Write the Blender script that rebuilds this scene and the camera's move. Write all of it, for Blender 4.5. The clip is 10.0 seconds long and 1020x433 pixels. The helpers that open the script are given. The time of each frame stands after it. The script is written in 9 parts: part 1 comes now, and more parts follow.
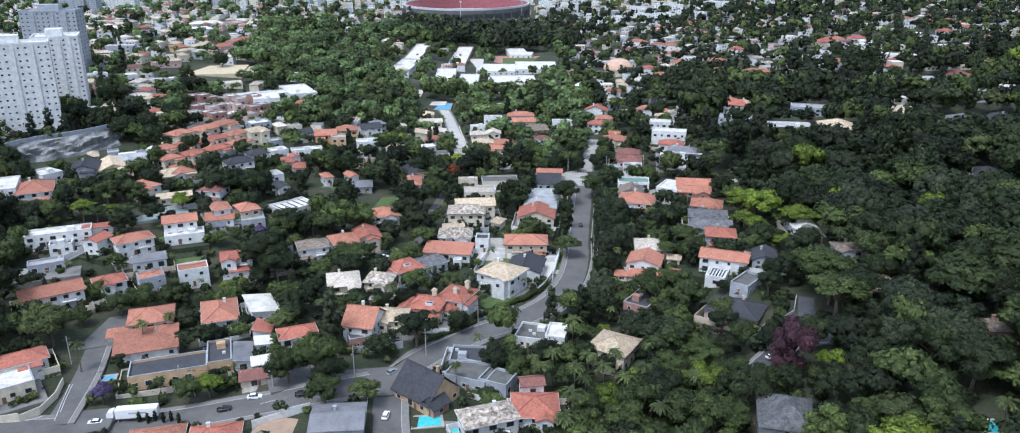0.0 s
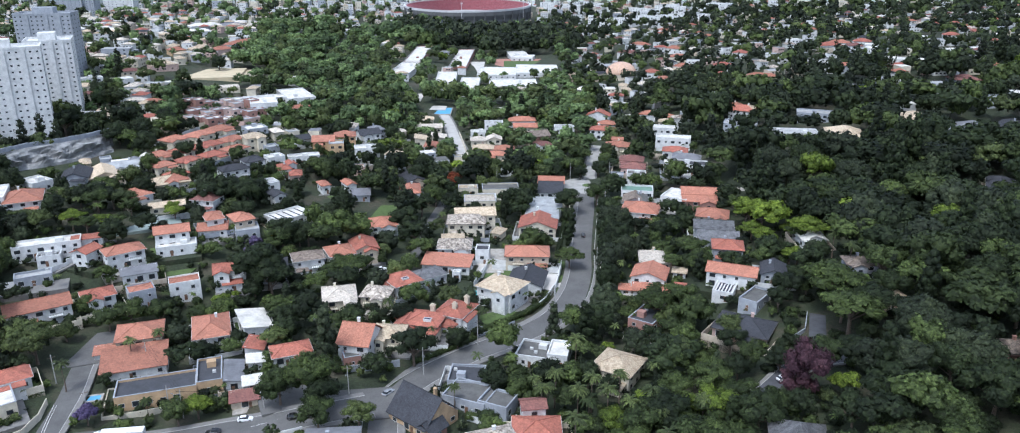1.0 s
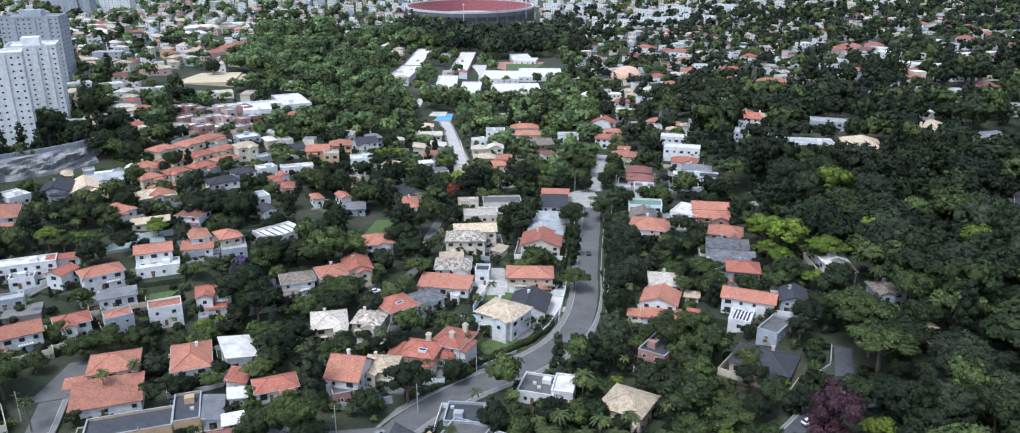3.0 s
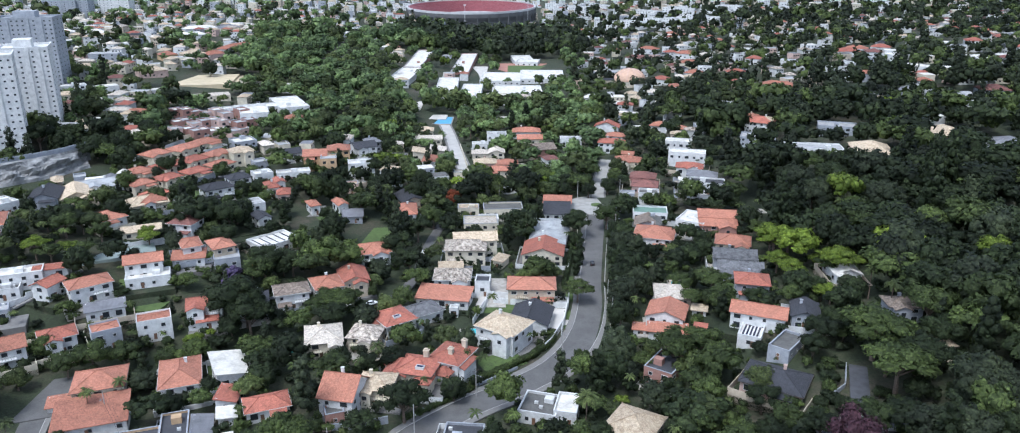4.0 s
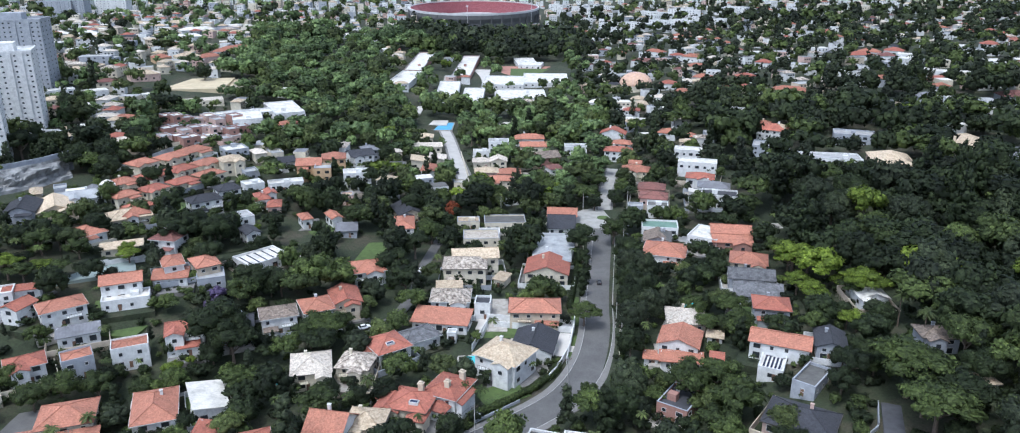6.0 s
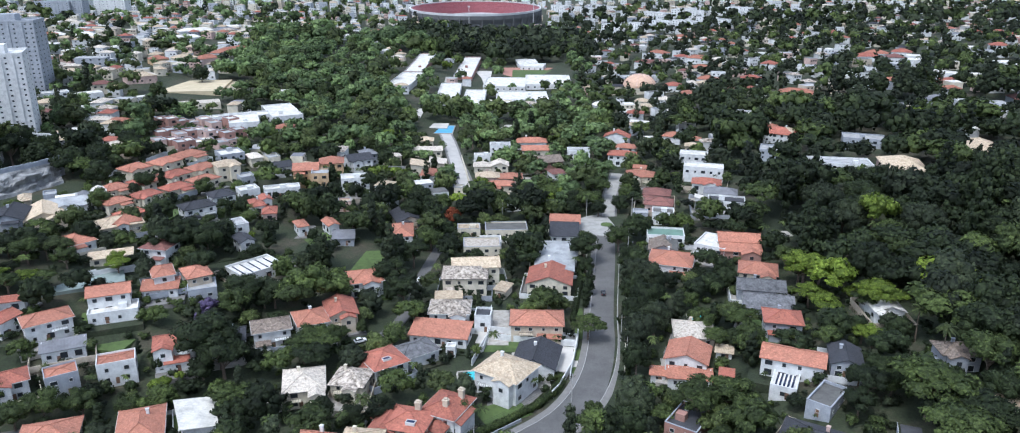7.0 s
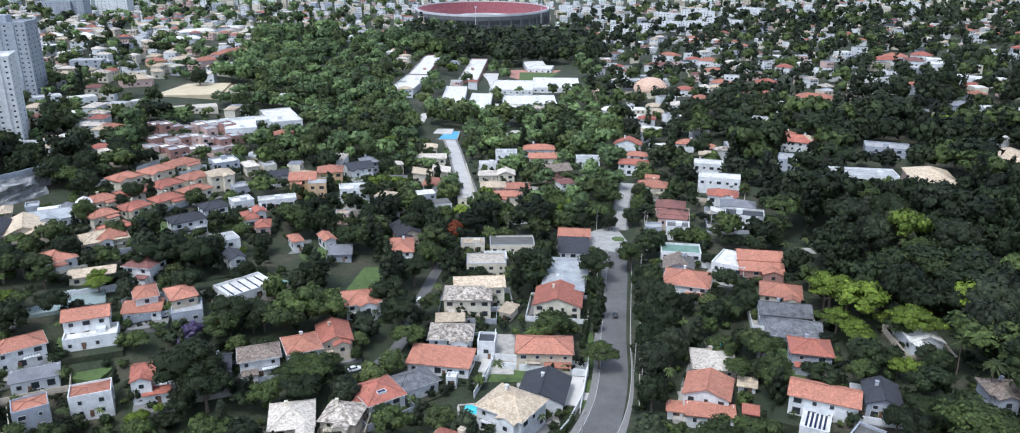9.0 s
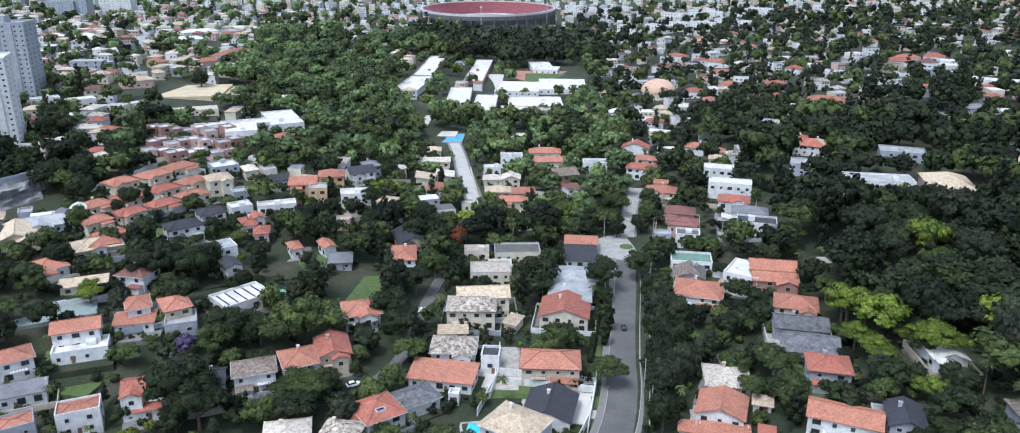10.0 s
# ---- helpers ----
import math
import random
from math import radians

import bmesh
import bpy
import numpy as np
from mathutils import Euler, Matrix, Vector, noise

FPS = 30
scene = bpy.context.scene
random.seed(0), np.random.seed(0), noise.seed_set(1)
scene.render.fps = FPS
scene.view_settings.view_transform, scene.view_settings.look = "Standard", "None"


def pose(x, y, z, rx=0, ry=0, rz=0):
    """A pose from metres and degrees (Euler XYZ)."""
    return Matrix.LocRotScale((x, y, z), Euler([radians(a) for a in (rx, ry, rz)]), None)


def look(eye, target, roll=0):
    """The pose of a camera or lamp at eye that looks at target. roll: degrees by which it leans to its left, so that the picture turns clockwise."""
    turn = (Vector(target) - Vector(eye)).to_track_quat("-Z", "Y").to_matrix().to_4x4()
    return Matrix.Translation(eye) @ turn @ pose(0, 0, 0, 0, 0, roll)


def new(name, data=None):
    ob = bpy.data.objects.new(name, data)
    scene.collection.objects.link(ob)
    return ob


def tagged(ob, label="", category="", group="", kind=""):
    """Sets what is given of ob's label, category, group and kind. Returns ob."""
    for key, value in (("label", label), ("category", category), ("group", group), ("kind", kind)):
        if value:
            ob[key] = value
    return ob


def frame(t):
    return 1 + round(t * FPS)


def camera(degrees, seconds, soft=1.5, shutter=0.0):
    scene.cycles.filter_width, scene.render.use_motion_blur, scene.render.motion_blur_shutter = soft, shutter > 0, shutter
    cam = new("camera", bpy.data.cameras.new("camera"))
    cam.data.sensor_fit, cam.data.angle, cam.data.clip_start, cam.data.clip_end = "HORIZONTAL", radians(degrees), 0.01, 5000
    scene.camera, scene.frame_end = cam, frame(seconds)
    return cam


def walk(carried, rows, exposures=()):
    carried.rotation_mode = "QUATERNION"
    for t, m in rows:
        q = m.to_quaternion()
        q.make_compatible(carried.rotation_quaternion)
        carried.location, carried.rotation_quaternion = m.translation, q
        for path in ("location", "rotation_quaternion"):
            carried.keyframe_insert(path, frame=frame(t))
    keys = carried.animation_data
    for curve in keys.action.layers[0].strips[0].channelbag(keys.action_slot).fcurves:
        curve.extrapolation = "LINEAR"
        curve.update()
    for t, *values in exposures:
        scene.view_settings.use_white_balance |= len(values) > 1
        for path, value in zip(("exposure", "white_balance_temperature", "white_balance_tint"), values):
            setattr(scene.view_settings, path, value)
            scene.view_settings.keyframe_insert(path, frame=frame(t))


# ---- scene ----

EXPO = 0.4
cam = camera(65.5, 10.0, soft=1.05)
walk(cam, [
    (0, pose(0.00, 0.00, 123.25, 70.861, -0.000, 0.000)),
    (0.5, pose(0.10, 4.65, 123.91, 70.886, -0.022, 0.056)),
    (1, pose(0.07, 9.54, 124.32, 70.904, -0.056, 0.102)),
    (1.5, pose(0.15, 14.26, 124.54, 70.879, -0.047, 0.160)),
    (2, pose(0.18, 19.17, 124.80, 70.885, -0.092, 0.210)),
    (2.5, pose(0.19, 23.85, 125.13, 70.871, -0.106, 0.246)),
    (4, pose(0.35, 38.65, 125.63, 70.861, -0.148, 0.430)),
    (4.5, pose(0.32, 43.31, 125.67, 70.853, -0.180, 0.478)),
    (5, pose(0.38, 48.30, 125.61, 70.875, -0.215, 0.551)),
    (5.5, pose(0.40, 52.90, 125.51, 70.886, -0.223, 0.602)),
    (7, pose(0.56, 67.57, 125.26, 70.889, -0.196, 0.814)),
    (7.5, pose(0.57, 72.20, 125.23, 70.879, -0.205, 0.866)),
    (8, pose(0.56, 77.08, 125.27, 70.869, -0.236, 0.922)),
    (8.5, pose(0.55, 81.71, 125.18, 70.870, -0.237, 1.096)),
    (9, pose(0.58, 86.58, 125.16, 70.855, -0.235, 1.349)),
    (9.5, pose(0.56, 91.19, 125.05, 70.843, -0.210, 1.544)),
    (10, pose(0.43, 96.24, 124.87, 70.832, -0.216, 1.751)),
], [(0.0, EXPO, 5500, 10), (10.0, EXPO, 5500, 10)])


def smooth(a, b, v):
    u = min(1.0, max(0.0, (v - a) / (b - a)))
    return u * u * (3 - 2 * u)


def ground_z(x, y):
    """Height of the land: a shallow valley along the main road, hillsides on both flanks."""
    u = 320 * math.tanh(x / 320)
    z = 0.15 * (math.hypot(u, 60) - 60)
    z += 5 * smooth(250, 700, y) - 13 * smooth(750, 1300, y)
    z -= 12 * smooth(-40, -110, x) * smooth(320, 250, y)
    z += 6 * smooth(45, 90, x) * smooth(330, 260, y)
    return z


def part(name, bm, material, parent, label=""):
    """One mesh object under a thing or a part."""
    me = bpy.data.meshes.new(name)
    bm.to_mesh(me)
    bm.free()
    return put(name, me, material, parent, label)


def put(name, me, material, parent, label=""):
    if material is not None and not me.materials:
        me.materials.append(material)
    ob = new(name, me)
    ob.parent = parent
    if label:
        ob["label"] = label
    return ob


def raw(verts, faces, name="mesh"):
    me = bpy.data.meshes.new(name)
    me.from_pydata(verts, [], faces)
    return me


def box(bm, x0, y0, z0, x1, y1, z1):
    """An axis-parallel block added to bm."""
    v = [bm.verts.new((x, y, z)) for z in (z0, z1) for x, y in ((x0, y0), (x1, y0), (x1, y1), (x0, y1))]
    for f in ((3, 2, 1, 0), (4, 5, 6, 7), (0, 1, 5, 4), (1, 2, 6, 5), (2, 3, 7, 6), (3, 0, 4, 7)):
        bm.faces.new([v[i] for i in f])


def tube(bm, pts, radii, sides=6):
    """A tapered limb through pts."""
    rings = []
    for i, p in enumerate(pts):
        a = Vector(pts[max(0, i - 1)])
        b = Vector(pts[min(len(pts) - 1, i + 1)])
        q = (b - a).to_track_quat("Z", "Y")
        rings.append([bm.verts.new(Vector(p) + q @ Vector((radii[i] * math.cos(t), radii[i] * math.sin(t), 0)))
                      for t in [2 * math.pi * k / sides for k in range(sides)]])
    for r, s in zip(rings, rings[1:]):
        for k in range(sides):
            bm.faces.new((r[k], r[(k + 1) % sides], s[(k + 1) % sides], s[k]))
    bm.faces.new(rings[-1])
    bm.faces.new(rings[0][::-1])


# ---- world, sun, exposure ----
world = bpy.data.worlds.new("sky")
scene.world = world
world.use_nodes = True
wn = world.node_tree.nodes
sky = wn.new("ShaderNodeTexSky")
sky.sky_type = "NISHITA"
sky.sun_disc = False
SUN_ELEV, SUN_AZ = 62.0, 215.0
sky.sun_elevation, sky.sun_rotation = radians(SUN_ELEV), radians(SUN_AZ)
sky.dust_density, sky.air_density = 2.5, 1.0
# thin high cloud whitens the sky
veil = wn.new("ShaderNodeHueSaturation")
veil.inputs["Saturation"].default_value = 0.52
world.node_tree.links.new(sky.outputs[0], veil.inputs["Color"])
world.node_tree.links.new(veil.outputs[0], wn["Background"].inputs[0])
wn["Background"].inputs[1].default_value = 0.2
sun = new("sun", bpy.data.lights.new("sun", "SUN"))
sun.data.energy, sun.data.angle, sun.data.color = 1.8, radians(16), (1.0, 0.955, 0.87)
sd = Vector((math.sin(radians(SUN_AZ)) * math.cos(radians(SUN_ELEV)), math.cos(radians(SUN_AZ)) * math.cos(radians(SUN_ELEV)), math.sin(radians(SUN_ELEV))))
sun.matrix_world = look(sd * 500, (0, 0, 0))


# ---- materials ----
def nodes(name, rough=0.8, metal=0.0):
    m = bpy.data.materials.new(name)
    m.use_nodes = True
    t = m.node_tree
    b = t.nodes["Principled BSDF"]
    b.inputs["Roughness"].default_value = rough
    b.inputs["Metallic"].default_value = metal
    return m, t, b


def world_noise(t, scale, detail=4, rough=0.6):
    """Noise that does not repeat from one copy to the next."""
    g = t.nodes.new("ShaderNodeNewGeometry")
    n = t.nodes.new("ShaderNodeTexNoise")
    n.inputs["Scale"].default_value = scale
    n.inputs["Detail"].default_value = detail
    n.inputs["Roughness"].default_value = rough
    t.links.new(g.outputs["Position"], n.inputs["Vector"])
    return n.outputs["Fac"]


def ramp(t, fac, stops):
    r = t.nodes.new("ShaderNodeValToRGB")
    e = r.color_ramp.elements
    while len(e) < len(stops):
        e.new(0.5)
    for k, (p, c) in zip(e, stops):
        k.position, k.color = p, (*c, 1)
    t.links.new(fac, r.inputs[0])
    return r.outputs[0]


def mix(t, a, b, fac=0.5, how="MIX"):
    m = t.nodes.new("ShaderNodeMix")
    m.data_type, m.blend_type = "RGBA", how
    for i, v in ((6, a), (7, b)):
        if isinstance(v, tuple):
            m.inputs[i].default_value = (*v, 1)
        else:
            t.links.new(v, m.inputs[i])
    if isinstance(fac, float):
        m.inputs[0].default_value = fac
    else:
        t.links.new(fac, m.inputs[0])
    return m.outputs[2]


def bump(t, b, height, dist=0.05, strength=0.6):
    n = t.nodes.new("ShaderNodeBump")
    n.inputs["Distance"].default_value = dist
    n.inputs["Strength"].default_value = strength
    t.links.new(height, n.inputs["Height"])
    t.links.new(n.outputs[0], b.inputs["Normal"])


def grey(v):
    return (v, v, v)


def plaster(name, c):
    m, t, b = nodes(name, 0.85)
    streak = ramp(t, world_noise(t, 0.5, 6), [(0.3, tuple(0.72 * k for k in c)), (0.62, c)])
    t.links.new(mix(t, streak, ramp(t, world_noise(t, 4, 5), [(0.3, grey(0.8)), (0.6, grey(1))]), 0.7, "MULTIPLY"), b.inputs["Base Color"])
    bump(t, b, world_noise(t, 12), 0.01)
    return m


def tiles(name, dark, mid, light, patch=0.5, scale=0.35, share=0.55):
    """Clay tiles: rows and columns from the roof's own layout, each tile a little different, with weathering."""
    m, t, b = nodes(name, 0.85)
    uv = t.nodes.new("ShaderNodeTexCoord")
    br = t.nodes.new("ShaderNodeTexBrick")
    br.offset = 0.0
    for k, v in (("Scale", 1.0), ("Mortar Size", 0.02), ("Brick Width", 0.24), ("Row Height", 0.38), ("Bias", 0.0)):
        br.inputs[k].default_value = v
    br.inputs["Color1"].default_value, br.inputs["Color2"].default_value = (*mid, 1), (*light, 1)
    br.inputs["Mortar"].default_value = (*[0.55 * k for k in mid], 1)
    t.links.new(uv.outputs["UV"], br.inputs["Vector"])
    stain = ramp(t, world_noise(t, scale, 7, 0.7), [(patch - 0.12, dark), (patch + 0.1, mid if share < 0.6 else light)])
    col = mix(t, br.outputs["Color"], stain, share)
    fine = ramp(t, world_noise(t, 1.6, 6, 0.8), [(0.34, grey(0.4)), (0.62, grey(1.15))])
    own = t.nodes.new("ShaderNodeObjectInfo")
    tone = ramp(t, own.outputs["Random"], [(0.0, grey(0.78)), (1.0, grey(1.1))])
    t.links.new(mix(t, mix(t, col, fine, 0.8, "MULTIPLY"), tone, 1.0, "MULTIPLY"), b.inputs["Base Color"])
    w = t.nodes.new("ShaderNodeTexWave")
    w.inputs["Scale"].default_value = 1.3
    t.links.new(uv.outputs["UV"], w.inputs["Vector"])
    bump(t, b, w.outputs["Fac"], 0.06, 0.7)
    return m


def sheet(name, c, rough=0.5, metal=0.0, ribs=True):
    """Ribbed or plain sheet roofing with rust and grime."""
    m, t, b = nodes(name, rough, metal)
    col = ramp(t, world_noise(t, 0.25, 8, 0.7), [(0.33, tuple(0.62 * k for k in c)), (0.58, c)])
    t.links.new(mix(t, col, ramp(t, world_noise(t, 1.5, 5), [(0.3, grey(0.75)), (0.6, grey(1))]), 0.7, "MULTIPLY"), b.inputs["Base Color"])
    if ribs:
        uv = t.nodes.new("ShaderNodeTexCoord")
        w = t.nodes.new("ShaderNodeTexWave")
        w.inputs["Scale"].default_value = 0.8
        t.links.new(uv.outputs["UV"], w.inputs["Vector"])
        bump(t, b, w.outputs["Fac"], 0.05, 0.6)
    return m


def shifted(t, value):
    n = t.nodes.new("ShaderNodeMath")
    n.operation = "ADD"
    t.links.new(value, n.inputs[0])
    n.inputs[1].default_value = 0.5
    return n.outputs[0]


def leaves(name, c, c2):
    """Foliage: tree to tree, bough to bough and spray to spray variation, with a fine broken relief whose hollows are
    toned darker.
    """
    m, t, b = nodes(name, 0.65)
    g = t.nodes.new("ShaderNodeNewGeometry")
    own = t.nodes.new("ShaderNodeObjectInfo")
    leaf = ramp(t, g.outputs["Random Per Island"], [(0.0, tuple(0.75 * k for k in c)), (0.55, tuple(0.6 * k + 0.4 * q for k, q in zip(c, c2))), (1.0, tuple(1.1 * q for q in c2))])
    tone = ramp(t, own.outputs["Random"], [(0.0, (0.7, 0.72, 0.76)), (1.0, (1.25, 1.24, 1.16))])
    big = ramp(t, world_noise(t, 0.16, 3), [(0.36, (0.72, 0.72, 0.76)), (0.64, (1.22, 1.2, 1.08))])
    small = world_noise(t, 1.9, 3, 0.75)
    # shade between tufts put into the colour: relief hollows dark, tops light
    tuft_shade = ramp(t, small, [(0.34, grey(0.5)), (0.5, grey(1.0)), (0.66, (1.5, 1.5, 1.35))])
    kin = t.nodes.new("ShaderNodeAttribute")
    kin.attribute_name = "tone"
    each = ramp(t, shifted(t, kin.outputs["Fac"]), [(0.0, (0.5, 0.52, 0.58)), (1.0, (1.5, 1.5, 1.38))])
    own_tone = mix(t, mix(t, tone, each, 1.0, "MULTIPLY"), tuft_shade, 1.0, "MULTIPLY")
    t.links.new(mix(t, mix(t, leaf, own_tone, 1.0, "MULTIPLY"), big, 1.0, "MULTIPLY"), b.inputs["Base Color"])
    b.inputs["Specular IOR Level"].default_value = 0.2
    bump(t, b, small, 0.3, 0.7)
    through_leaf = t.nodes.new("ShaderNodeBsdfTranslucent")
    blend = t.nodes.new("ShaderNodeMixShader")
    blend.inputs[0].default_value = 0.25
    t.links.new(b.inputs["Base Color"].links[0].from_socket, through_leaf.inputs[0])
    t.links.new(b.outputs[0], blend.inputs[1])
    t.links.new(through_leaf.outputs[0], blend.inputs[2])
    t.links.new(blend.outputs[0], t.nodes["Material Output"].inputs[0])
    return m


def plain(name, c, rough=0.7, metal=0.0, scale=1.5, low=0.75):
    m, t, b = nodes(name, rough, metal)
    t.links.new(ramp(t, world_noise(t, scale, 6), [(0.3, tuple(low * k for k in c)), (0.65, c)]), b.inputs["Base Color"])
    return m


WALL = {
    "white": plaster("white_paint", (0.7, 0.7, 0.68)),
    "cream": plaster("cream_paint", (0.66, 0.6, 0.47)),
    "beige": plaster("beige_paint", (0.55, 0.47, 0.36)),
    "grey": plaster("grey_paint", (0.36, 0.38, 0.41)),
    "pink": plaster("pink_paint", (0.58, 0.42, 0.36)),
    "ochre": plaster("ochre_paint", (0.55, 0.38, 0.22)),
    "blue": plaster("pale_blue_paint", (0.5, 0.57, 0.63)),
    "peach": plaster("peach_paint", (0.6, 0.4, 0.28)),
    "brick": plaster("raw_brick", (0.36, 0.2, 0.16)),
}
ROOF = {
    "orange": tiles("orange_tiles", (0.26, 0.11, 0.07), (0.47, 0.19, 0.12), (0.56, 0.27, 0.18), 0.46),
    "red": tiles("red_tiles", (0.22, 0.08, 0.055), (0.45, 0.15, 0.1), (0.55, 0.22, 0.14), 0.47),
    "maroon": tiles("maroon_tiles", (0.12, 0.06, 0.05), (0.26, 0.11, 0.09), (0.36, 0.16, 0.12), 0.47),
    "tan": tiles("tan_tiles", (0.34, 0.24, 0.15), (0.52, 0.4, 0.27), (0.66, 0.54, 0.38), 0.45, 0.7, 0.7),
    "mottled": tiles("mottled_tiles", (0.1, 0.075, 0.055), (0.42, 0.34, 0.26), (0.72, 0.63, 0.52), 0.5, 0.75, 0.9),
    "brown": tiles("brown_tiles", (0.08, 0.065, 0.055), (0.2, 0.15, 0.115), (0.34, 0.27, 0.21), 0.5, 1.0, 0.75),
    "dark": tiles("dark_slate_tiles", (0.025, 0.026, 0.03), (0.045, 0.047, 0.055), (0.07, 0.07, 0.08), 0.48),
    "white": sheet("white_sheet_roof", (0.7, 0.67, 0.6), 0.75),
    "grey": sheet("grey_sheet_roof", (0.2, 0.2, 0.21)),
    "bleached": tiles("bleached_cream_tiles", (0.2, 0.16, 0.12), (0.56, 0.48, 0.38), (0.74, 0.66, 0.55), 0.42, 0.9, 0.75),
    "slab": sheet("weathered_gravel_roof", (0.13, 0.127, 0.118), 0.95, ribs=False),
    "slate": tiles("weathered_grey_tiles", (0.06, 0.06, 0.062), (0.13, 0.13, 0.135), (0.2, 0.2, 0.205), 0.5, 0.6, 0.7),
    "zinc": sheet("weathered_zinc_roof", (0.4, 0.41, 0.41), 0.6),
    "green": sheet("green_flat_roof", (0.16, 0.26, 0.2), ribs=False),
    "concrete": sheet("concrete_slab_roof", (0.4, 0.4, 0.39), 0.9, ribs=False),
    "black": sheet("dark_membrane_roof", (0.06, 0.062, 0.07), 0.8, ribs=False),
}
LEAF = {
    # darkened in part to stand for cloud shade over the right flank
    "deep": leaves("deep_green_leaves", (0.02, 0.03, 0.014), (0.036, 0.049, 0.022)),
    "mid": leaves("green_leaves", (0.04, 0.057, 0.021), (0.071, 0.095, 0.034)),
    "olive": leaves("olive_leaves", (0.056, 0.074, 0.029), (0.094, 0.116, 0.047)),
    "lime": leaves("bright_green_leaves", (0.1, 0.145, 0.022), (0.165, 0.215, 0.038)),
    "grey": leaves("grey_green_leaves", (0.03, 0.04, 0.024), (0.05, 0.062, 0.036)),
    # a lighter green that carries the sunlight on the far slopes
    "pale": leaves("sunlight_toned_leaves", (0.075, 0.112, 0.05), (0.13, 0.18, 0.085)),
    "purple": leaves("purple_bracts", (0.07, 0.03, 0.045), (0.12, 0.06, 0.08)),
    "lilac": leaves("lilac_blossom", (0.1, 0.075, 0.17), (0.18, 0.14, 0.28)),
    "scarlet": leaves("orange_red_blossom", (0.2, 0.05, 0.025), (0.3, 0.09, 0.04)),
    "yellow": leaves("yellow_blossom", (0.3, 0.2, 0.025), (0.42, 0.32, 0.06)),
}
M_BARK = plain("bark", (0.16, 0.12, 0.09), 0.9, scale=3, low=0.5)
M_GLASS = nodes("window_glass", 0.12)[0]
M_GLASS.node_tree.nodes["Principled BSDF"].inputs["Base Color"].default_value = (0.03, 0.035, 0.04, 1)
M_FRAME = plain("white_window_frame", (0.6, 0.6, 0.58), 0.5)
M_DARKFRAME = plain("dark_window_frame", (0.09, 0.08, 0.07), 0.5)
M_DOOR = plain("brown_door_wood", (0.18, 0.1, 0.06), 0.6)
M_KERB = plain("kerb_concrete", (0.42, 0.41, 0.39), 0.9)
M_PAVE = plain("pavement_concrete", (0.2, 0.192, 0.178), 0.9, scale=0.8)
M_LINE = plain("road_paint", (0.7, 0.69, 0.65), 0.7, scale=2, low=0.5)
M_TYRE = plain("tyre_rubber", (0.02, 0.02, 0.02), 0.9)
M_POLE = plain("pole_concrete", (0.4, 0.39, 0.37), 0.9)
M_STONE = plain("paved_yard", (0.42, 0.39, 0.34), 0.9, scale=0.7, low=0.6)
M_SAND = plain("sandy_earth", (0.55, 0.46, 0.3), 0.95, scale=0.2)
M_LAWN = plain("lawn_grass", (0.085, 0.128, 0.034), 0.95, scale=0.5, low=0.6)
M_EARTH = plain("bare_earth", (0.36, 0.26, 0.18), 0.95, scale=0.4)
M_TRACK = plain("red_running_track", (0.4, 0.2, 0.15), 0.9, scale=0.2)
M_COURT = plain("court_surface", (0.24, 0.29, 0.27), 0.8, scale=0.3)
M_SPORT = plain("blue_sports_surface", (0.12, 0.38, 0.6), 0.6, scale=0.3)
# red dulled towards pink: haze over the distant stands is in the colour
M_SEAT = plain("red_stadium_seats", (0.3, 0.1, 0.11), 0.8, scale=0.15)
M_RIM = plain("white_stadium_concrete", (0.62, 0.61, 0.6), 0.8, scale=0.1)
M_ROUND = plain("pale_asphalt", (0.36, 0.35, 0.32), 0.9, scale=0.3, low=0.7)
M_ROCK = plain("weathered_rock", (0.3, 0.3, 0.29), 0.95, scale=0.3, low=0.3)
# paler than the other streets: the sunlight on it is in the colour
M_PALE = plain("sunlight_toned_concrete", (0.45, 0.43, 0.4), 0.9, scale=0.2, low=0.8)
M_DARKWALL = plain("dark_stained_concrete", (0.12, 0.12, 0.12), 0.9, scale=0.1)
M_YARD = plain("pale_paving", (0.55, 0.52, 0.47), 0.9, scale=0.15, low=0.7)
M_SOLAR = plain("solar_panel_glass", (0.02, 0.03, 0.07), 0.15)


def asphalt():
    m, t, b = nodes("asphalt", 0.9)
    a = ramp(t, world_noise(t, 0.12, 8, 0.7), [(0.3, (0.082, 0.08, 0.076)), (0.65, (0.14, 0.136, 0.13))])
    f = ramp(t, world_noise(t, 3, 5), [(0.3, grey(0.8)), (0.65, grey(1.05))])
    t.links.new(mix(t, a, f, 1.0, "MULTIPLY"), b.inputs["Base Color"])
    bump(t, b, world_noise(t, 20), 0.01)
    return m


def soil():
    m, t, b = nodes("ground_cover", 0.95)
    a = ramp(t, world_noise(t, 0.06, 8, 0.7), [(0.3, (0.02, 0.03, 0.013)), (0.48, (0.036, 0.048, 0.02)), (0.6, (0.065, 0.06, 0.036)), (0.75, (0.11, 0.095, 0.07))])
    f = ramp(t, world_noise(t, 1.2, 6), [(0.3, grey(0.5)), (0.7, grey(1.1))])
    t.links.new(mix(t, a, f, 1.0, "MULTIPLY"), b.inputs["Base Color"])
    bump(t, b, world_noise(t, 2, 6), 0.3, 0.8)
    return m


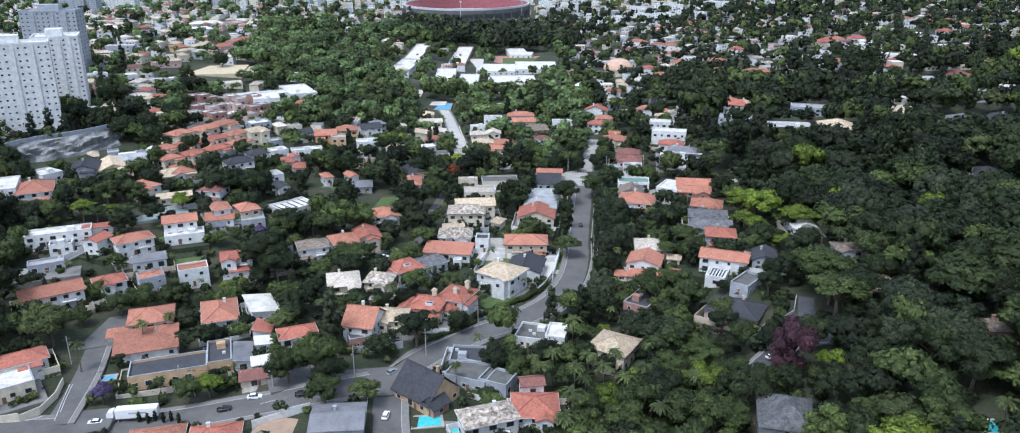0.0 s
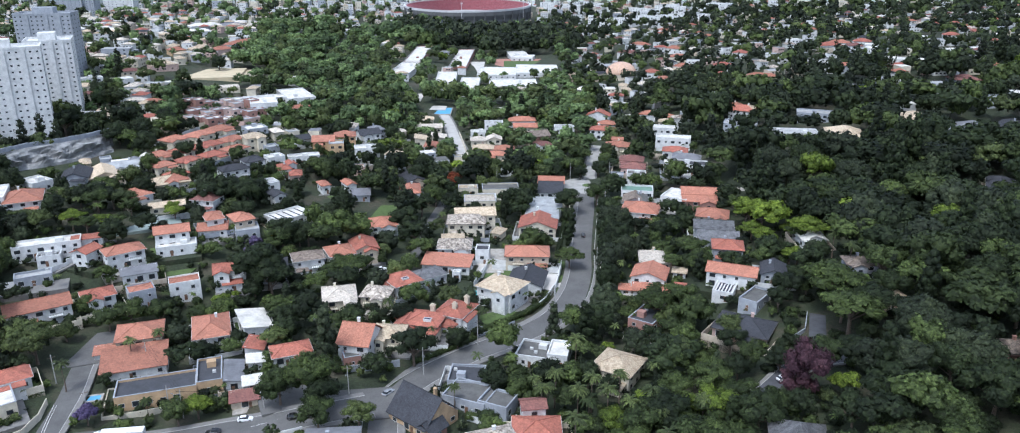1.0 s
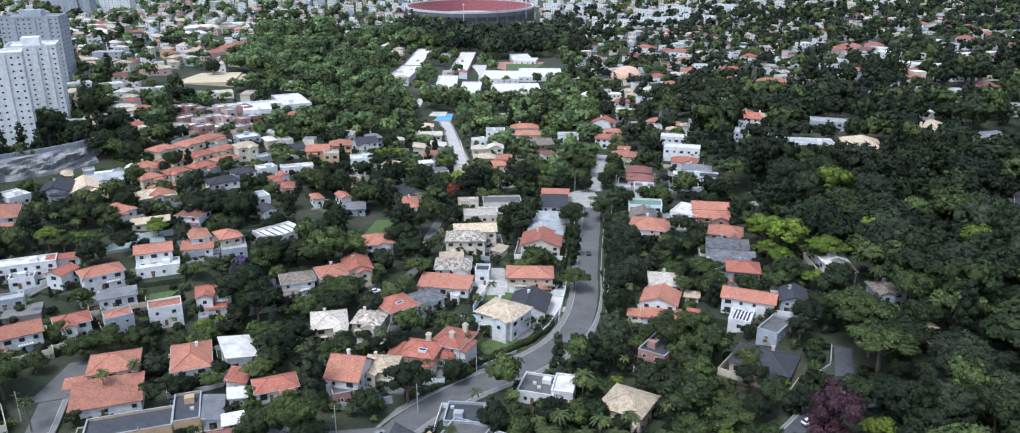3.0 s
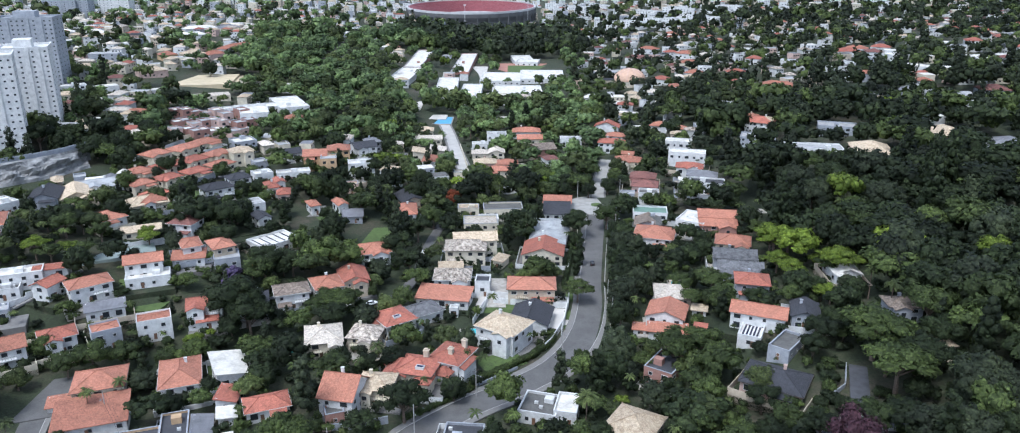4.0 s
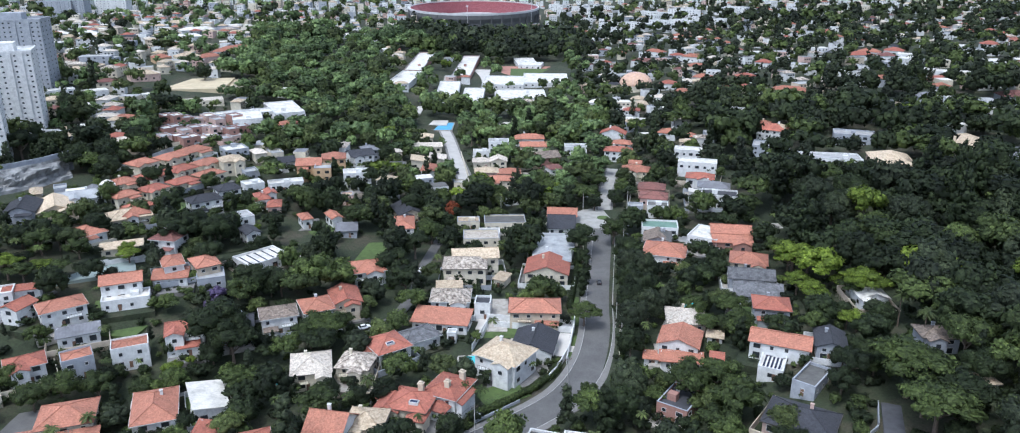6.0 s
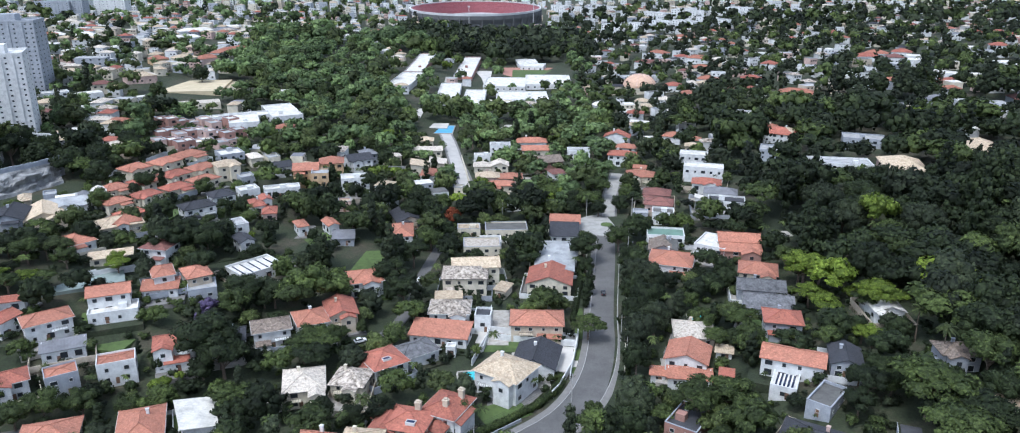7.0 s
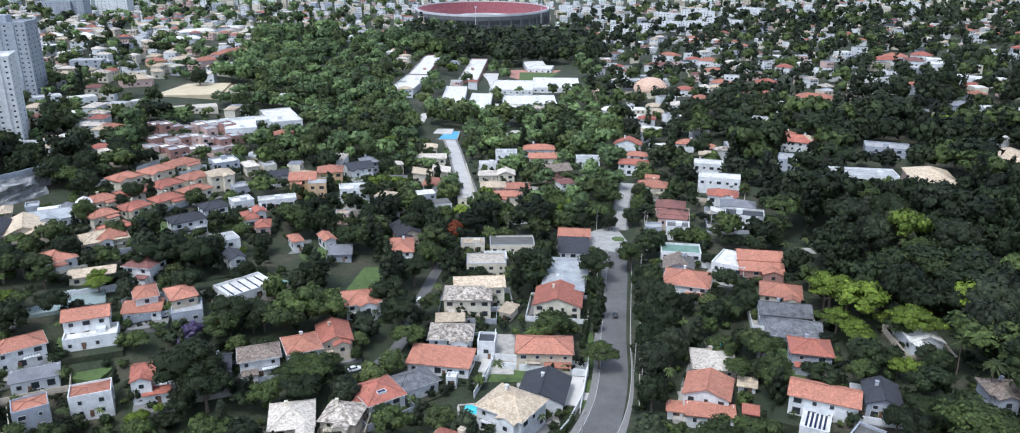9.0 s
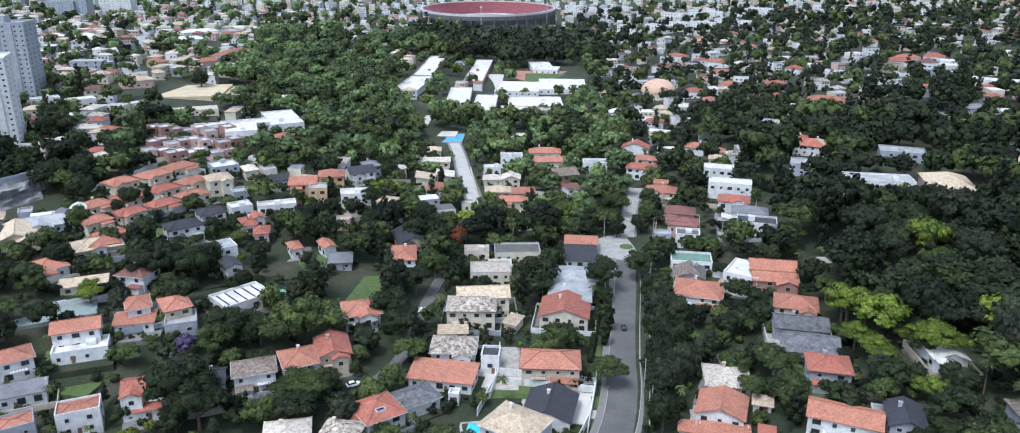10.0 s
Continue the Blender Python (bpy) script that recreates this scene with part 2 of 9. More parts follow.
def pool_water():
    m, t, b = nodes("pool_water", 0.08)
    t.links.new(ramp(t, world_noise(t, 0.8, 3), [(0.3, (0.06, 0.42, 0.46)), (0.7, (0.12, 0.55, 0.56))]), b.inputs["Base Color"])
    bump(t, b, world_noise(t, 3, 3), 0.02, 0.3)
    return m


# asphalt with the shade of the overhanging trees put into its colour
M_SHADED_ROAD = plain("tree_shade_asphalt", (0.075, 0.077, 0.085), 0.8, scale=0.5, low=0.6)
M_ASPHALT, M_SOIL, M_WATER = asphalt(), soil(), pool_water()


# ---- the land ----
def land():
    """One sheet to the horizon, fine near the houses and coarse beyond."""
    def steps(far, near, fine, grow):
        v, s, out = 0.0, fine, [0.0]
        while v < far:
            if v > near:
                s *= grow
            v += s
            out.append(v)
        return out
    px = steps(9000, 320, 8.0, 1.18)
    xs = [-v for v in px[:0:-1]] + px
    py = steps(12000, 900, 8.0, 1.14)
    ys = [-5000, -2500, -1200, -600, -300, -150, -70, -30] + py
    verts = [(x, y, ground_z(x, y)) for y in ys for x in xs]
    n = len(xs)
    faces = [(j * n + i, j * n + i + 1, (j + 1) * n + i + 1, (j + 1) * n + i) for j in range(len(ys) - 1) for i in range(n - 1)]
    me = raw(verts, faces, "ground")
    me.shade_smooth()
    tagged(put("ground", me, M_SOIL, None), "green and brown hilly garden land", "ground", kind="structure")


land()


def ribbon(pts, width, lift, step=4.0, offset=0.0):
    """Left and right edges of a strip that follows the land along pts."""
    line = [Vector(p) for p in pts]
    out = []
    # a smooth curve through the points
    n = len(line)
    for i in range(n - 1):
        p0, p1, p2, p3 = line[max(0, i - 1)], line[i], line[i + 1], line[min(n - 1, i + 2)]
        k = max(2, int((p2 - p1).length / step))
        for j in range(k + (i == n - 2)):
            t = j / k
            out.append(0.5 * ((2 * p1) + (p2 - p0) * t + (2 * p0 - 5 * p1 + 4 * p2 - p3) * t * t + (3 * p1 - p0 - 3 * p2 + p3) * t ** 3))
    left, right = [], []
    for i, p in enumerate(out):
        d = (out[min(len(out) - 1, i + 1)] - out[max(0, i - 1)]).normalized()
        s = Vector((-d.y, d.x))
        z = ground_z(p.x, p.y) + lift
        for side, store in ((1, left), (-1, right)):
            q = p + s * (offset + side * width / 2)
            store.append((q.x, q.y, z))
    return left, right


ROADS = []


def strip(name, pts, width, lift, thick, material, offset=0.0):
    left, right = ribbon(pts, width, lift, offset=offset)
    n = len(left)
    verts = left + right + [(x, y, z - thick) for x, y, z in left + right]
    faces = []
    for i in range(n - 1):
        faces += [(i, n + i, n + i + 1, i + 1), (2 * n + i, 2 * n + i + 1, i + 1, i), (n + i, 3 * n + i, 3 * n + i + 1, n + i + 1)]
    faces += [(0, 2 * n, 3 * n, n), (n - 1, 2 * n - 1, 4 * n - 1, 3 * n - 1)]
    return put(name, raw(verts, faces, name), material, None)


def road(pts, width, walk_width=1.8, label="worn grey asphalt street", lift=0.25, surface=None):
    """A carriageway with a raised pavement and kerb on both sides."""
    ROADS.append((pts, width / 2 + walk_width))
    tagged(strip("road", pts, width, lift, 0.6, surface or M_ASPHALT), label, "road", kind="structure")
    if walk_width:
        for s in (1, -1):
            tagged(strip("pavement", pts, walk_width, lift + 0.12, 0.6, M_PAVE, s * (width / 2 + walk_width / 2 + 0.16)), "concrete pavement beside the street", "pavement", kind="structure")
            tagged(strip("kerb", pts, 0.16, lift + 0.15, 0.6, M_KERB, s * (width / 2 + 0.08)), "pale concrete kerb", "kerb", kind="structure")


def marking(pts, width=0.16):
    """A painted line on the carriageway."""
    tagged(strip("road_marking", pts, width, 0.262, 0.01, M_LINE), "worn white painted road line", "road marking", kind="structure")


# ---- houses ----
HOMES, FAR = [], []


def ring(bm, x0, y0, x1, y1, t, z0, z1, upright=False):
    """A closed rectangular frame of breadth t; upright: it stands in the xz plane and z0, z1 run along y."""
    lv = []
    for z in (z0, z1):
        for i in (0, t):
            q = [(x0 + i, y0 + i, z), (x1 - i, y0 + i, z), (x1 - i, y1 - i, z), (x0 + i, y1 - i, z)]
            lv.append([bm.verts.new((a, c, b) if upright else (a, b, c)) for a, b, c in q])
    ob, ib, ot, it = lv
    for i in range(4):
        j = (i + 1) % 4
        for f in ((ot[i], ot[j], it[j], it[i]), (ob[j], ob[i], ib[i], ib[j]), (ob[i], ob[j], ot[j], ot[i]), (ib[j], ib[i], it[i], it[j])):
            bm.faces.new(f)
    bmesh.ops.recalc_face_normals(bm, faces=bm.faces)


def roof_mesh(w, d, h, kind, over, pitch, thick=0.22, cross=False):
    """A roof over a w by d plan with eaves at h: hip, gable, shed or flat. UV runs along the eave and down the slope."""
    a, b = w / 2 + over, d / 2 + over
    long_x = (a >= b) != cross
    if not long_x:
        a, b = b, a
    rise = b * math.tan(radians(pitch))
    verts, faces = [], []
    if kind == "hip":
        r = max(0.0, a - b)
        verts = [(-a, -b, h), (a, -b, h), (a, b, h), (-a, b, h), (-r, 0, h + rise), (r, 0, h + rise)]
        faces = [(0, 1, 5, 4), (2, 3, 4, 5), (1, 2, 5), (3, 0, 4)] if r > 0.05 else [(0, 1, 4), (2, 3, 4), (1, 2, 4), (3, 0, 4)]
        if r <= 0.05:
            verts = verts[:5]
    elif kind == "gable":
        verts = [(-a, -b, h), (a, -b, h), (a, b, h), (-a, b, h), (-a, 0, h + rise), (a, 0, h + rise)]
        faces = [(0, 1, 5, 4), (2, 3, 4, 5)]
    elif kind == "shed":
        verts = [(-a, -b, h), (a, -b, h), (a, b, h + rise * 0.8), (-a, b, h + rise * 0.8)]
        faces = [(0, 1, 2, 3)]
    n = len(verts)
    top = list(faces)
    verts += [(x, y, z - thick) for x, y, z in verts]
    faces += [tuple(n + i for i in f[::-1]) for f in top]
    edges = {}
    for f in top:
        for i, j in zip(f, f[1:] + f[:1]):
            edges[(i, j)] = 1
    for i, j in edges:
        if (j, i) not in edges:
            faces.append((j, i, n + i, n + j))
    if not long_x:
        verts = [(-y, x, z) for x, y, z in verts]
    me = raw(verts, faces, "roof")
    uv = me.uv_layers.new(name="UVMap")
    for poly in me.polygons:
        nrm = poly.normal
        down = Vector((nrm.x, nrm.y, 0))
        down = down.normalized() if down.length > 1e-4 else Vector((0, 1, 0))
        side = Vector((-down.y, down.x, 0))
        k = 1 / max(0.3, abs(nrm.z))
        for li in poly.loop_indices:
            co = me.vertices[me.loops[li].vertex_index].co
            uv.data[li].uv = (co.dot(side), co.dot(down) * k)
    ridges = []
    if kind in ("hip", "gable"):
        vs = [Vector(v) for v in verts[:n]]
        if n == 6:
            ridges.append((vs[4], vs[5]))
        if kind == "hip":
            ridges += [(vs[0], vs[4]), (vs[3], vs[4]), (vs[1], vs[n - 1]), (vs[2], vs[n - 1])]
    return me, ridges, rise


def windows_for(parent, w, d, h, storeys, frame_mat, sides="fblr", gap=3.4, rng=random, far=False):
    """Framed windows with recessed panes round the walls, a row to a storey."""
    far_bm = bmesh.new() if far == 2 else None
    sh = h / storeys
    for s in range(storeys):
        z = s * sh + sh * 0.52
        for side, length, depth in (("f", w, -d / 2), ("b", w, d / 2), ("l", d, -w / 2), ("r", d, w / 2)):
            if side not in sides:
                continue
            n = max(1, int((length - 1.0) / gap))
            for i in range(n):
                if rng.random() < 0.12:
                    continue
                u = (i + 0.5) / n * length - length / 2
                ww, hh = rng.choice(((1.3, 1.2), (1.6, 1.3), (1.0, 1.1), (2.0, 1.9 if s == 0 else 1.4)))
                m = {"f": pose(u, depth, z), "b": pose(u, depth, z, 0, 0, 180), "l": pose(depth, u, z, 0, 0, -90), "r": pose(depth, u, z, 0, 0, 90)}[side]
                if far == 2:
                    pane = bmesh.ops.create_cube(far_bm, size=1.0)["verts"]
                    bmesh.ops.transform(far_bm, matrix=m @ Matrix.Diagonal((ww, 0.16, hh, 1)), verts=pane)
                elif far:
                    far_window(parent, m, ww, hh)
                else:
                    window(parent, m, ww, hh, frame_mat)
    if far == 2:
        tagged(part("glazing", far_bm, M_GLASS, parent), kind="stuff")


WIN = {}


def far_window(parent, m, w, h):
    """A single dark pane set in the wall of a house farther off."""
    key = (w, h)
    if key not in WIN:
        bm = bmesh.new()
        box(bm, -w / 2, -0.06, -h / 2, w / 2, 0.1, h / 2)
        me = bpy.data.meshes.new("window")
        bm.to_mesh(me)
        bm.free()
        me.materials.append(M_GLASS)
        WIN[key] = me
    o = new("window", WIN[key])
    o.parent, o.matrix_basis = parent, m


def window(parent, m, w, h, mat):
    """A frame that stands proud of the wall with a mullion, and a pane set back in it. It faces -y."""
    key = (w, h, mat.name)
    if key not in WIN:
        bm = bmesh.new()
        ring(bm, -w / 2, -h / 2, w / 2, h / 2, 0.1, -0.1, 0.05, True)
        fm = bpy.data.meshes.new("window")
        bm.to_mesh(fm)
        bm.free()
        fm.materials.append(mat)
        bm = bmesh.new()
        box(bm, -w / 2 + 0.05, -0.04, -h / 2 + 0.05, w / 2 - 0.05, 0.04, h / 2 - 0.05)
        pm = bpy.data.meshes.new("pane")
        bm.to_mesh(pm)
        bm.free()
        pm.materials.append(M_GLASS)
        WIN[key] = (fm, pm)
    fm, pm = WIN[key]
    f = new("window", fm)
    f.parent = parent
    f.matrix_basis = m
    p = new("pane", pm)
    p.parent = f


NAMES = {"orange": "orange clay tile", "red": "weathered red tile", "maroon": "dark maroon tile", "tan": "pale tan tile", "mottled": "mottled grey and cream tile",
         "brown": "dark brown tile", "dark": "black slate", "white": "white sheet metal", "grey": "grey sheet metal", "green": "green flat", "concrete": "bare concrete flat", "black": "black flat", "bleached": "sun-bleached cream tile", "slab": "weathered grey gravel", "slate": "weathered grey tile", "zinc": "pale weathered metal"}
SHAPE = {"hip": "hipped", "gable": "gabled", "shed": "sloping", "flat": "parapet", "well": "walled-in"}
house_rng = random.Random(5)


def house(x, y, yaw, w, d, h, kind="hip", roof="orange", wall="white", storeys=2, sides="fblr", pitch=22, over=0.6, extra="", label="", gap=3.4, cross=False, wings=(), stacks=(), lights=()):
    """A house at x, y on the land; eaves at h; yaw in degrees. Those past counting are kept for one joined mesh."""
    rng = house_rng
    if y > 560 and not label:
        FAR.append((x, y, radians(yaw), w, min(d, 12.0), h, kind, roof, wall))
        HOMES.append((x, y, math.hypot(w, 12.0) / 2, w, min(d, 12.0), yaw, h))
        return None
    z = ground_z(x, y)
    ob = new("house")
    ob.matrix_world = pose(x, y, z, 0, 0, yaw)
    if y > 480 and not label:
        d = min(d, 13.0)
    HOMES.append((x, y, math.hypot(w, d) / 2, w, d, yaw, h))
    storeys = max(1, storeys)
    tagged(ob, label or f"{wall} {'two-storey' if storeys == 2 else 'single-storey' if storeys == 1 else 'tall'} house with {SHAPE[kind]} {NAMES[roof]} roof", "house", group="houses of the neighbourhood")
    bm = bmesh.new()
    if kind in ("flat", "well"):
        # walls go up as a parapet round the roof
        t, up = 0.25, 0.7 if kind == "flat" else 0.8
        box(bm, -w / 2, -d / 2, -3, w / 2, d / 2, h - 0.3)
        box(bm, -w / 2, -d / 2, h - 0.3, w / 2, -d / 2 + t, h + up)
        box(bm, -w / 2, d / 2 - t, h - 0.3, w / 2, d / 2, h + up)
        box(bm, -w / 2, -d / 2 + t, h - 0.3, -w / 2 + t, d / 2 - t, h + up)
        box(bm, w / 2 - t, -d / 2 + t, h - 0.3, w / 2, d / 2 - t, h + up)
    else:
        box(bm, -w / 2, -d / 2, -3, w / 2, d / 2, h - 0.1)
        if kind in ("gable", "shed"):
            long_x = (w >= d) != cross
            rise = ((d if long_x else w) / 2 + over) * math.tan(radians(pitch))
            a, b = (w / 2, d / 2) if long_x else (d / 2, w / 2)
            g = rise * b / (b + over)
            for s in (-1, 1):
                prof = [(-b, h - 0.1), (b, h - 0.1), (0, h + g - 0.2)] if kind == "gable" else [(-b, h - 0.1), (b, h - 0.1), (b, h + rise * 0.75)]
                e0, e1 = s * a, s * (a - 0.2)
                vs = [[bm.verts.new((e, v, zz) if long_x else (-v, e, zz)) for v, zz in prof] for e in (e0, e1)]
                bm.faces.new(vs[0])
                bm.faces.new(vs[1][::-1])
                for i in range(3):
                    bm.faces.new((vs[0][i], vs[1][i], vs[1][(i + 1) % 3], vs[0][(i + 1) % 3]))
            if kind == "shed":
                bm.verts.ensure_lookup_table()
                yy = b
                p = [(-a, yy, h - 0.1), (a, yy, h - 0.1), (a, yy, h + rise * 0.75), (-a, yy, h + rise * 0.75)]
                bm.faces.new([bm.verts.new(q if long_x else (-q[1], q[0], q[2])) for q in p])
    part("wall", bm, WALL[wall], ob)
    if kind == "flat":
        bm = bmesh.new()
        box(bm, -w / 2 + 0.25, -d / 2 + 0.25, h - 0.3, w / 2 - 0.25, d / 2 - 0.25, h + 0.02)
        part("roof", bm, ROOF[roof], ob)
        bm = bmesh.new()
        ring(bm, -w / 2 - 0.06, -d / 2 - 0.06, w / 2 + 0.06, d / 2 + 0.06, 0.4, h + 0.7, h + 0.8)
        part("coping", bm, WALL["white" if wall == "white" else "grey"], ob)
        if "skylights" in extra:
            for q in range(5):
                bm = bmesh.new()
                u = ((q + 0.5) / 5 - 0.5) * (w - 1.5)
                box(bm, u - 0.28, -d / 2 + 0.8, h, u + 0.28, d / 2 - 0.8, h + 0.12)
                part("skylight", bm, M_SOLAR, ob)
        elif w > 7 and rng.random() < 0.6:
            bm = bmesh.new()
            u, v = rng.uniform(-w / 4, w / 4), rng.uniform(-d / 4, d / 4)
            box(bm, u - 1.3, v - 1.1, h - 0.2, u + 1.3, v + 1.1, h + rng.uniform(1.2, 2.2))
            part("roof_hatch", bm, WALL[wall], ob)
            for q in range(rng.randint(1, 3) if y < 400 else 0):
                bm = bmesh.new()
                u2, v2 = rng.uniform(-w / 2.6, w / 2.6), rng.uniform(-d / 2.8, d / 2.8)
                box(bm, u2 - 0.5, v2 - 0.35, h, u2 + 0.5, v2 + 0.35, h + 0.75)
                part("air_conditioner", bm, M_FRAME, ob)
    else:
        kk = "hip" if kind == "well" else kind
        me, ridges, rise = roof_mesh(w - 0.5 if kind == "well" else w, d - 0.5 if kind == "well" else d, h if kind != "well" else h + 0.25, kk, 0.0 if kind == "well" else over, pitch if kind != "well" else 13, cross=cross)
        rf = put("roof", me, ROOF[roof], ob)
        if ridges and y < 430 and roof not in ("white", "grey"):
            bm = bmesh.new()
            for p, q in ridges:
                tube(bm, [p + Vector((0, 0, 0.02)), q + Vector((0, 0, 0.02))], [0.14, 0.14], 5)
            part("ridge_tiles", bm, ROOF[roof], rf)
        if kind == "hip" and y < 360 and over > 0.2 and roof not in ("white", "grey"):
            bm = bmesh.new()
            a, b = w / 2 + over, d / 2 + over
            ring(bm, -a - 0.12, -b - 0.12, a + 0.12, b + 0.12, 0.13, h - 0.26, h - 0.1)
            part("gutter", bm, M_FRAME if wall == "white" else M_DARKFRAME, rf)
        if kind in ("hip", "gable") and rng.random() < 0.35:
            bm = bmesh.new()
            u = rng.uniform(-w / 4, w / 4)
            box(bm, u - 0.4, d * 0.12, h, u + 0.4, d * 0.12 + 0.7, h + rise + 0.6)
            box(bm, u - 0.5, d * 0.12 - 0.1, h + rise + 0.6, u + 0.5, d * 0.12 + 0.8, h + rise + 0.75)
            part("chimney", bm, WALL[wall], ob)
    for wu, wv, ww, wd, wh, wkind, wyaw in wings:
        wing = new("wing")
        wing.parent, wing.matrix_basis = ob, pose(wu, wv, 0, 0, 0, wyaw)
        bm = bmesh.new()
        box(bm, -ww / 2, -wd / 2, -3, ww / 2, wd / 2, wh - 0.12)
        if wkind == "gable":
            up = (ww / 2 if wd > ww else wd / 2) * math.tan(radians(pitch)) - 0.15
            ends = [[(-ww / 2, e * wd / 2), (ww / 2, e * wd / 2), (0, e * wd / 2)] if wd > ww else [(e * ww / 2, -wd / 2), (e * ww / 2, wd / 2), (e * ww / 2, 0)] for e in (-0.99, 0.99)]
            for q in ends:
                bm.faces.new([bm.verts.new((*c, wh - 0.12 + (up if i == 2 else 0))) for i, c in enumerate(q)])
        part("wing_wall", bm, WALL[wall], wing)
        wm, wr, _ = roof_mesh(ww, wd, wh, wkind, 0.4, pitch)
        put("wing_roof", wm, ROOF[roof], wing)
        if wr:
            bm = bmesh.new()
            for p, q in wr:
                tube(bm, [p + Vector((0, 0, 0.02)), q + Vector((0, 0, 0.02))], [0.13, 0.13], 5)
            part("ridge_tiles", bm, ROOF[roof], wing)
        far_window(wing, pose(0, -wd / 2, wh * 0.55), 1.3, 1.2)
    for su, sv, sh in stacks:
        bm = bmesh.new()
        box(bm, su - 0.75, sv - 0.6, 0, su + 0.75, sv + 0.6, sh)
        box(bm, su - 0.9, sv - 0.75, sh, su + 0.9, sv + 0.75, sh + 0.25)
        box(bm, su - 0.5, sv - 0.4, sh + 0.25, su + 0.5, sv + 0.4, sh + 0.7)
        part("chimney", bm, WALL["beige"], ob, "broad beige chimney stack")
    for su, sv, sh in lights:
        bm = bmesh.new()
        ring(bm, su - 1.3, sv - 0.8, su + 1.3, sv + 0.8, 0.2, sh - 1.2, sh + 0.15)
        sky_light = part("skylight", bm, M_FRAME, ob, "white-framed skylight")
        bm = bmesh.new()
        box(bm, su - 1.1, sv - 0.6, sh - 1.0, su + 1.1, sv + 0.6, sh + 0.05)
        part("pane", bm, M_SOLAR, sky_light)
    if kind in ("hip", "gable") and y < 480 and w > 8 and not cross and "plain" not in extra:
        # a cross wing under its own gable, or a lower porch, or neither
        pick = rng.random()
        ww, wd = w * rng.uniform(0.32, 0.5), rng.uniform(2.0, 3.6)
        u = rng.choice((-1, 1)) * (w - ww) / 2 * rng.uniform(0.5, 1.0)
        wing = new("wing")
        wing.parent = ob
        if pick < 0.4:
            run = max(wd + d * 0.42, ww * 1.08)
            wing.location = (u, -d / 2 - wd + run / 2, 0)
            bm = bmesh.new()
            box(bm, -ww / 2, -run / 2, -3, ww / 2, run / 2 - d * 0.2, h - 0.14)
            rise = (ww / 2 + 0.4) * math.tan(radians(pitch)) * 0.92
            g = [bm.verts.new(q) for q in ((-ww / 2, -run / 2, h - 0.14), (ww / 2, -run / 2, h - 0.14), (0, -run / 2, h - 0.3 + rise))]
            bm.faces.new(g)
            part("wing_wall", bm, WALL[wall], wing)
            wm, _, _ = roof_mesh(ww, run, h - 0.02, "gable", 0.4, pitch)
            put("wing_roof", wm, ROOF[roof], wing)
            far_window(wing, pose(0, -run / 2, h * 0.7), 1.3, 1.2)
        elif pick < 0.72:
            wh = h * 0.5 if storeys == 2 else h * 0.86
            wing.location = (u, -d / 2 - wd / 2 + 0.1, 0)
            bm = bmesh.new()
            box(bm, -ww / 2, -wd / 2, -3, ww / 2, wd / 2, wh - 0.12)
            part("wing_wall", bm, WALL[wall], wing)
            wm, _, _ = roof_mesh(ww, wd, wh, "hip" if rng.random() < 0.6 else "shed", 0.4, 16)
            put("wing_roof", wm, ROOF[roof], wing)
        else:
            bpy.data.objects.remove(wing)
        if storeys == 2 and rng.random() < 0.6:
            bm = bmesh.new()
            v = -u * 0.9
            bw = min(2.2, (w - ww) / 2)
            box(bm, v - bw, -d / 2 - 1.3, h * 0.5 - 0.1, v + bw, -d / 2 + 0.1, h * 0.5 + 0.08)
            bal = part("balcony", bm, WALL[wall], ob)
            bm = bmesh.new()
            for q in range(7):
                box(bm, v - bw + q * bw / 3 - 0.03, -d / 2 - 1.28, h * 0.5 + 0.08, v - bw + q * bw / 3 + 0.03, -d / 2 - 1.22, h * 0.5 + 1.0)
            box(bm, v - bw, -d / 2 - 1.29, h * 0.5 + 1.0, v + bw, -d / 2 - 1.21, h * 0.5 + 1.07)
            part("railing", bm, M_DARKFRAME, bal)
    if sides:
        far = 2 if y > 560 else y > 380
        if y > 430:
            sides = "f"
        if y > 560:
            gap = max(gap, 5.0)
        windows_for(ob, w, d, h, storeys, M_FRAME if wall not in ("white", "cream") else M_DARKFRAME, sides, gap, rng, far)
    if sides and y < 430:
        bm = bmesh.new()
        box(bm, -0.5, -0.06, 0, 0.5, 0.04, 2.1)
        dr = part("door", bm, M_DOOR, ob)
        dr.location = (rng.uniform(-w / 5, w / 5), -d / 2, 0)
    return ob



def yard(x, y, yaw, w, d, surface, wall_h=0.0, wall_c="white"):
    """A levelled plot: a slab of paving or lawn, with a wall round it where wall_h is given."""
    z = ground_z(x, y)
    m = pose(x, y, z, 0, 0, yaw)
    bm = bmesh.new()
    box(bm, -w / 2, -d / 2, -2.5, w / 2, d / 2, 0.06)
    ob = tagged(part("yard", bm, surface, None), "level garden plot around a house", "yard", kind="structure")
    ob.matrix_world = m
    if wall_h:
        bm = bmesh.new()
        ring(bm, -w / 2, -d / 2, w / 2, d / 2, 0.2, -2.4, wall_h)
        ob = tagged(part("yard_wall", bm, WALL[wall_c], None), f"{wall_c} painted garden wall", "wall", kind="structure")
        ob.matrix_world = m


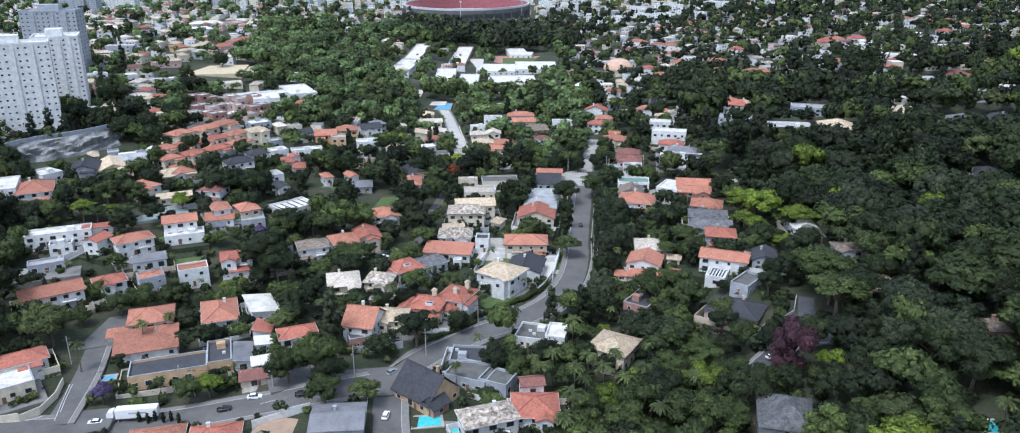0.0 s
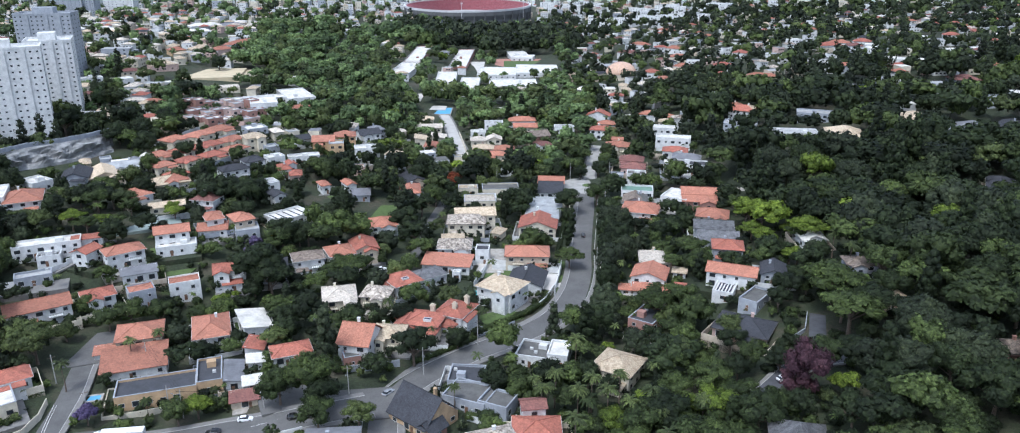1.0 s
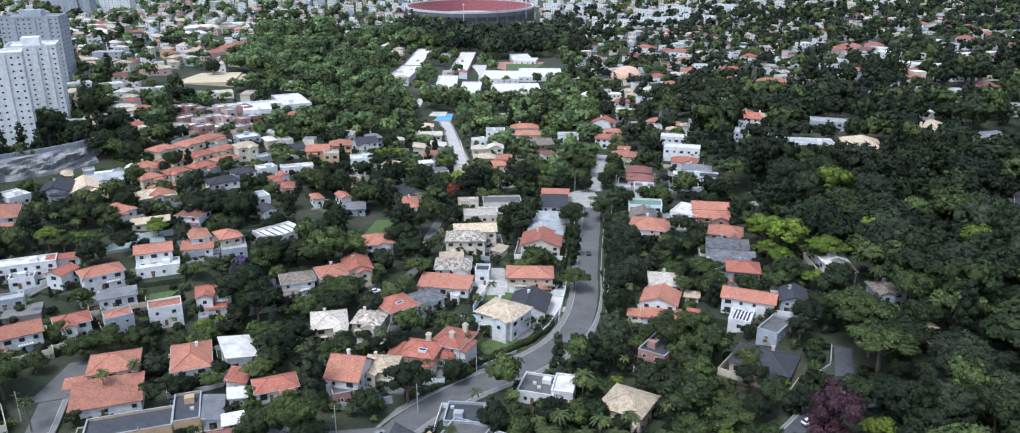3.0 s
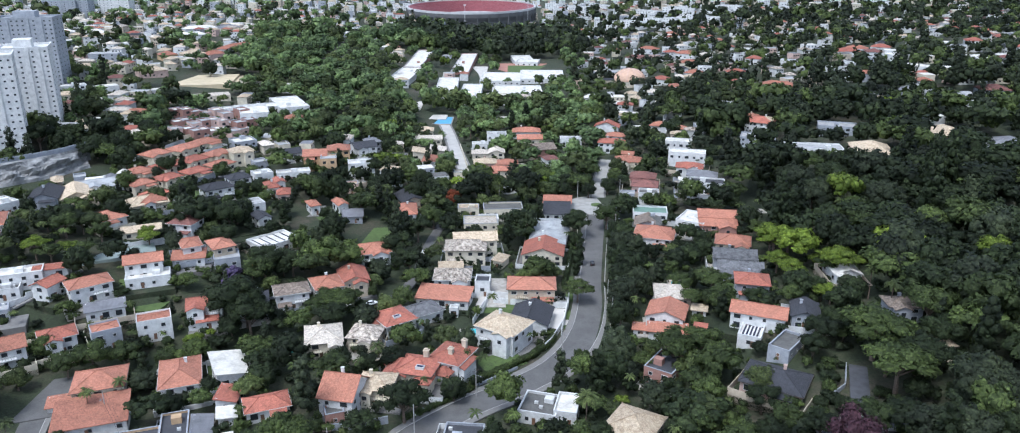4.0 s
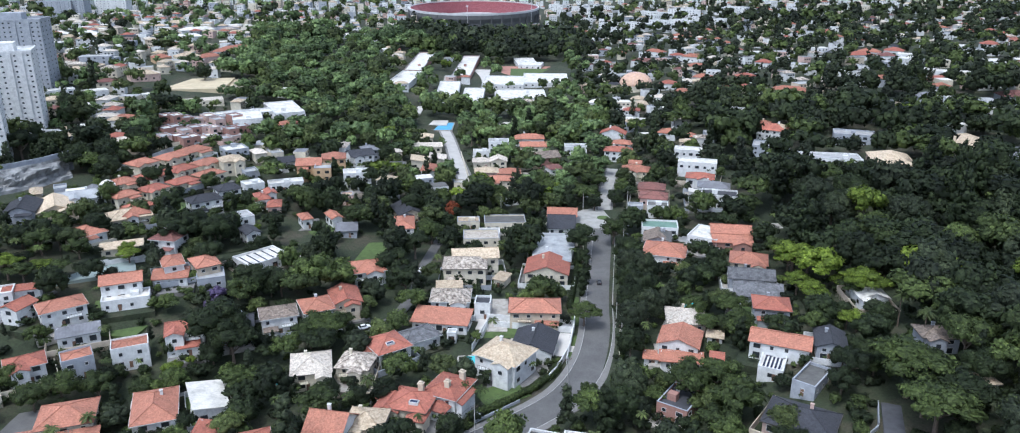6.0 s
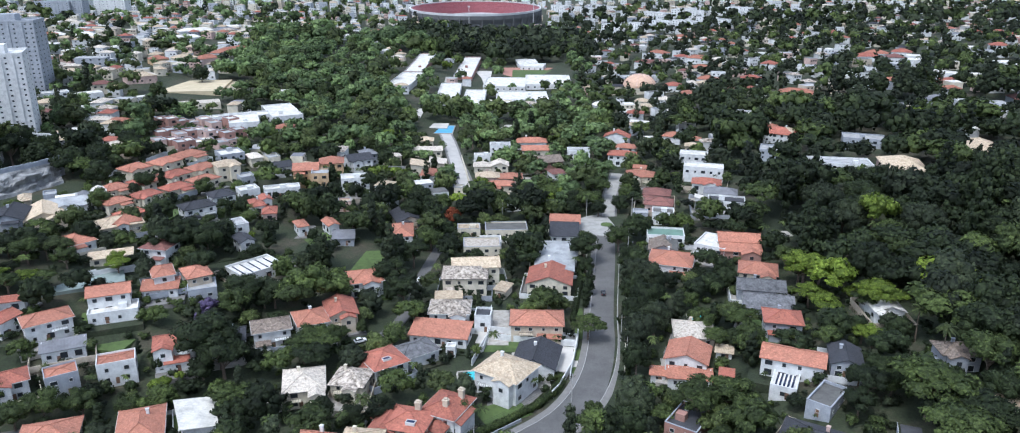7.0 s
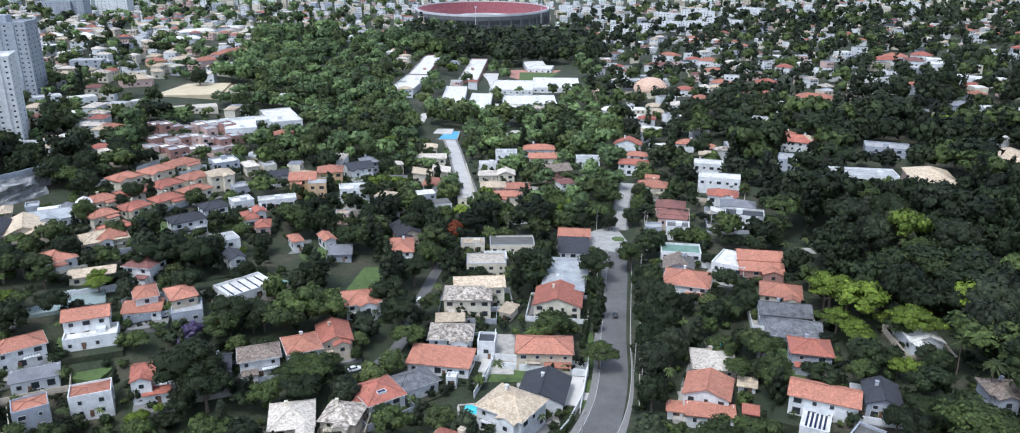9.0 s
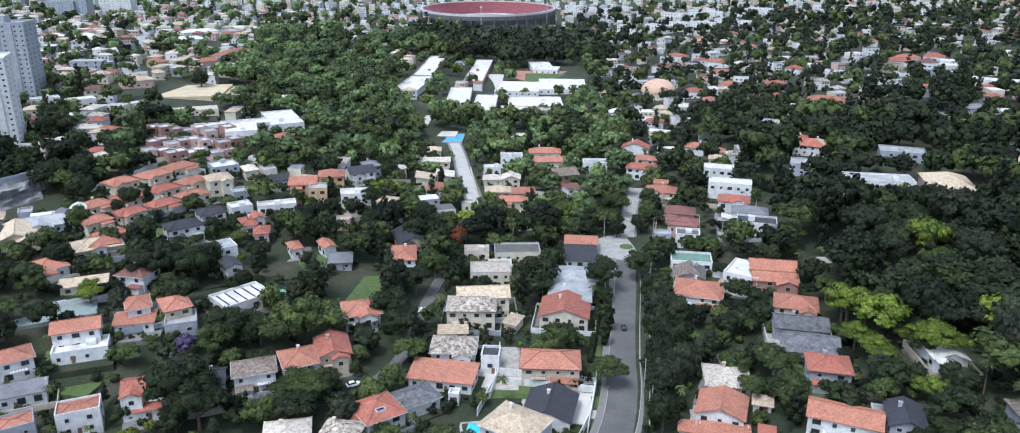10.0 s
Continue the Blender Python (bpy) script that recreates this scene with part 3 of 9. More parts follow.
def wall_line(pts, h, colour="white", thick=0.25):
    """A free-standing wall along pts that steps with the land."""
    bm = bmesh.new()
    for (x0, y0), (x1, y1) in zip(pts, pts[1:]):
        n = max(1, int(math.hypot(x1 - x0, y1 - y0) / 6))
        for i in range(n):
            a, b = Vector((x0, y0)).lerp(Vector((x1, y1)), i / n), Vector((x0, y0)).lerp(Vector((x1, y1)), (i + 1) / n)
            d = (b - a).normalized()
            s = Vector((-d.y, d.x)) * thick / 2
            z = ground_z(*((a + b) / 2))
            c = [a - s, b - s, b + s, a + s]
            lo, hi = [bm.verts.new((*q, z - 1.5)) for q in c], [bm.verts.new((*q, z + h)) for q in c]
            bm.faces.new(lo[::-1])
            bm.faces.new(hi)
            for k in range(4):
                bm.faces.new((lo[k], lo[(k + 1) % 4], hi[(k + 1) % 4], hi[k]))
    tagged(part("garden_wall", bm, WALL[colour], None), f"{colour} painted boundary wall", "wall", kind="structure")


def tower(x, y, z, yaw, w, d, h, wall, floors, cols):
    """A tall apartment block: body with corner piers, roof house, and a grid of windows."""
    ob = tagged(new("apartment_tower"), f"tall {wall} apartment tower with rows of small windows", "tower", group="apartment towers")
    ob.matrix_world = pose(x, y, z, 0, 0, yaw)
    HOMES.append((x, y, math.hypot(w, d) / 2, w, d, yaw, h))
    bm = bmesh.new()
    box(bm, -w / 2, -d / 2, -12, w / 2, d / 2, h)
    part("wall", bm, WALL[wall], ob)
    bm = bmesh.new()
    ring(bm, -w / 2 - 0.15, -d / 2 - 0.15, w / 2 + 0.15, d / 2 + 0.15, 0.5, h, h + 1.2)
    part("parapet", bm, WALL[wall], ob)
    bm = bmesh.new()
    box(bm, -w / 5, -d / 5, h, w / 6, d / 4, h + 4.5)
    part("roof_house", bm, WALL[wall], ob)
    for k in range(3):
        bm = bmesh.new()
        u = (-0.26, 0.08, 0.3)[k] * w
        box(bm, u - 0.9, -d / 2 - 0.5, -12, u + 0.9, -d / 2 + 0.1, h - 0.4)
        part("pier", bm, WALL[wall], ob)
    bm = bmesh.new()
    box(bm, -0.5, -0.05, -0.42, 0.5, 0.12, 0.42)
    me = bpy.data.meshes.new("window")
    bm.to_mesh(me)
    bm.free()
    me.materials.append(M_GLASS)
    fh = h / floors
    for f in range(floors):
        for c in range(cols):
            u = ((c + 0.5) / cols - 0.5) * w
            if min(abs(u + 0.26 * w), abs(u - 0.08 * w), abs(u - 0.3 * w)) < 1.3:
                continue
            o = new("window", me)
            o.parent, o.location = ob, (u, -d / 2, f * fh + fh * 0.55)
        for c in range(max(2, cols // 3)):
            u = ((c + 0.5) / max(2, cols // 3) - 0.5) * d
            o = new("window", me)
            o.parent, o.matrix_basis = ob, pose(w / 2, u, f * fh + fh * 0.55, 0, 0, 90)


def domed_hall(x, y, r):
    """A round hall with a ribbed shallow dome."""
    ob = tagged(new("sports_hall"), "round sports hall with a peach ribbed dome", "hall")
    ob.matrix_world = pose(x, y, ground_z(x, y))
    HOMES.append((x, y, r, 2 * r, 2 * r, 0, 8))
    bm = bmesh.new()
    bmesh.ops.create_cone(bm, cap_ends=True, segments=40, radius1=r, radius2=r, depth=7, matrix=pose(0, 0, 1.5))
    part("wall", bm, WALL["cream"], ob)
    n, k = 40, 8
    verts = [((r + 0.5) * math.cos(a) * math.cos(b), (r + 0.5) * math.sin(a) * math.cos(b), 4.6 + r * 0.75 * math.sin(b)) for b in [math.pi / 2 * j / k for j in range(k)] for a in [2 * math.pi * i / n for i in range(n)]] + [(0, 0, 4.6 + r * 0.75)]
    faces = [(j * n + i, j * n + (i + 1) % n, (j + 1) * n + (i + 1) % n, (j + 1) * n + i) for j in range(k - 1) for i in range(n)] + [((k - 1) * n + i, (k - 1) * n + (i + 1) % n, k * n) for i in range(n)]
    put("dome", raw(verts, faces, "dome"), WALL["peach"], ob, "peach dome")
    for i in range(10):
        a = 2 * math.pi * i / 10
        bm = bmesh.new()
        tube(bm, [((r + 0.6) * math.cos(a) * math.cos(b), (r + 0.6) * math.sin(a) * math.cos(b), 4.6 + r * 0.755 * math.sin(b)) for b in [math.pi / 2 * j / k for j in range(k + 1)]], [0.2] * (k + 1), 5)
        part("rib", bm, WALL["pink"], ob)


def pool(x, y, yaw, w, d, surface=None):
    """A swimming pool with a stone edge; the water lies just below it."""
    ob = tagged(new("swimming_pool"), "turquoise swimming pool with a pale stone edge", "pool", group="garden pools")
    ob.matrix_world = pose(x, y, ground_z(x, y) + 0.1, 0, 0, yaw)
    bm = bmesh.new()
    ring(bm, -w / 2 - 0.7, -d / 2 - 0.7, w / 2 + 0.7, d / 2 + 0.7, 0.7, -1.5, 0.12)
    part("edge", bm, M_STONE, ob)
    bm = bmesh.new()
    box(bm, -w / 2, -d / 2, -1.5, w / 2, d / 2, 0.02)
    part("water", bm, surface or M_WATER, ob)
    CLEAR.append((x, y, max(w, d) / 2 + 1.5))


CLEAR = []


def patch(name, x, y, yaw, w, d, surface, label, lift=0.15):
    """A flat cleared area: lawn, court, playing field or yard."""
    z = ground_z(x, y) + lift
    bm = bmesh.new()
    box(bm, -w / 2, -d / 2, -4, w / 2, d / 2, 0)
    ob = tagged(part(name, bm, surface, None), label, name.replace("_", " "), kind="structure")
    ob.matrix_world = pose(x, y, z, 0, 0, yaw)
    n = max(1, math.ceil(max(w, d) / min(w, d)) + 1) if max(w, d) > 12 else 1
    for i in range(n):
        o = ((i + 0.5) / n - 0.5) * max(w, d) * 0.9
        a = radians(yaw) + (0 if w >= d else math.pi / 2)
        CLEAR.append((x + o * math.cos(a), y + o * math.sin(a), min(w, d) * 0.5))




def bank(low, high):
    """A steep bare bank of rock and sprayed concrete."""
    n, k = 40, 8
    def along(line, u):
        v = u * (len(line) - 1)
        i = min(len(line) - 2, int(v))
        return Vector(line[i]).lerp(Vector(line[i + 1]), v - i)
    verts = []
    for i in range(n + 1):
        a, b = along(low, i / n), along(high, i / n)
        za, zb = ground_z(*a) - 0.5, ground_z(*b) + 8.0
        for j in range(k + 1):
            t = j / k
            p = a.lerp(b, t)
            r = noise.noise((p.x * 0.16, p.y * 0.16, t * 4)) * 5.0 * math.sin(math.pi * t)
            verts.append((p.x + r, p.y - r, za + (zb - za) * t ** 0.8 + r * 0.6))
    faces = [(i * (k + 1) + j, (i + 1) * (k + 1) + j, (i + 1) * (k + 1) + j + 1, i * (k + 1) + j + 1) for i in range(n) for j in range(k)]
    tagged(put("rock_bank", raw(verts, faces, "rock_bank"), M_ROCK, None), "bare grey rock and concrete bank", "bank", kind="structure")
    for i in range(0, n, 4):
        p = along(low, i / n).lerp(along(high, i / n), 0.4)
        CLEAR.append((p.x + 4, p.y - 8, 13))


# ---- trees ----
def leaf_cloud(rng, blobs, count, size, flat=0.0, up=0.22, crown=True):
    """Leaf sprays on the outer skin of the lobes of a crown: corners and turns, four to a spray."""
    mid = np.array([b[:3] for b in blobs])
    rad = np.array([b[3] for b in blobs])
    squash = np.array([1, 1, 1 - flat])
    share = rad ** 2 / (rad ** 2).sum()
    pick = rng.choice(len(blobs), int(count * 1.7), p=share)
    d = rng.normal(size=(len(pick), 3))
    d[:, 2] = np.where(rng.random(len(pick)) < 0.82, np.abs(d[:, 2]), -0.5 * np.abs(d[:, 2]))
    d /= np.linalg.norm(d, axis=1)[:, None]
    # knobbly lobes: boughs push out in a few directions
    knob = rng.normal(size=(9, 3))
    knob /= np.linalg.norm(knob, axis=1)[:, None]
    swell = np.clip((d @ knob.T).max(1) - 0.55, -0.2, 0.45)
    p = mid[pick] + d * (rad[pick] * (0.96 + 0.42 * swell + rng.normal(size=len(pick)) * 0.06))[:, None] * squash
    # no spray inside another lobe
    gap = np.linalg.norm((p[:, None] - mid[None]) / squash, axis=2) / rad[None]
    gap[np.arange(len(pick)), pick] = 9
    keep = np.where(gap.min(1) > 0.9)[0][:count]
    p, d, pick = p[keep], d[keep], pick[keep]
    n = len(p)
    nrm = d * 0.9 + rng.normal(size=(n, 3)) * 0.45
    nrm[:, 2] += up + flat
    nrm /= np.linalg.norm(nrm, axis=1)[:, None]
    a = np.cross(nrm, rng.normal(size=(n, 3)))
    a /= np.linalg.norm(a, axis=1)[:, None]
    b = np.cross(nrm, a)
    s = size * rng.uniform(0.55, 1.35, n)[:, None]
    droop = nrm * s * 0.3
    corners = np.stack([p + a * s, p + b * s * 0.72 - droop, p - a * s * 0.9, p - b * s * 0.72 - droop * 0.5], 1).reshape(-1, 3)
    whole = (p - mid.mean(0)) / (np.abs(p - mid.mean(0)).max(0) + 1e-6) if crown else np.zeros((n, 3))
    turn = d * 0.75 + whole * 0.4 + nrm * 0.4
    turn[:, 2] += 0.1
    turn /= np.linalg.norm(turn, axis=1)[:, None]
    return np.concatenate([corners, np.repeat(turn, 4, 0)], 1)


def sphere_quads(k):
    """The six sides of a ball, k by k quads each, without its underside."""
    quads = []
    for axis in range(3):
        for sign in (1, -1):
            if axis == 2 and sign == -1:
                continue
            for i in range(k):
                for j in range(k):
                    q = np.zeros((4, 3))
                    u0, u1, v0, v1 = (2 * np.array([i, i + 1, j, j + 1]) / k - 1)
                    for c, (u, v) in enumerate(((u0, v0), (u1, v0), (u1, v1), (u0, v1))):
                        q[c, axis], q[c, (axis + 1) % 3], q[c, (axis + 2) % 3] = sign, u * sign, v
                    quads.append(q)
    base = np.concatenate(quads)
    return base / np.linalg.norm(base, axis=1)[:, None]


BALL = {1: sphere_quads(1) * 1.08, 2: sphere_quads(2), 3: sphere_quads(3)}


def knobs(rng, blobs, flat, n):
    """Smaller lobes that break the outline of the large ones."""
    out = []
    for x, y, z, r in blobs:
        for _ in range(n):
            d = rng.normal(size=3)
            d[2] = abs(d[2]) * 0.9 + 0.1
            d /= np.linalg.norm(d)
            k = rng.uniform(0.3, 0.55)
            out.append((x + d[0] * r * 0.85, y + d[1] * r * 0.85, z + d[2] * r * 0.85 * (1 - flat), r * k))
    return out


def bough_cores(rng, blobs, k, flat=0.0, fine=2):
    """The close inner mass of each lobe under the sprays, uneven and open below."""
    base = BALL[fine]
    spots, which = np.unique(np.round(base, 4), axis=0, return_inverse=True)
    which = which.ravel()
    mid = np.array([b[:3] for b in blobs])
    span = np.abs(mid - mid.mean(0)).max(0) + 1e-6
    out = []
    for b in blobs:
        a = rng.uniform(0, 6.28)
        v = (spots * rng.uniform(0.82, 1.12, (len(spots), 1)))[which]
        v = np.stack([v[:, 0] * math.cos(a) - v[:, 1] * math.sin(a), v[:, 0] * math.sin(a) + v[:, 1] * math.cos(a), v[:, 2] * (1 - flat)], 1)
        nrm = v * 0.9 + (np.array(b[:3]) - mid.mean(0)) / span * 0.35
        nrm[:, 2] += 0.1
        out.append(np.concatenate([v * b[3] * k + np.array(b[:3]), nrm / (np.linalg.norm(nrm, axis=1)[:, None] + 1e-6)], 1))
    return np.concatenate(out)


def quads_mesh(name, corners):
    n = len(corners)
    me = bpy.data.meshes.new(name)
    me.vertices.add(n)
    me.vertices.foreach_set("co", np.asarray(corners[:, :3], np.float32).ravel())
    me.loops.add(n)
    me.loops.foreach_set("vertex_index", np.arange(n, dtype=np.int32))
    me.polygons.add(n // 4)
    me.polygons.foreach_set("loop_start", np.arange(0, n, 4, dtype=np.int32))
    me.update(calc_edges=True)
    me.validate()
    me.attributes.new("custom_normal", "FLOAT_VECTOR", "POINT").data.foreach_set("vector", np.asarray(corners[:, 3:6], np.float32).ravel())
    if corners.shape[1] > 6:
        me.attributes.new("tone", "FLOAT", "POINT").data.foreach_set("value", np.asarray(corners[:, 6], np.float32))
    return me


FLAT = {"umbrella": 0.6, "spread": 0.32, "giant": 0.15, "round": 0.12}


def crown_blobs(rng, form, r, h):
    """Lobe centres and sizes for a crown of that form; h is the tree's full height."""
    out = []

    def lobe(a, q, z, k):
        out.append((math.cos(a) * r * q, math.sin(a) * r * q, h * z, r * k))

    if form == "round":
        lobe(0, 0.05, 0.66, 0.56)
        for n, q, z in ((4, 0.36, 0.76), (6, 0.58, 0.6), (5, 0.6, 0.45)):
            o = rng.uniform(0, 6.28)
            for i in range(n):
                lobe(o + 6.28 * i / n + rng.normal() * 0.25, q * rng.uniform(0.75, 1.15), z * rng.uniform(0.92, 1.1), rng.uniform(0.26, 0.42))
    elif form == "spread":
        o = rng.uniform(0, 6.28)
        for i in range(8):
            lobe(o + 2.4 * i, 0.2 + 0.6 * math.sqrt((i + 0.3) / 8) * rng.uniform(0.8, 1.1), 0.88 - 0.2 * i / 8 + rng.normal() * 0.04, rng.uniform(0.26, 0.42))
        for i in range(5):
            lobe(rng.uniform(0, 6.28), rng.uniform(0.1, 0.7), rng.uniform(0.58, 0.72), rng.uniform(0.2, 0.3))
    elif form == "umbrella":
        o = rng.uniform(0, 6.28)
        for i in range(13):
            q = math.sqrt((i + 0.2) / 13) * 0.82
            lobe(o + 2.4 * i, q * rng.uniform(0.85, 1.1), 0.92 - 0.22 * q * q + rng.normal() * 0.035, rng.uniform(0.2, 0.34))
    elif form == "column":
        for i in range(9):
            u = i / 8
            q = 0.35 + 0.65 * math.sin(math.pi * min(1, u * 0.85 + 0.12))
            lobe(i * 2.4, q * 0.3, 0.12 + 0.82 * u, q * 0.72)
    elif form == "tall":
        for i in range(14):
            u = i / 13
            q = 0.85 - 0.6 * u
            lobe(i * 2.4, q * rng.uniform(0.3, 0.7), 0.3 + 0.62 * u, (0.42 - 0.14 * u) * rng.uniform(0.8, 1.1))
    elif form == "giant":
        lobe(0, 0, 0.6, 0.55)
        for i in range(26):
            d = rng.normal(size=3)
            d /= np.linalg.norm(d)
            d[2] = d[2] if d[2] > -0.4 else -d[2]
            k = rng.uniform(0.55, 0.8)
            out.append((d[0] * r * k, d[1] * r * k, h * 0.58 + d[2] * h * 0.36 * k, r * rng.uniform(0.2, 0.32)))
    elif form == "bush":
        for i in range(6):
            lobe(i * 2.4, 0.15 + 0.1 * i, rng.uniform(0.4, 0.62), rng.uniform(0.36, 0.5))
    return out


def palm_corners(rng, h, n, length):
    """Arching fronds with leaflets hanging to both sides."""
    out = []
    for i in range(n):
        a = i * 2.4 + rng.uniform(-0.2, 0.2)
        up = rng.uniform(-0.1, 1.3)
        d = np.array([math.cos(a), math.sin(a), 0])
        s = np.array([-d[1], d[0], 0])
        pts = [np.array([0, 0, h]) + d * length * u + np.array([0, 0, length * (up * u - (0.55 + 0.5 * up) * u * u)]) for u in np.linspace(0.03, 1, 7)]
        for j, (p, q) in enumerate(zip(pts, pts[1:])):
            w0, w1 = 0.3 * math.sin(math.pi * (j + 0.6) / 7.2), 0.3 * math.sin(math.pi * (j + 1.6) / 7.2)
            for e in (-1, 1):
                hang = np.array([0, 0, -0.35])
                leaf = [p, q, q + e * s * w1 + hang * w1, p + e * s * w0 + hang * w0]
                out += leaf if e > 0 else leaf[::-1]
    out = np.array(out)
    turn = out - np.array([0, 0, h - length * 2])
    return np.concatenate([out, turn / np.linalg.norm(turn, axis=1)[:, None]], 1)


KINDS = {
    "round_deep": ("round", "deep", 4.6, 9.0), "round_mid": ("round", "mid", 4.4, 8.6), "round_olive": ("round", "olive", 4.2, 8.2), "round_grey": ("round", "grey", 4.4, 9.5),
    "spread_mid": ("spread", "mid", 5.6, 9.5), "spread_deep": ("spread", "deep", 5.8, 10.0), "spread_lime": ("spread", "lime", 5.0, 8.8), "spread_olive": ("spread", "olive", 5.4, 9.2),
    "round_pale": ("round", "pale", 4.4, 8.6), "spread_pale": ("spread", "pale", 5.2, 9.0),
    "umbrella_lime": ("umbrella", "lime", 6.0, 8.5), "umbrella_mid": ("umbrella", "mid", 6.2, 8.6),
    "column_deep": ("column", "deep", 1.5, 9.0), "tall_deep": ("tall", "deep", 3.2, 14.0), "tall_grey": ("tall", "grey", 3.6, 15.0),
    "giant_deep": ("giant", "deep", 8.6, 16.5), "giant_grey": ("giant", "grey", 8.8, 17.0), "giant_mid": ("giant", "mid", 8.4, 16.0),
    "bush_mid": ("bush", "mid", 2.0, 2.8), "bush_deep": ("bush", "deep", 1.9, 2.6),
    "spread_purple": ("spread", "purple", 5.4, 8.5), "spread_lilac": ("spread", "lilac", 4.0, 7.0), "round_scarlet": ("spread", "scarlet", 4.4, 7.0), "round_yellow": ("round", "yellow", 2.6, 6.0),
    "palm": ("palm", "olive", 2.6, 9.0), "palm_deep": ("palm", "mid", 2.4, 7.5),
}
FORM = {"giant": "huge old rounded", "round": "rounded", "spread": "wide-spreading", "umbrella": "flat-topped", "column": "slender columnar", "tall": "tall narrow", "bush": "low bushy", "palm": "slim"}
TINT = {"pale": "pale green", "deep": "dark green", "mid": "green", "olive": "olive green", "lime": "bright yellow-green", "grey": "grey-green", "purple": "purple-pink", "lilac": "lilac-flowering", "scarlet": "orange-red flowering", "yellow": "yellow-flowering"}
CLOUD, PROTO = {}, {}
tree_rng = np.random.default_rng(11)


def cloud(kind, per, size):
    """Crown of a wood tree with per sprays; one of three shapes to a kind."""
    key = (kind, per, tree_rng.integers(3))
    if key not in CLOUD:
        form, leaf, r, h = KINDS[kind]
        if form == "palm":
            CLOUD[key] = palm_corners(tree_rng, h, 20 if per > 60 else 14, 2.3)
        else:
            blobs = crown_blobs(tree_rng, form, r, h)
            flat = FLAT.get(form, 0.0)
            if per <= 80:
                blobs = [(b[0] * 0.92, b[1] * 0.92, b[2], b[3] * 1.3) for b in blobs[::2 if per > 40 else 3]]
            small = knobs(tree_rng, blobs, flat, 2) if per > 200 else []
            cores = [bough_cores(tree_rng, blobs, 0.84, flat, 2 if per > 400 else 1)] + ([bough_cores(tree_rng, small, 0.8, flat, 1)] if small else [])
            CLOUD[key] = np.concatenate(cores + [leaf_cloud(tree_rng, blobs + small, per, size * r / 4.5, flat)])
    return CLOUD[key]


def make_tree(kind, variant):
    """A tapered trunk with limbs, and a crown of leaf sprays."""
    form, leaf, r, h = KINDS[kind]
    rng = np.random.default_rng(100 + variant)
    root = new("palm_tree" if form == "palm" else "shrub" if form == "bush" else "tree")
    bm = bmesh.new()
    if form == "palm":
        tube(bm, [(0, 0, -0.5), (0.15, 0.05, h * 0.35), (0.1, -0.1, h * 0.7), (0, 0, h)], [0.24, 0.17, 0.14, 0.12], 7)
        corners = palm_corners(rng, h, 26, 2.3)
    else:
        top = h * {"umbrella": 0.72, "column": 0.8, "tall": 0.8, "bush": 0.4}.get(form, 0.55)
        lean = rng.normal(size=2) * 0.25
        k = 0.045 * r + 0.06
        tube(bm, [(0, 0, -0.6), (lean[0] * 0.4, lean[1] * 0.4, top * 0.45), (lean[0], lean[1], top)], [k * 1.5, k, k * 0.55], 7)
        blobs = crown_blobs(rng, form, r, h)
        for b in blobs[:: max(1, len(blobs) // 7)]:
            z0 = top * rng.uniform(0.5, 0.9)
            tube(bm, [(lean[0] * 0.7, lean[1] * 0.7, z0), (b[0] * 0.5, b[1] * 0.5, (z0 + b[2]) * 0.5), (b[0], b[1], b[2])], [k * 0.55, k * 0.38, k * 0.15], 5)
        size = {"column": 0.24, "bush": 0.24, "umbrella": 0.28, "giant": 0.35}.get(form, 0.28)
        flat = FLAT.get(form, 0.0)
        small = knobs(rng, blobs, flat, 3)
        corners = np.concatenate([bough_cores(rng, blobs, 0.84, flat, 2), bough_cores(rng, small, 0.8, flat, 1), leaf_cloud(rng, blobs + small, 1900 if form == "giant" else 420 if form == "bush" else 1250, size, flat)])
    part("trunk", bm, M_BARK, root)
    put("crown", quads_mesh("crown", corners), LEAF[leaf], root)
    tagged(root, f"{FORM[form]} {TINT[leaf]} {'palm' if form == 'palm' else 'shrub' if form == 'bush' else 'tree'} standing among the gardens", "palm" if form == "palm" else "shrub" if form == "bush" else "tree", group="garden trees")
    return root


def tree(kind, x, y, scale=1.0, variant=0, tall=1.0):
    m = pose(x, y, ground_z(x, y) - 0.1, 0, 0, (x * 37 + y * 53) % 360) @ Matrix.Diagonal((scale, scale, scale * tall, 1))
    key = (kind, variant)
    if key not in PROTO:
        PROTO[key] = make_tree(kind, variant)
        PROTO[key].matrix_world = m
        return PROTO[key]
    first = PROTO[key]
    made = {first: first.copy()}
    scene.collection.objects.link(made[first])
    for o in first.children:
        c = o.copy()
        scene.collection.objects.link(c)
        c.parent = made[first]
    made[first].matrix_basis = m
    return made[first]


WOODS = {}


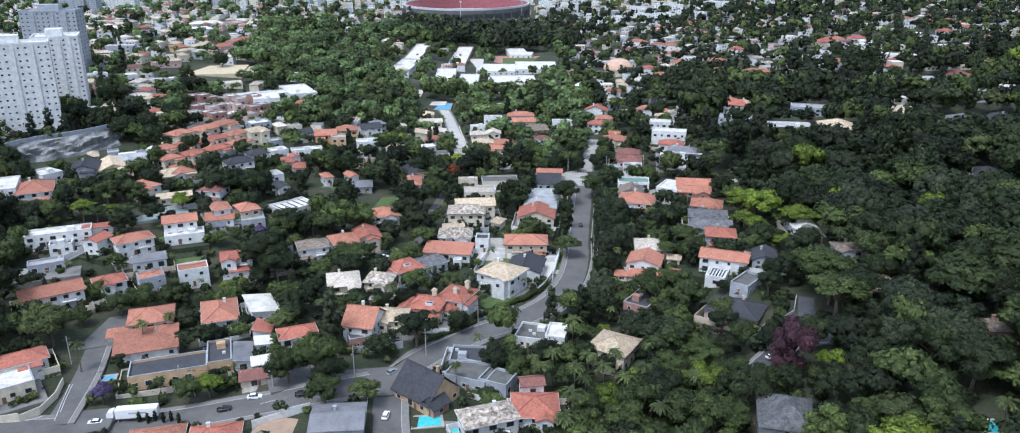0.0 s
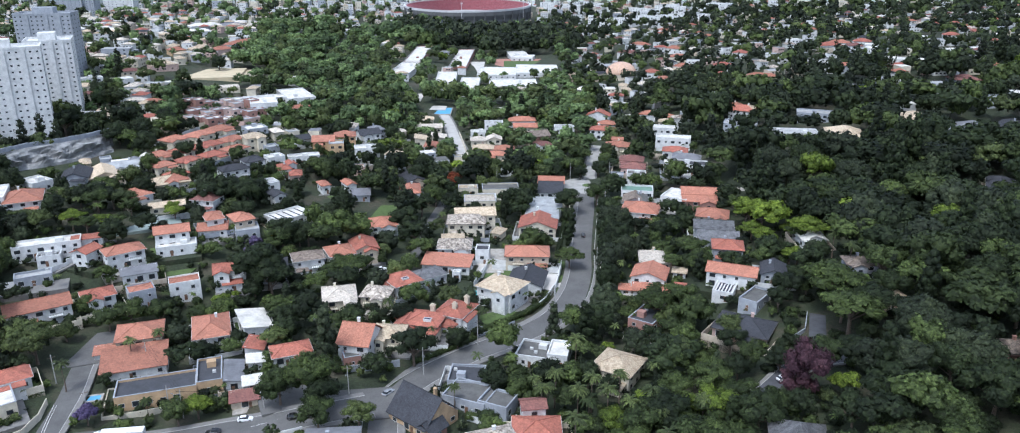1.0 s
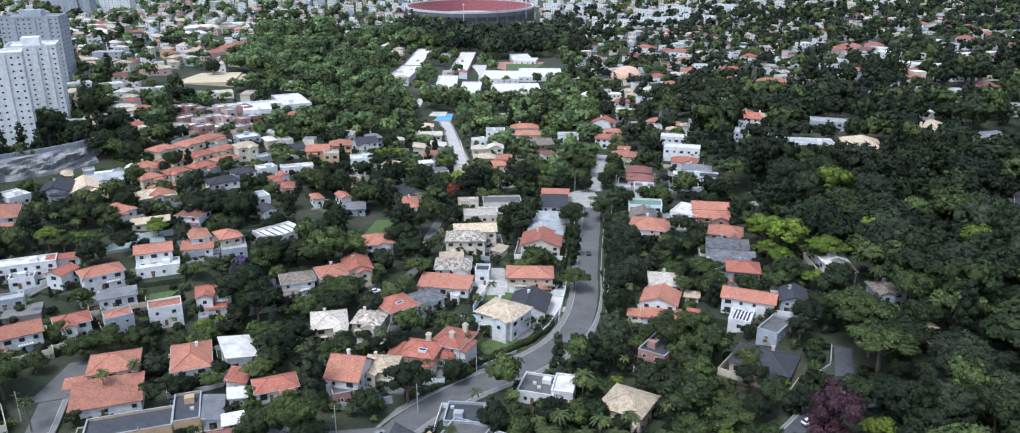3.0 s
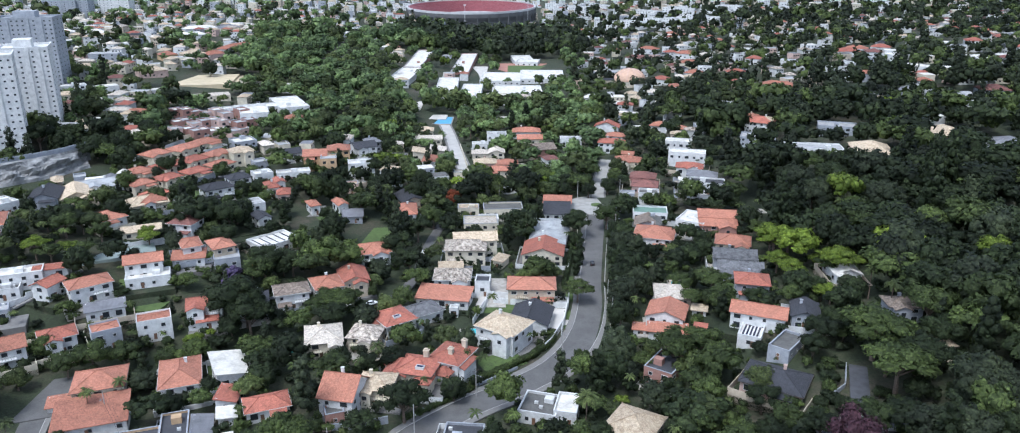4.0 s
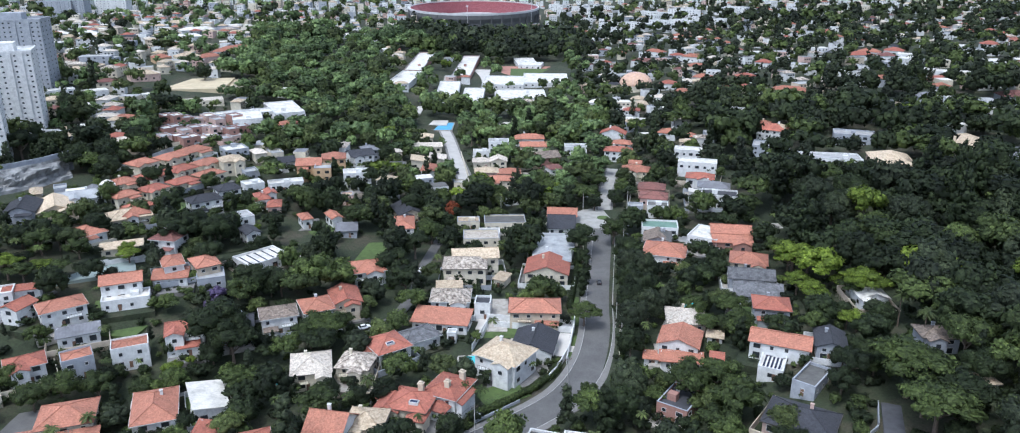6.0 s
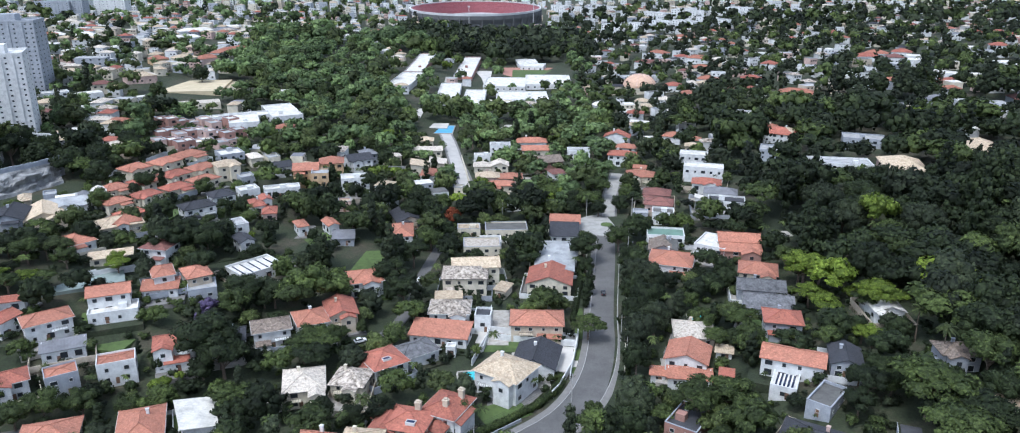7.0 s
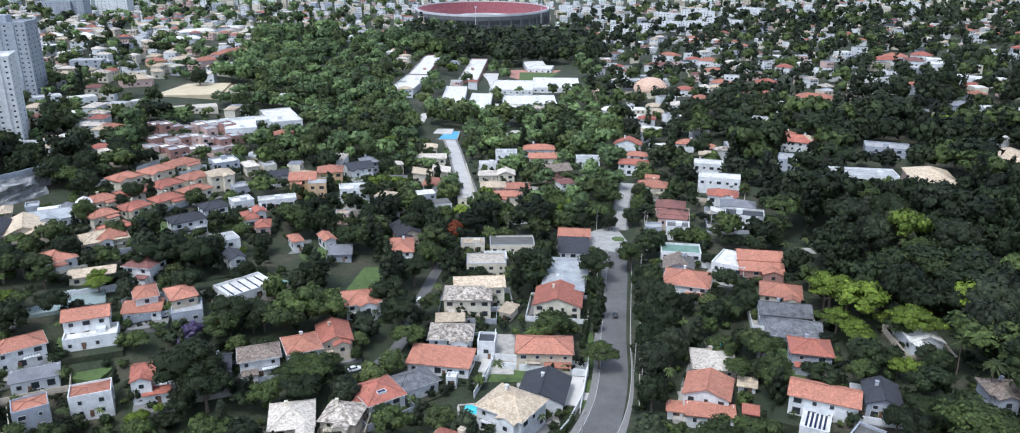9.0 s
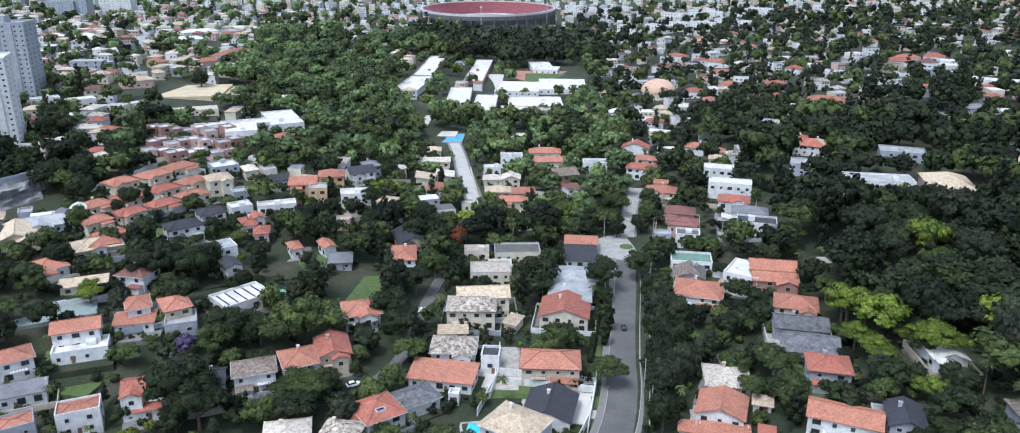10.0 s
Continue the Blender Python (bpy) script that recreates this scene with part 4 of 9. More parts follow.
def wood_tree(kind, x, y, scale, per, size, tall=1.0):
    """A tree of a wood that nobody could count: kept for one joined mesh to each sort of leaf."""
    form, leaf, r, h = KINDS[kind]
    a = (x * 37 + y * 53) % 6.283
    q = cloud(kind, per, size)
    c, s = math.cos(a) * scale, math.sin(a) * scale
    e, f = c / scale, s / scale
    WOODS.setdefault(leaf, []).append(np.stack([q[:, 0] * c - q[:, 1] * s + x, q[:, 0] * s + q[:, 1] * c + y, q[:, 2] * scale * tall + ground_z(x, y), q[:, 3] * e - q[:, 4] * f, q[:, 3] * f + q[:, 4] * e, q[:, 5], np.full(len(q), tree_rng.uniform(-0.45, 0.45))], 1))


def grow_woods():
    for leaf, some in WOODS.items():
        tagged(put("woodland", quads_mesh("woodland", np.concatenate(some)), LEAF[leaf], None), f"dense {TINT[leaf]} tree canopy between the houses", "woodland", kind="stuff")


def seg_dist(px, py, a, b):
    dx, dy = b[0] - a[0], b[1] - a[1]
    t = max(0, min(1, ((px - a[0]) * dx + (py - a[1]) * dy) / (dx * dx + dy * dy + 1e-9)))
    return math.hypot(px - a[0] - t * dx, py - a[1] - t * dy)


class Plan:
    """What stands where, looked up by cells of 40 m."""
    def __init__(self):
        self.cells = {}
        for hm in HOMES:
            for i in range(-1, 2):
                for j in range(-2, 2):
                    self.cells.setdefault((int(hm[0] // 40) + i, int(hm[1] // 40) + j), []).append(hm)

        self.glades, self.streets = {}, {}
        for c in CLEAR:
            k = int((c[2] + 8) // 40) + 1
            for i in range(-k, k + 1):
                for j in range(-k, k + 1):
                    self.glades.setdefault((int(c[0] // 40) + i, int(c[1] // 40) + j), []).append(c)
        for pts, half in ROADS:
            for a, b in zip(pts, pts[1:]):
                for i in range(int(min(a[0], b[0]) // 40) - 1, int(max(a[0], b[0]) // 40) + 2):
                    for j in range(int(min(a[1], b[1]) // 40) - 1, int(max(a[1], b[1]) // 40) + 2):
                        self.streets.setdefault((i, j), []).append((a, b, half))

    def room(self, x, y, r):
        """The tallest tree that may stand at x, y, or 0 where there is no room."""
        cell = (int(x // 40), int(y // 40))
        for a, b, half in self.streets.get(cell, ()):
            if seg_dist(x, y, a, b) < half + r * 0.45:
                return 0
        for cx, cy, cr in self.glades.get(cell, ()):
            if math.hypot(x - cx, y - cy) < cr + r * 0.5:
                return 0
        best = 30.0
        for hx, hy, hr, w, d, yaw, h in self.cells.get((int(x // 40), int(y // 40)), ()):
            c, s = math.cos(radians(yaw)), math.sin(radians(yaw))
            u, v = (x - hx) * c + (y - hy) * s, -(x - hx) * s + (y - hy) * c
            gap = math.hypot(max(0, abs(u) - w / 2), max(0, abs(v) - d / 2))
            if gap < r * 0.48 + 0.2:
                return 0
            front = hy - hr * 0.6 - y
            if front > -2 and abs(x - hx * y / max(1, hy)) < w / 2 + r * 0.6:
                best = min(best, max(2.6, h * 0.55 + front * 0.45))
        return best



def hedge(pts, h=1.6, w=1.2, leaf="deep"):
    """A clipped hedge along pts: leaf sprays over a long low body."""
    blobs = []
    for (x0, y0), (x1, y1) in zip(pts, pts[1:]):
        n = max(2, int(math.hypot(x1 - x0, y1 - y0) / 0.8))
        for i in range(n):
            t = i / n
            x, y = x0 + (x1 - x0) * t, y0 + (y1 - y0) * t
            blobs.append((x + tree_rng.normal() * 0.1, y + tree_rng.normal() * 0.1, ground_z(x, y) + h * 0.45, w * tree_rng.uniform(0.6, 0.8)))
            CLEAR.append((x, y, 0.6))
    tagged(put("hedge", quads_mesh("hedge", np.concatenate([bough_cores(tree_rng, blobs, 0.9, 0, 1), leaf_cloud(tree_rng, blobs, 30 * len(blobs), 0.24, crown=False)])), LEAF[leaf], None), f"clipped {TINT[leaf]} garden hedge beside a wall", "hedge")


# ---- vehicles, poles, cables ----
PAINT = {"white": plain("white_car_paint", (0.75, 0.75, 0.75), 0.25, low=0.95), "black": plain("black_car_paint", (0.02, 0.02, 0.022), 0.2, low=0.9), "silver": plain("silver_car_paint", (0.42, 0.43, 0.44), 0.25, 0.5, low=0.95)}


def wheel(parent, x, y, r, wd=0.22):
    bm = bmesh.new()
    bmesh.ops.create_cone(bm, cap_ends=True, segments=14, radius1=r, radius2=r, depth=wd, matrix=pose(0, 0, 0, 90))
    w = part("wheel", bm, M_TYRE, parent)
    w.location = (x, y, r)
    bm = bmesh.new()
    bmesh.ops.create_cone(bm, cap_ends=True, segments=10, radius1=r * 0.55, radius2=r * 0.55, depth=wd + 0.02, matrix=pose(0, 0, 0, 90))
    part("rim", bm, PAINT["silver"], w)


def loft(bm, sections):
    """A closed skin through cross-sections of equal count."""
    rs = [[bm.verts.new(p) for p in s] for s in sections]
    n = len(rs[0])
    for a, b in zip(rs, rs[1:]):
        for i in range(n):
            bm.faces.new((a[i], a[(i + 1) % n], b[(i + 1) % n], b[i]))
    bm.faces.new(rs[0][::-1])
    bm.faces.new(rs[-1])
    bmesh.ops.recalc_face_normals(bm, faces=bm.faces)


def car(x, y, yaw, paint):
    """A small hatchback or saloon, nose towards +x."""
    ob = tagged(new("car"), f"{paint} passenger car on the asphalt street", "car", group="cars on the streets")
    ob.matrix_world = pose(x, y, ground_z(x, y) + 0.26, 0, 0, yaw)
    bm = bmesh.new()
    body = [(-2.05, 0.55, 0.85, 0.74), (-1.9, 0.3, 0.95, 0.84), (-0.9, 0.28, 0.98, 0.87), (0.8, 0.28, 0.95, 0.87), (1.75, 0.3, 0.82, 0.82), (2.05, 0.4, 0.68, 0.7)]
    loft(bm, [[(px, -hw, z0), (px, hw, z0), (px, hw, z1 - 0.1), (px, hw - 0.1, z1), (px, -hw + 0.1, z1), (px, -hw, z1 - 0.1)] for px, z0, z1, hw in body])
    part("body", bm, PAINT[paint], ob)
    bm = bmesh.new()
    loft(bm, [[(px, -hw, 0.9), (px, hw, 0.9), (px2, hw * 0.82, z1), (px2, -hw * 0.82, z1)] for px, px2, z1, hw in ((-1.75, -1.3, 1.36, 0.78), (-0.4, -0.4, 1.45, 0.8), (0.95, 0.3, 1.42, 0.78))])
    part("cabin_glass", bm, M_GLASS, ob)
    bm = bmesh.new()
    loft(bm, [[(px, -0.62, z1), (px, 0.62, z1), (px, 0.58, z1 + 0.05), (px, -0.58, z1 + 0.05)] for px, z1 in ((-1.25, 1.36), (-0.4, 1.45), (0.28, 1.42))])
    part("roof", bm, PAINT[paint], ob)
    for wx in (-1.3, 1.3):
        for wy in (-0.76, 0.76):
            wheel(ob, wx, wy, 0.31)
    for wy in (-0.55, 0.55):
        bm = bmesh.new()
        box(bm, 1.9, wy - 0.16, 0.55, 2.06, wy + 0.16, 0.68)
        part("headlight", bm, M_RIM, ob)
        bm = bmesh.new()
        box(bm, -2.06, wy - 0.15, 0.65, -1.98, wy + 0.15, 0.78)
        part("tail_light", bm, M_SEAT, ob)


def truck(x, y, yaw):
    """An articulated lorry with a white box trailer, cab towards -x."""
    ob = tagged(new("truck"), "white articulated truck with a box trailer at the kerb", "truck")
    ob.matrix_world = pose(x, y, ground_z(x, y) + 0.26, 0, 0, yaw)
    bm = bmesh.new()
    box(bm, -4.2, -1.27, 1.15, 6.9, 1.27, 3.95)
    bmesh.ops.bevel(bm, geom=bm.edges[:], offset=0.05, affect="EDGES")
    tr = part("trailer", bm, PAINT["white"], ob, "white box trailer")
    for s in (-1, 1):
        bm = bmesh.new()
        box(bm, -0.6, s * 1.285 - 0.01, 2.5, 4.0, s * 1.285 + 0.01, 3.0)
        part("lettering_bar", bm, WALL["grey"], tr)
    bm = bmesh.new()
    loft(bm, [[(px, -1.22, 0.6), (px, 1.22, 0.6), (px2, 1.15, z1), (px2, -1.15, z1)] for px, px2, z1 in ((-6.8, -6.5, 2.9), (-6.6, -6.1, 3.2), (-4.7, -4.7, 3.6))])
    cab = part("cab", bm, PAINT["white"], ob, "white cab")
    bm = bmesh.new()
    loft(bm, [[(-6.83, -1.05, 1.75), (-6.83, 1.05, 1.75), (-6.57, 1.0, 2.7), (-6.57, -1.0, 2.7)], [(-6.7, -1.05, 1.75), (-6.7, 1.05, 1.75), (-6.5, 1.0, 2.7), (-6.5, -1.0, 2.7)]])
    part("windscreen", bm, M_GLASS, cab)
    bm = bmesh.new()
    box(bm, -6.4, -0.5, 0.7, 6.6, 0.5, 1.1)
    part("chassis", bm, M_TYRE, ob)
    for wx in (-6.0, -3.6, 4.2, 5.4):
        for wy in (-1.1, 1.1):
            wheel(ob, wx, wy, 0.5, 0.3)


def utility_pole(x, y, h=9.5):
    """A concrete pole with a cross-arm, insulators and a street-lamp arm."""
    ob = tagged(new("utility_pole"), "grey concrete utility pole with lamp arm beside the street", "pole", group="street poles")
    ob.matrix_world = pose(x, y, ground_z(x, y), 0, 0, (x * 13) % 60)
    bm = bmesh.new()
    tube(bm, [(0, 0, -0.5), (0, 0, h)], [0.17, 0.11], 8)
    part("pole", bm, M_POLE, ob)
    bm = bmesh.new()
    box(bm, -1.1, -0.06, h - 1.0, 1.1, 0.06, h - 0.88)
    part("cross_arm", bm, M_BARK, ob)
    for u in (-0.95, 0, 0.95):
        bm = bmesh.new()
        tube(bm, [(u, 0, h - 0.88), (u, 0, h - 0.68)], [0.05, 0.06], 6)
        part("insulator", bm, M_BARK, ob)
    bm = bmesh.new()
    tube(bm, [(0, 0, h - 2.6), (0, -0.9, h - 2.0), (0, -2.0, h - 1.85)], [0.045, 0.04, 0.035], 6)
    arm = part("lamp_arm", bm, PAINT["silver"], ob)
    bm = bmesh.new()
    box(bm, -0.14, -2.6, h - 1.93, 0.14, -1.95, h - 1.8)
    part("lamp_head", bm, PAINT["silver"], arm)
    return ob


def cable(pts, h=8.7):
    """Sagging wires from pole to pole."""
    me = bpy.data.curves.new("overhead_cable", "CURVE")
    me.dimensions, me.bevel_depth, me.bevel_resolution = "3D", 0.025, 0
    for off in (-0.95, 0, 0.95):
        line = []
        for (x0, y0), (x1, y1) in zip(pts, pts[1:]):
            for k in range(9):
                t = k / 8
                x, y = x0 + (x1 - x0) * t, y0 + (y1 - y0) * t
                z = ground_z(x0, y0) * (1 - t) + ground_z(x1, y1) * t + h - 4 * t * (1 - t) * 0.7
                line.append((x + off, y, z, 1))
        s = me.splines.new("POLY")
        s.points.add(len(line) - 1)
        for p, q in zip(s.points, line):
            p.co = q
    me.materials.append(M_TYRE)
    tagged(new("overhead_cable", me), "black overhead power cables along the street", "cable")


def disc(name, x, y, r, z0, z1, mat, label):
    bm = bmesh.new()
    bmesh.ops.create_cone(bm, cap_ends=True, segments=36, radius1=r, radius2=r, depth=z1 - z0, matrix=pose(0, 0, (z0 + z1) / 2))
    ob = tagged(part(name, bm, mat, None), label, name.replace("_", " "), kind="structure")
    ob.location = (x, y, ground_z(x, y))


def roundabout(x, y):
    """A paved circle where the streets meet, with a kerbed planted island."""
    disc("road", x, y, 14.5, -1.0, 0.3, M_ROUND, "pale worn asphalt roundabout")
    disc("traffic_island", x, y, 3.2, 0.0, 0.5, M_KERB, "kerbed round traffic island")
    disc("island_planting", x, y, 2.8, 0.0, 0.62, M_LAWN, "grass on the traffic island")
    CLEAR.append((x, y, 12.5))
    for k in range(6):
        bm = bmesh.new()
        box(bm, -0.25, -1.6, 0.0, 0.25, 1.6, 0.012)
        m = tagged(part("crossing_stripe", bm, M_LINE, None), "white zebra crossing stripe", "road marking", kind="structure")
        m.location = (x - 3 + k * 1.1, y + 13.5, ground_z(x, y + 13.5) + 0.27)

# ---- streets ----
road([(-31.4, 168.7), (-34.3, 185.7), (-34.8, 201.7), (-27.0, 217.5), (-13.4, 233.0), (-4.0, 240.7), (4.5, 247.8), (13.0, 256.2), (19.6, 267.0), (24.8, 281.4), (28.2, 299.4), (30.0, 317.9), (32.7, 339.6), (36.7, 370.5), (39.3, 395.0)], 9.4, 2.0, "worn grey asphalt main street with a wide bend")
marking([(-124.1, 187.0), (-126.9, 196.2), (-129.1, 204.9)])
marking([(-124.8, 186.9), (-127.5, 196.1), (-129.8, 204.8)])
marking([(-128.3, 188.8), (-131.8, 185.6), (-137.4, 183.5)])
marking([(-58.4, 197.8), (-63.5, 195.6), (-70.4, 193.7)])
road([(42.0, 419.7), (45.1, 443.6), (48.3, 461.2), (53.6, 485.1)], 5.6, 1.0, "asphalt street beyond the roundabout", surface=M_ROUND)
road([(-39.5, 201.8), (-49.1, 197.8), (-64.9, 193.9), (-82.8, 191.9), (-104.9, 187.9), (-126.5, 182.3), (-143.9, 177.6)], 10.0, 1.8, "broad asphalt street crossing the main road")
road([(-124.4, 184.8), (-126.5, 197.3), (-129.2, 211.2), (-134.4, 230.8), (-133.6, 242.6)], 8.0, 1.5, "asphalt side street")
road([(-24.8, 444.9), (-29.7, 477.2), (-36.5, 511.2), (-43.7, 551.1), (-49.3, 576.3)], 6.4, 1.2, "pale concrete street, sunlight toned into its surface", surface=M_PALE)
road([(-47.4, 294.1), (-40.7, 309.9), (-37.8, 331.5), (-36.8, 353.9), (-32.7, 386.8)], 4.2, 0, "narrow shaded lane")
road([(59.3, 192.5), (69.6, 197.9), (75.5, 202.7), (82.1, 207.5), (88.8, 208.4), (95.5, 208.1), (102.0, 207.6), (109.8, 203.0)], 6.0, 1.0, "narrow asphalt lane under trees", surface=M_SHADED_ROAD)
road([(86.6, 208.6), (91.3, 220.6), (96.5, 235.0)], 5.0, 0, "steep asphalt drive toned dark for tree shade", surface=M_SHADED_ROAD)
# ---- houses of the near streets ----
house(-134.1, 303.8, 23, 12.5, 8.6, 6.3, 'gable', 'orange', 'white', 2, "flr")
house(-130.9, 299.0, 22, 14.8, 7.7, 3.2, 'flat', 'white', 'white', 1, "flr")
house(-123.0, 318.9, 30, 6.5, 9.7, 6.3, 'hip', 'orange', 'white', 2, "flr")
house(-121.8, 313.9, 15, 11.2, 6.5, 3.4, 'shed', 'orange', 'white', 1, "flr")
house(-112.4, 321.4, 35, 7.8, 10.5, 6.3, 'hip', 'orange', 'beige', 2, "flr")
house(-108.9, 316.7, 23, 9.3, 9.2, 3.5, 'flat', 'concrete', 'grey', 1, "flr")
house(-105.9, 285.2, 17, 10.9, 7.5, 5.85, 'gable', 'red', 'white', 2, "flr")
house(-103.7, 280.6, 22, 6.4, 4.8, 3.2, 'shed', 'red', 'white', 1, "flr")
house(-118.9, 274.4, 25, 10.6, 7.2, 6.3, 'well', 'orange', 'white', 2, "flr")
house(-131.5, 267.0, 34, 8.7, 7.4, 6.3, 'well', 'orange', 'grey', 2, "flr")
house(-137.5, 279.9, 27, 11.8, 5.3, 4.05, 'shed', 'grey', 'white', 1, "flr")
house(-78.4, 293.7, 21, 11.2, 8.8, 6.3, 'hip', 'brown', 'white', 2, "flr")
house(-67.4, 300.1, 26, 9.5, 11.0, 5.85, 'hip', 'orange', 'white', 2, "flr")
house(-59.4, 308.3, 20, 9.5, 12.9, 5.4, 'gable', 'red', 'beige', 2, "flr")
house(-40.0, 277.6, 36, 10.6, 11.3, 5.6, 'hip', 'red', 'white', 2, "flr", extra='plain', wings=((-5.0, 2.5, 5.0, 6.5, 4.6, 'hip', 0),), lights=((-0.5, -3.2, 7.0),))
house(-32.0, 287.0, 36, 12.5, 8.8, 4.2, 'hip', 'slate', 'white', 1, "flr", extra='plain')
house(-25.0, 301.0, -9, 18.8, 8.8, 3.78, 'shed', 'orange', 'white', 1, "flr")
house(-23.1, 314.6, -0, 13.2, 10.4, 5.85, 'hip', 'mottled', 'white', 2, "flr")
house(-19.7, 341.1, 1, 16.1, 11.3, 7.2, 'hip', 'mottled', 'cream', 2, "flr")
house(-16.3, 348.9, 7, 17.5, 9.9, 8.1, 'gable', 'tan', 'cream', 2, "flr")
house(6.6, 307.1, -1, 17.0, 11.1, 6.3, 'hip', 'orange', 'beige', 2, "flr")
house(12.3, 344.2, -6, 16.2, 15.2, 4.95, 'gable', 'red', 'cream', 2, "flr", cross=True, pitch=20)
house(14.4, 355.8, -4, 14.6, 14.0, 5.2, 'gable', 'zinc', 'white', 2, "flr", cross=True, pitch=12)
house(16.7, 371.0, -3, 14.5, 15.5, 5.4, 'gable', 'zinc', 'white', 2, "flr", cross=True, pitch=12)
house(19.9, 389.7, -4, 11.6, 16.2, 6.3, 'gable', 'dark', 'white', 2, "flr", cross=True)
house(21.0, 404.6, -5, 12.8, 10.4, 5.55, 'gable', 'orange', 'white', 2, "flr")
house(-15.2, 376.4, 4, 15.2, 11.0, 5.0, 'flat', 'bleached', 'cream', 2, "flr")
house(-5.5, 400.2, 4, 18.6, 11.0, 3.7, 'flat', 'slab', 'cream', 1, "flr")
house(-49.8, 384.4, 8, 9.2, 15.1, 5.4, 'hip', 'orange', 'white', 2, "flr")
house(-50.4, 404.5, 21, 11.5, 16.2, 4.44, 'gable', 'dark', 'beige', 1, "flr")
house(-56.0, 333.9, 19, 11.4, 11.2, 5.85, 'hip', 'orange', 'white', 2, "flr")
house(-97.0, 336.5, 46, 16.9, 12.6, 3.6, 'flat', 'white', 'white', 1, "flr", extra='skylights')
house(-132.9, 340.4, -10, 10.1, 9.4, 6.3, 'hip', 'maroon', 'white', 2, "flr")
house(-156.2, 363.5, 30, 9.7, 10.4, 5.4, 'hip', 'orange', 'white', 2, "flr")
house(56.0, 294.5, -6, 11.9, 11.6, 5.4, 'hip', 'bleached', 'beige', 2, "flr")
house(51.5, 279.9, -18, 12.0, 11.4, 5.85, 'gable', 'orange', 'white', 2, "flr", cross=True, pitch=20)
house(50.4, 271.3, -8, 12.3, 4.8, 3.5, 'shed', 'orange', 'white', 1, "flr")
house(77.6, 265.8, -22, 16.4, 8.8, 5.85, 'gable', 'orange', 'white', 2, "flr")
house(91.3, 264.1, -16, 8.0, 11.0, 4.0, 'gable', 'dark', 'grey', 2, "flr")
house(83.5, 309.5, -12, 15.5, 12.5, 4.5, 'gable', 'slate', 'grey', 1, "flr")
house(84.8, 322.6, -10, 15.5, 10.0, 5.5, 'gable', 'slate', 'grey', 1, "flr")
house(82.8, 292.2, -12, 10.9, 9.7, 5.85, 'hip', 'red', 'grey', 2, "flr")
house(88.0, 337.1, -16, 13.0, 11.1, 5.4, 'hip', 'orange', 'cream', 2, "flr")
house(87.2, 359.5, -8, 15.2, 8.5, 4.6, 'gable', 'orange', 'brick', 2, "flr")
house(88.6, 367.4, -8, 15.8, 9.5, 5.6, 'gable', 'orange', 'cream', 2, "flr")
house(78.8, 365.7, -30, 12.3, 15.1, 5.4, 'flat', 'white', 'white', 2, "flr")
house(61.6, 380.2, -7, 15.3, 10.0, 5.4, 'flat', 'green', 'white', 2, "flr")
house(59.0, 369.3, -10, 10.7, 11.6, 4.5, 'gable', 'brown', 'grey', 1, "flr")
house(59.4, 353.4, -16, 16.0, 14.1, 5.4, 'hip', 'orange', 'white', 2, "flr")
house(116.2, 298.6, -2, 8.9, 13.0, 4.5, 'gable', 'white', 'white', 1, "flr")
house(157.5, 447.0, -8, 29.0, 13.0, 6.9, 'flat', 'concrete', 'white', 2, "flr")
house(184.9, 440.0, -13, 18.6, 22.8, 5.18, 'hip', 'tan', 'pink', 2, "flr")
house(140.0, 485.3, -19, 19.5, 24.0, 4.81, 'flat', 'concrete', 'grey', 2, "flr")
house(187.2, 491.9, -18, 21.6, 23.3, 4.81, 'flat', 'concrete', 'grey', 2, "flr")
# ---- sheds, carports and lean-tos ----
house(-79.6, 228.6, 20, 4.6, 5.5, 3.0, 'shed', 'white', 'white', 1, "f", pitch=12, extra='plain')
house(-76.3, 215.1, 20, 5.0, 4.5, 2.8, 'shed', 'white', 'grey', 1, "f", pitch=12, extra='plain')
house(-75.9, 206.5, 18, 7.5, 5.0, 2.8, 'shed', 'maroon', 'beige', 1, "f", pitch=12, extra='plain')
house(-163.7, 296.4, 22, 10.5, 4.0, 4.2, 'shed', 'red', 'white', 1, "f", pitch=12, extra='plain')
house(-172.4, 284.3, 22, 8.0, 5.0, 3.4, 'flat', 'slab', 'white', 1, "f", pitch=12, extra='plain')
house(-172.6, 273.0, 30, 12.0, 6.0, 3.0, 'flat', 'concrete', 'grey', 1, "f", pitch=12, extra='plain')
house(-128.1, 232.5, 20, 6.0, 5.0, 3.0, 'shed', 'orange', 'white', 1, "f", pitch=12, extra='plain')
house(63.2, 283.4, -15, 4.6, 4.0, 2.6, 'shed', 'tan', 'white', 1, "f", pitch=12, extra='plain')
house(60.6, 269.7, -15, 3.4, 3.4, 2.8, 'shed', 'red', 'brick', 1, "f", pitch=12, extra='plain')
house(42.1, 275.9, -10, 4.2, 4.0, 2.8, 'shed', 'orange', 'white', 1, "f", pitch=12, extra='plain')
house(-20.9, 291.7, -5, 3.0, 3.0, 3.0, 'flat', 'white', 'white', 1, "f", pitch=12, extra='plain')
house(-11.5, 311.2, -3, 5.5, 6.5, 5.6, 'flat', 'black', 'white', 1, "f", pitch=12, extra='plain')
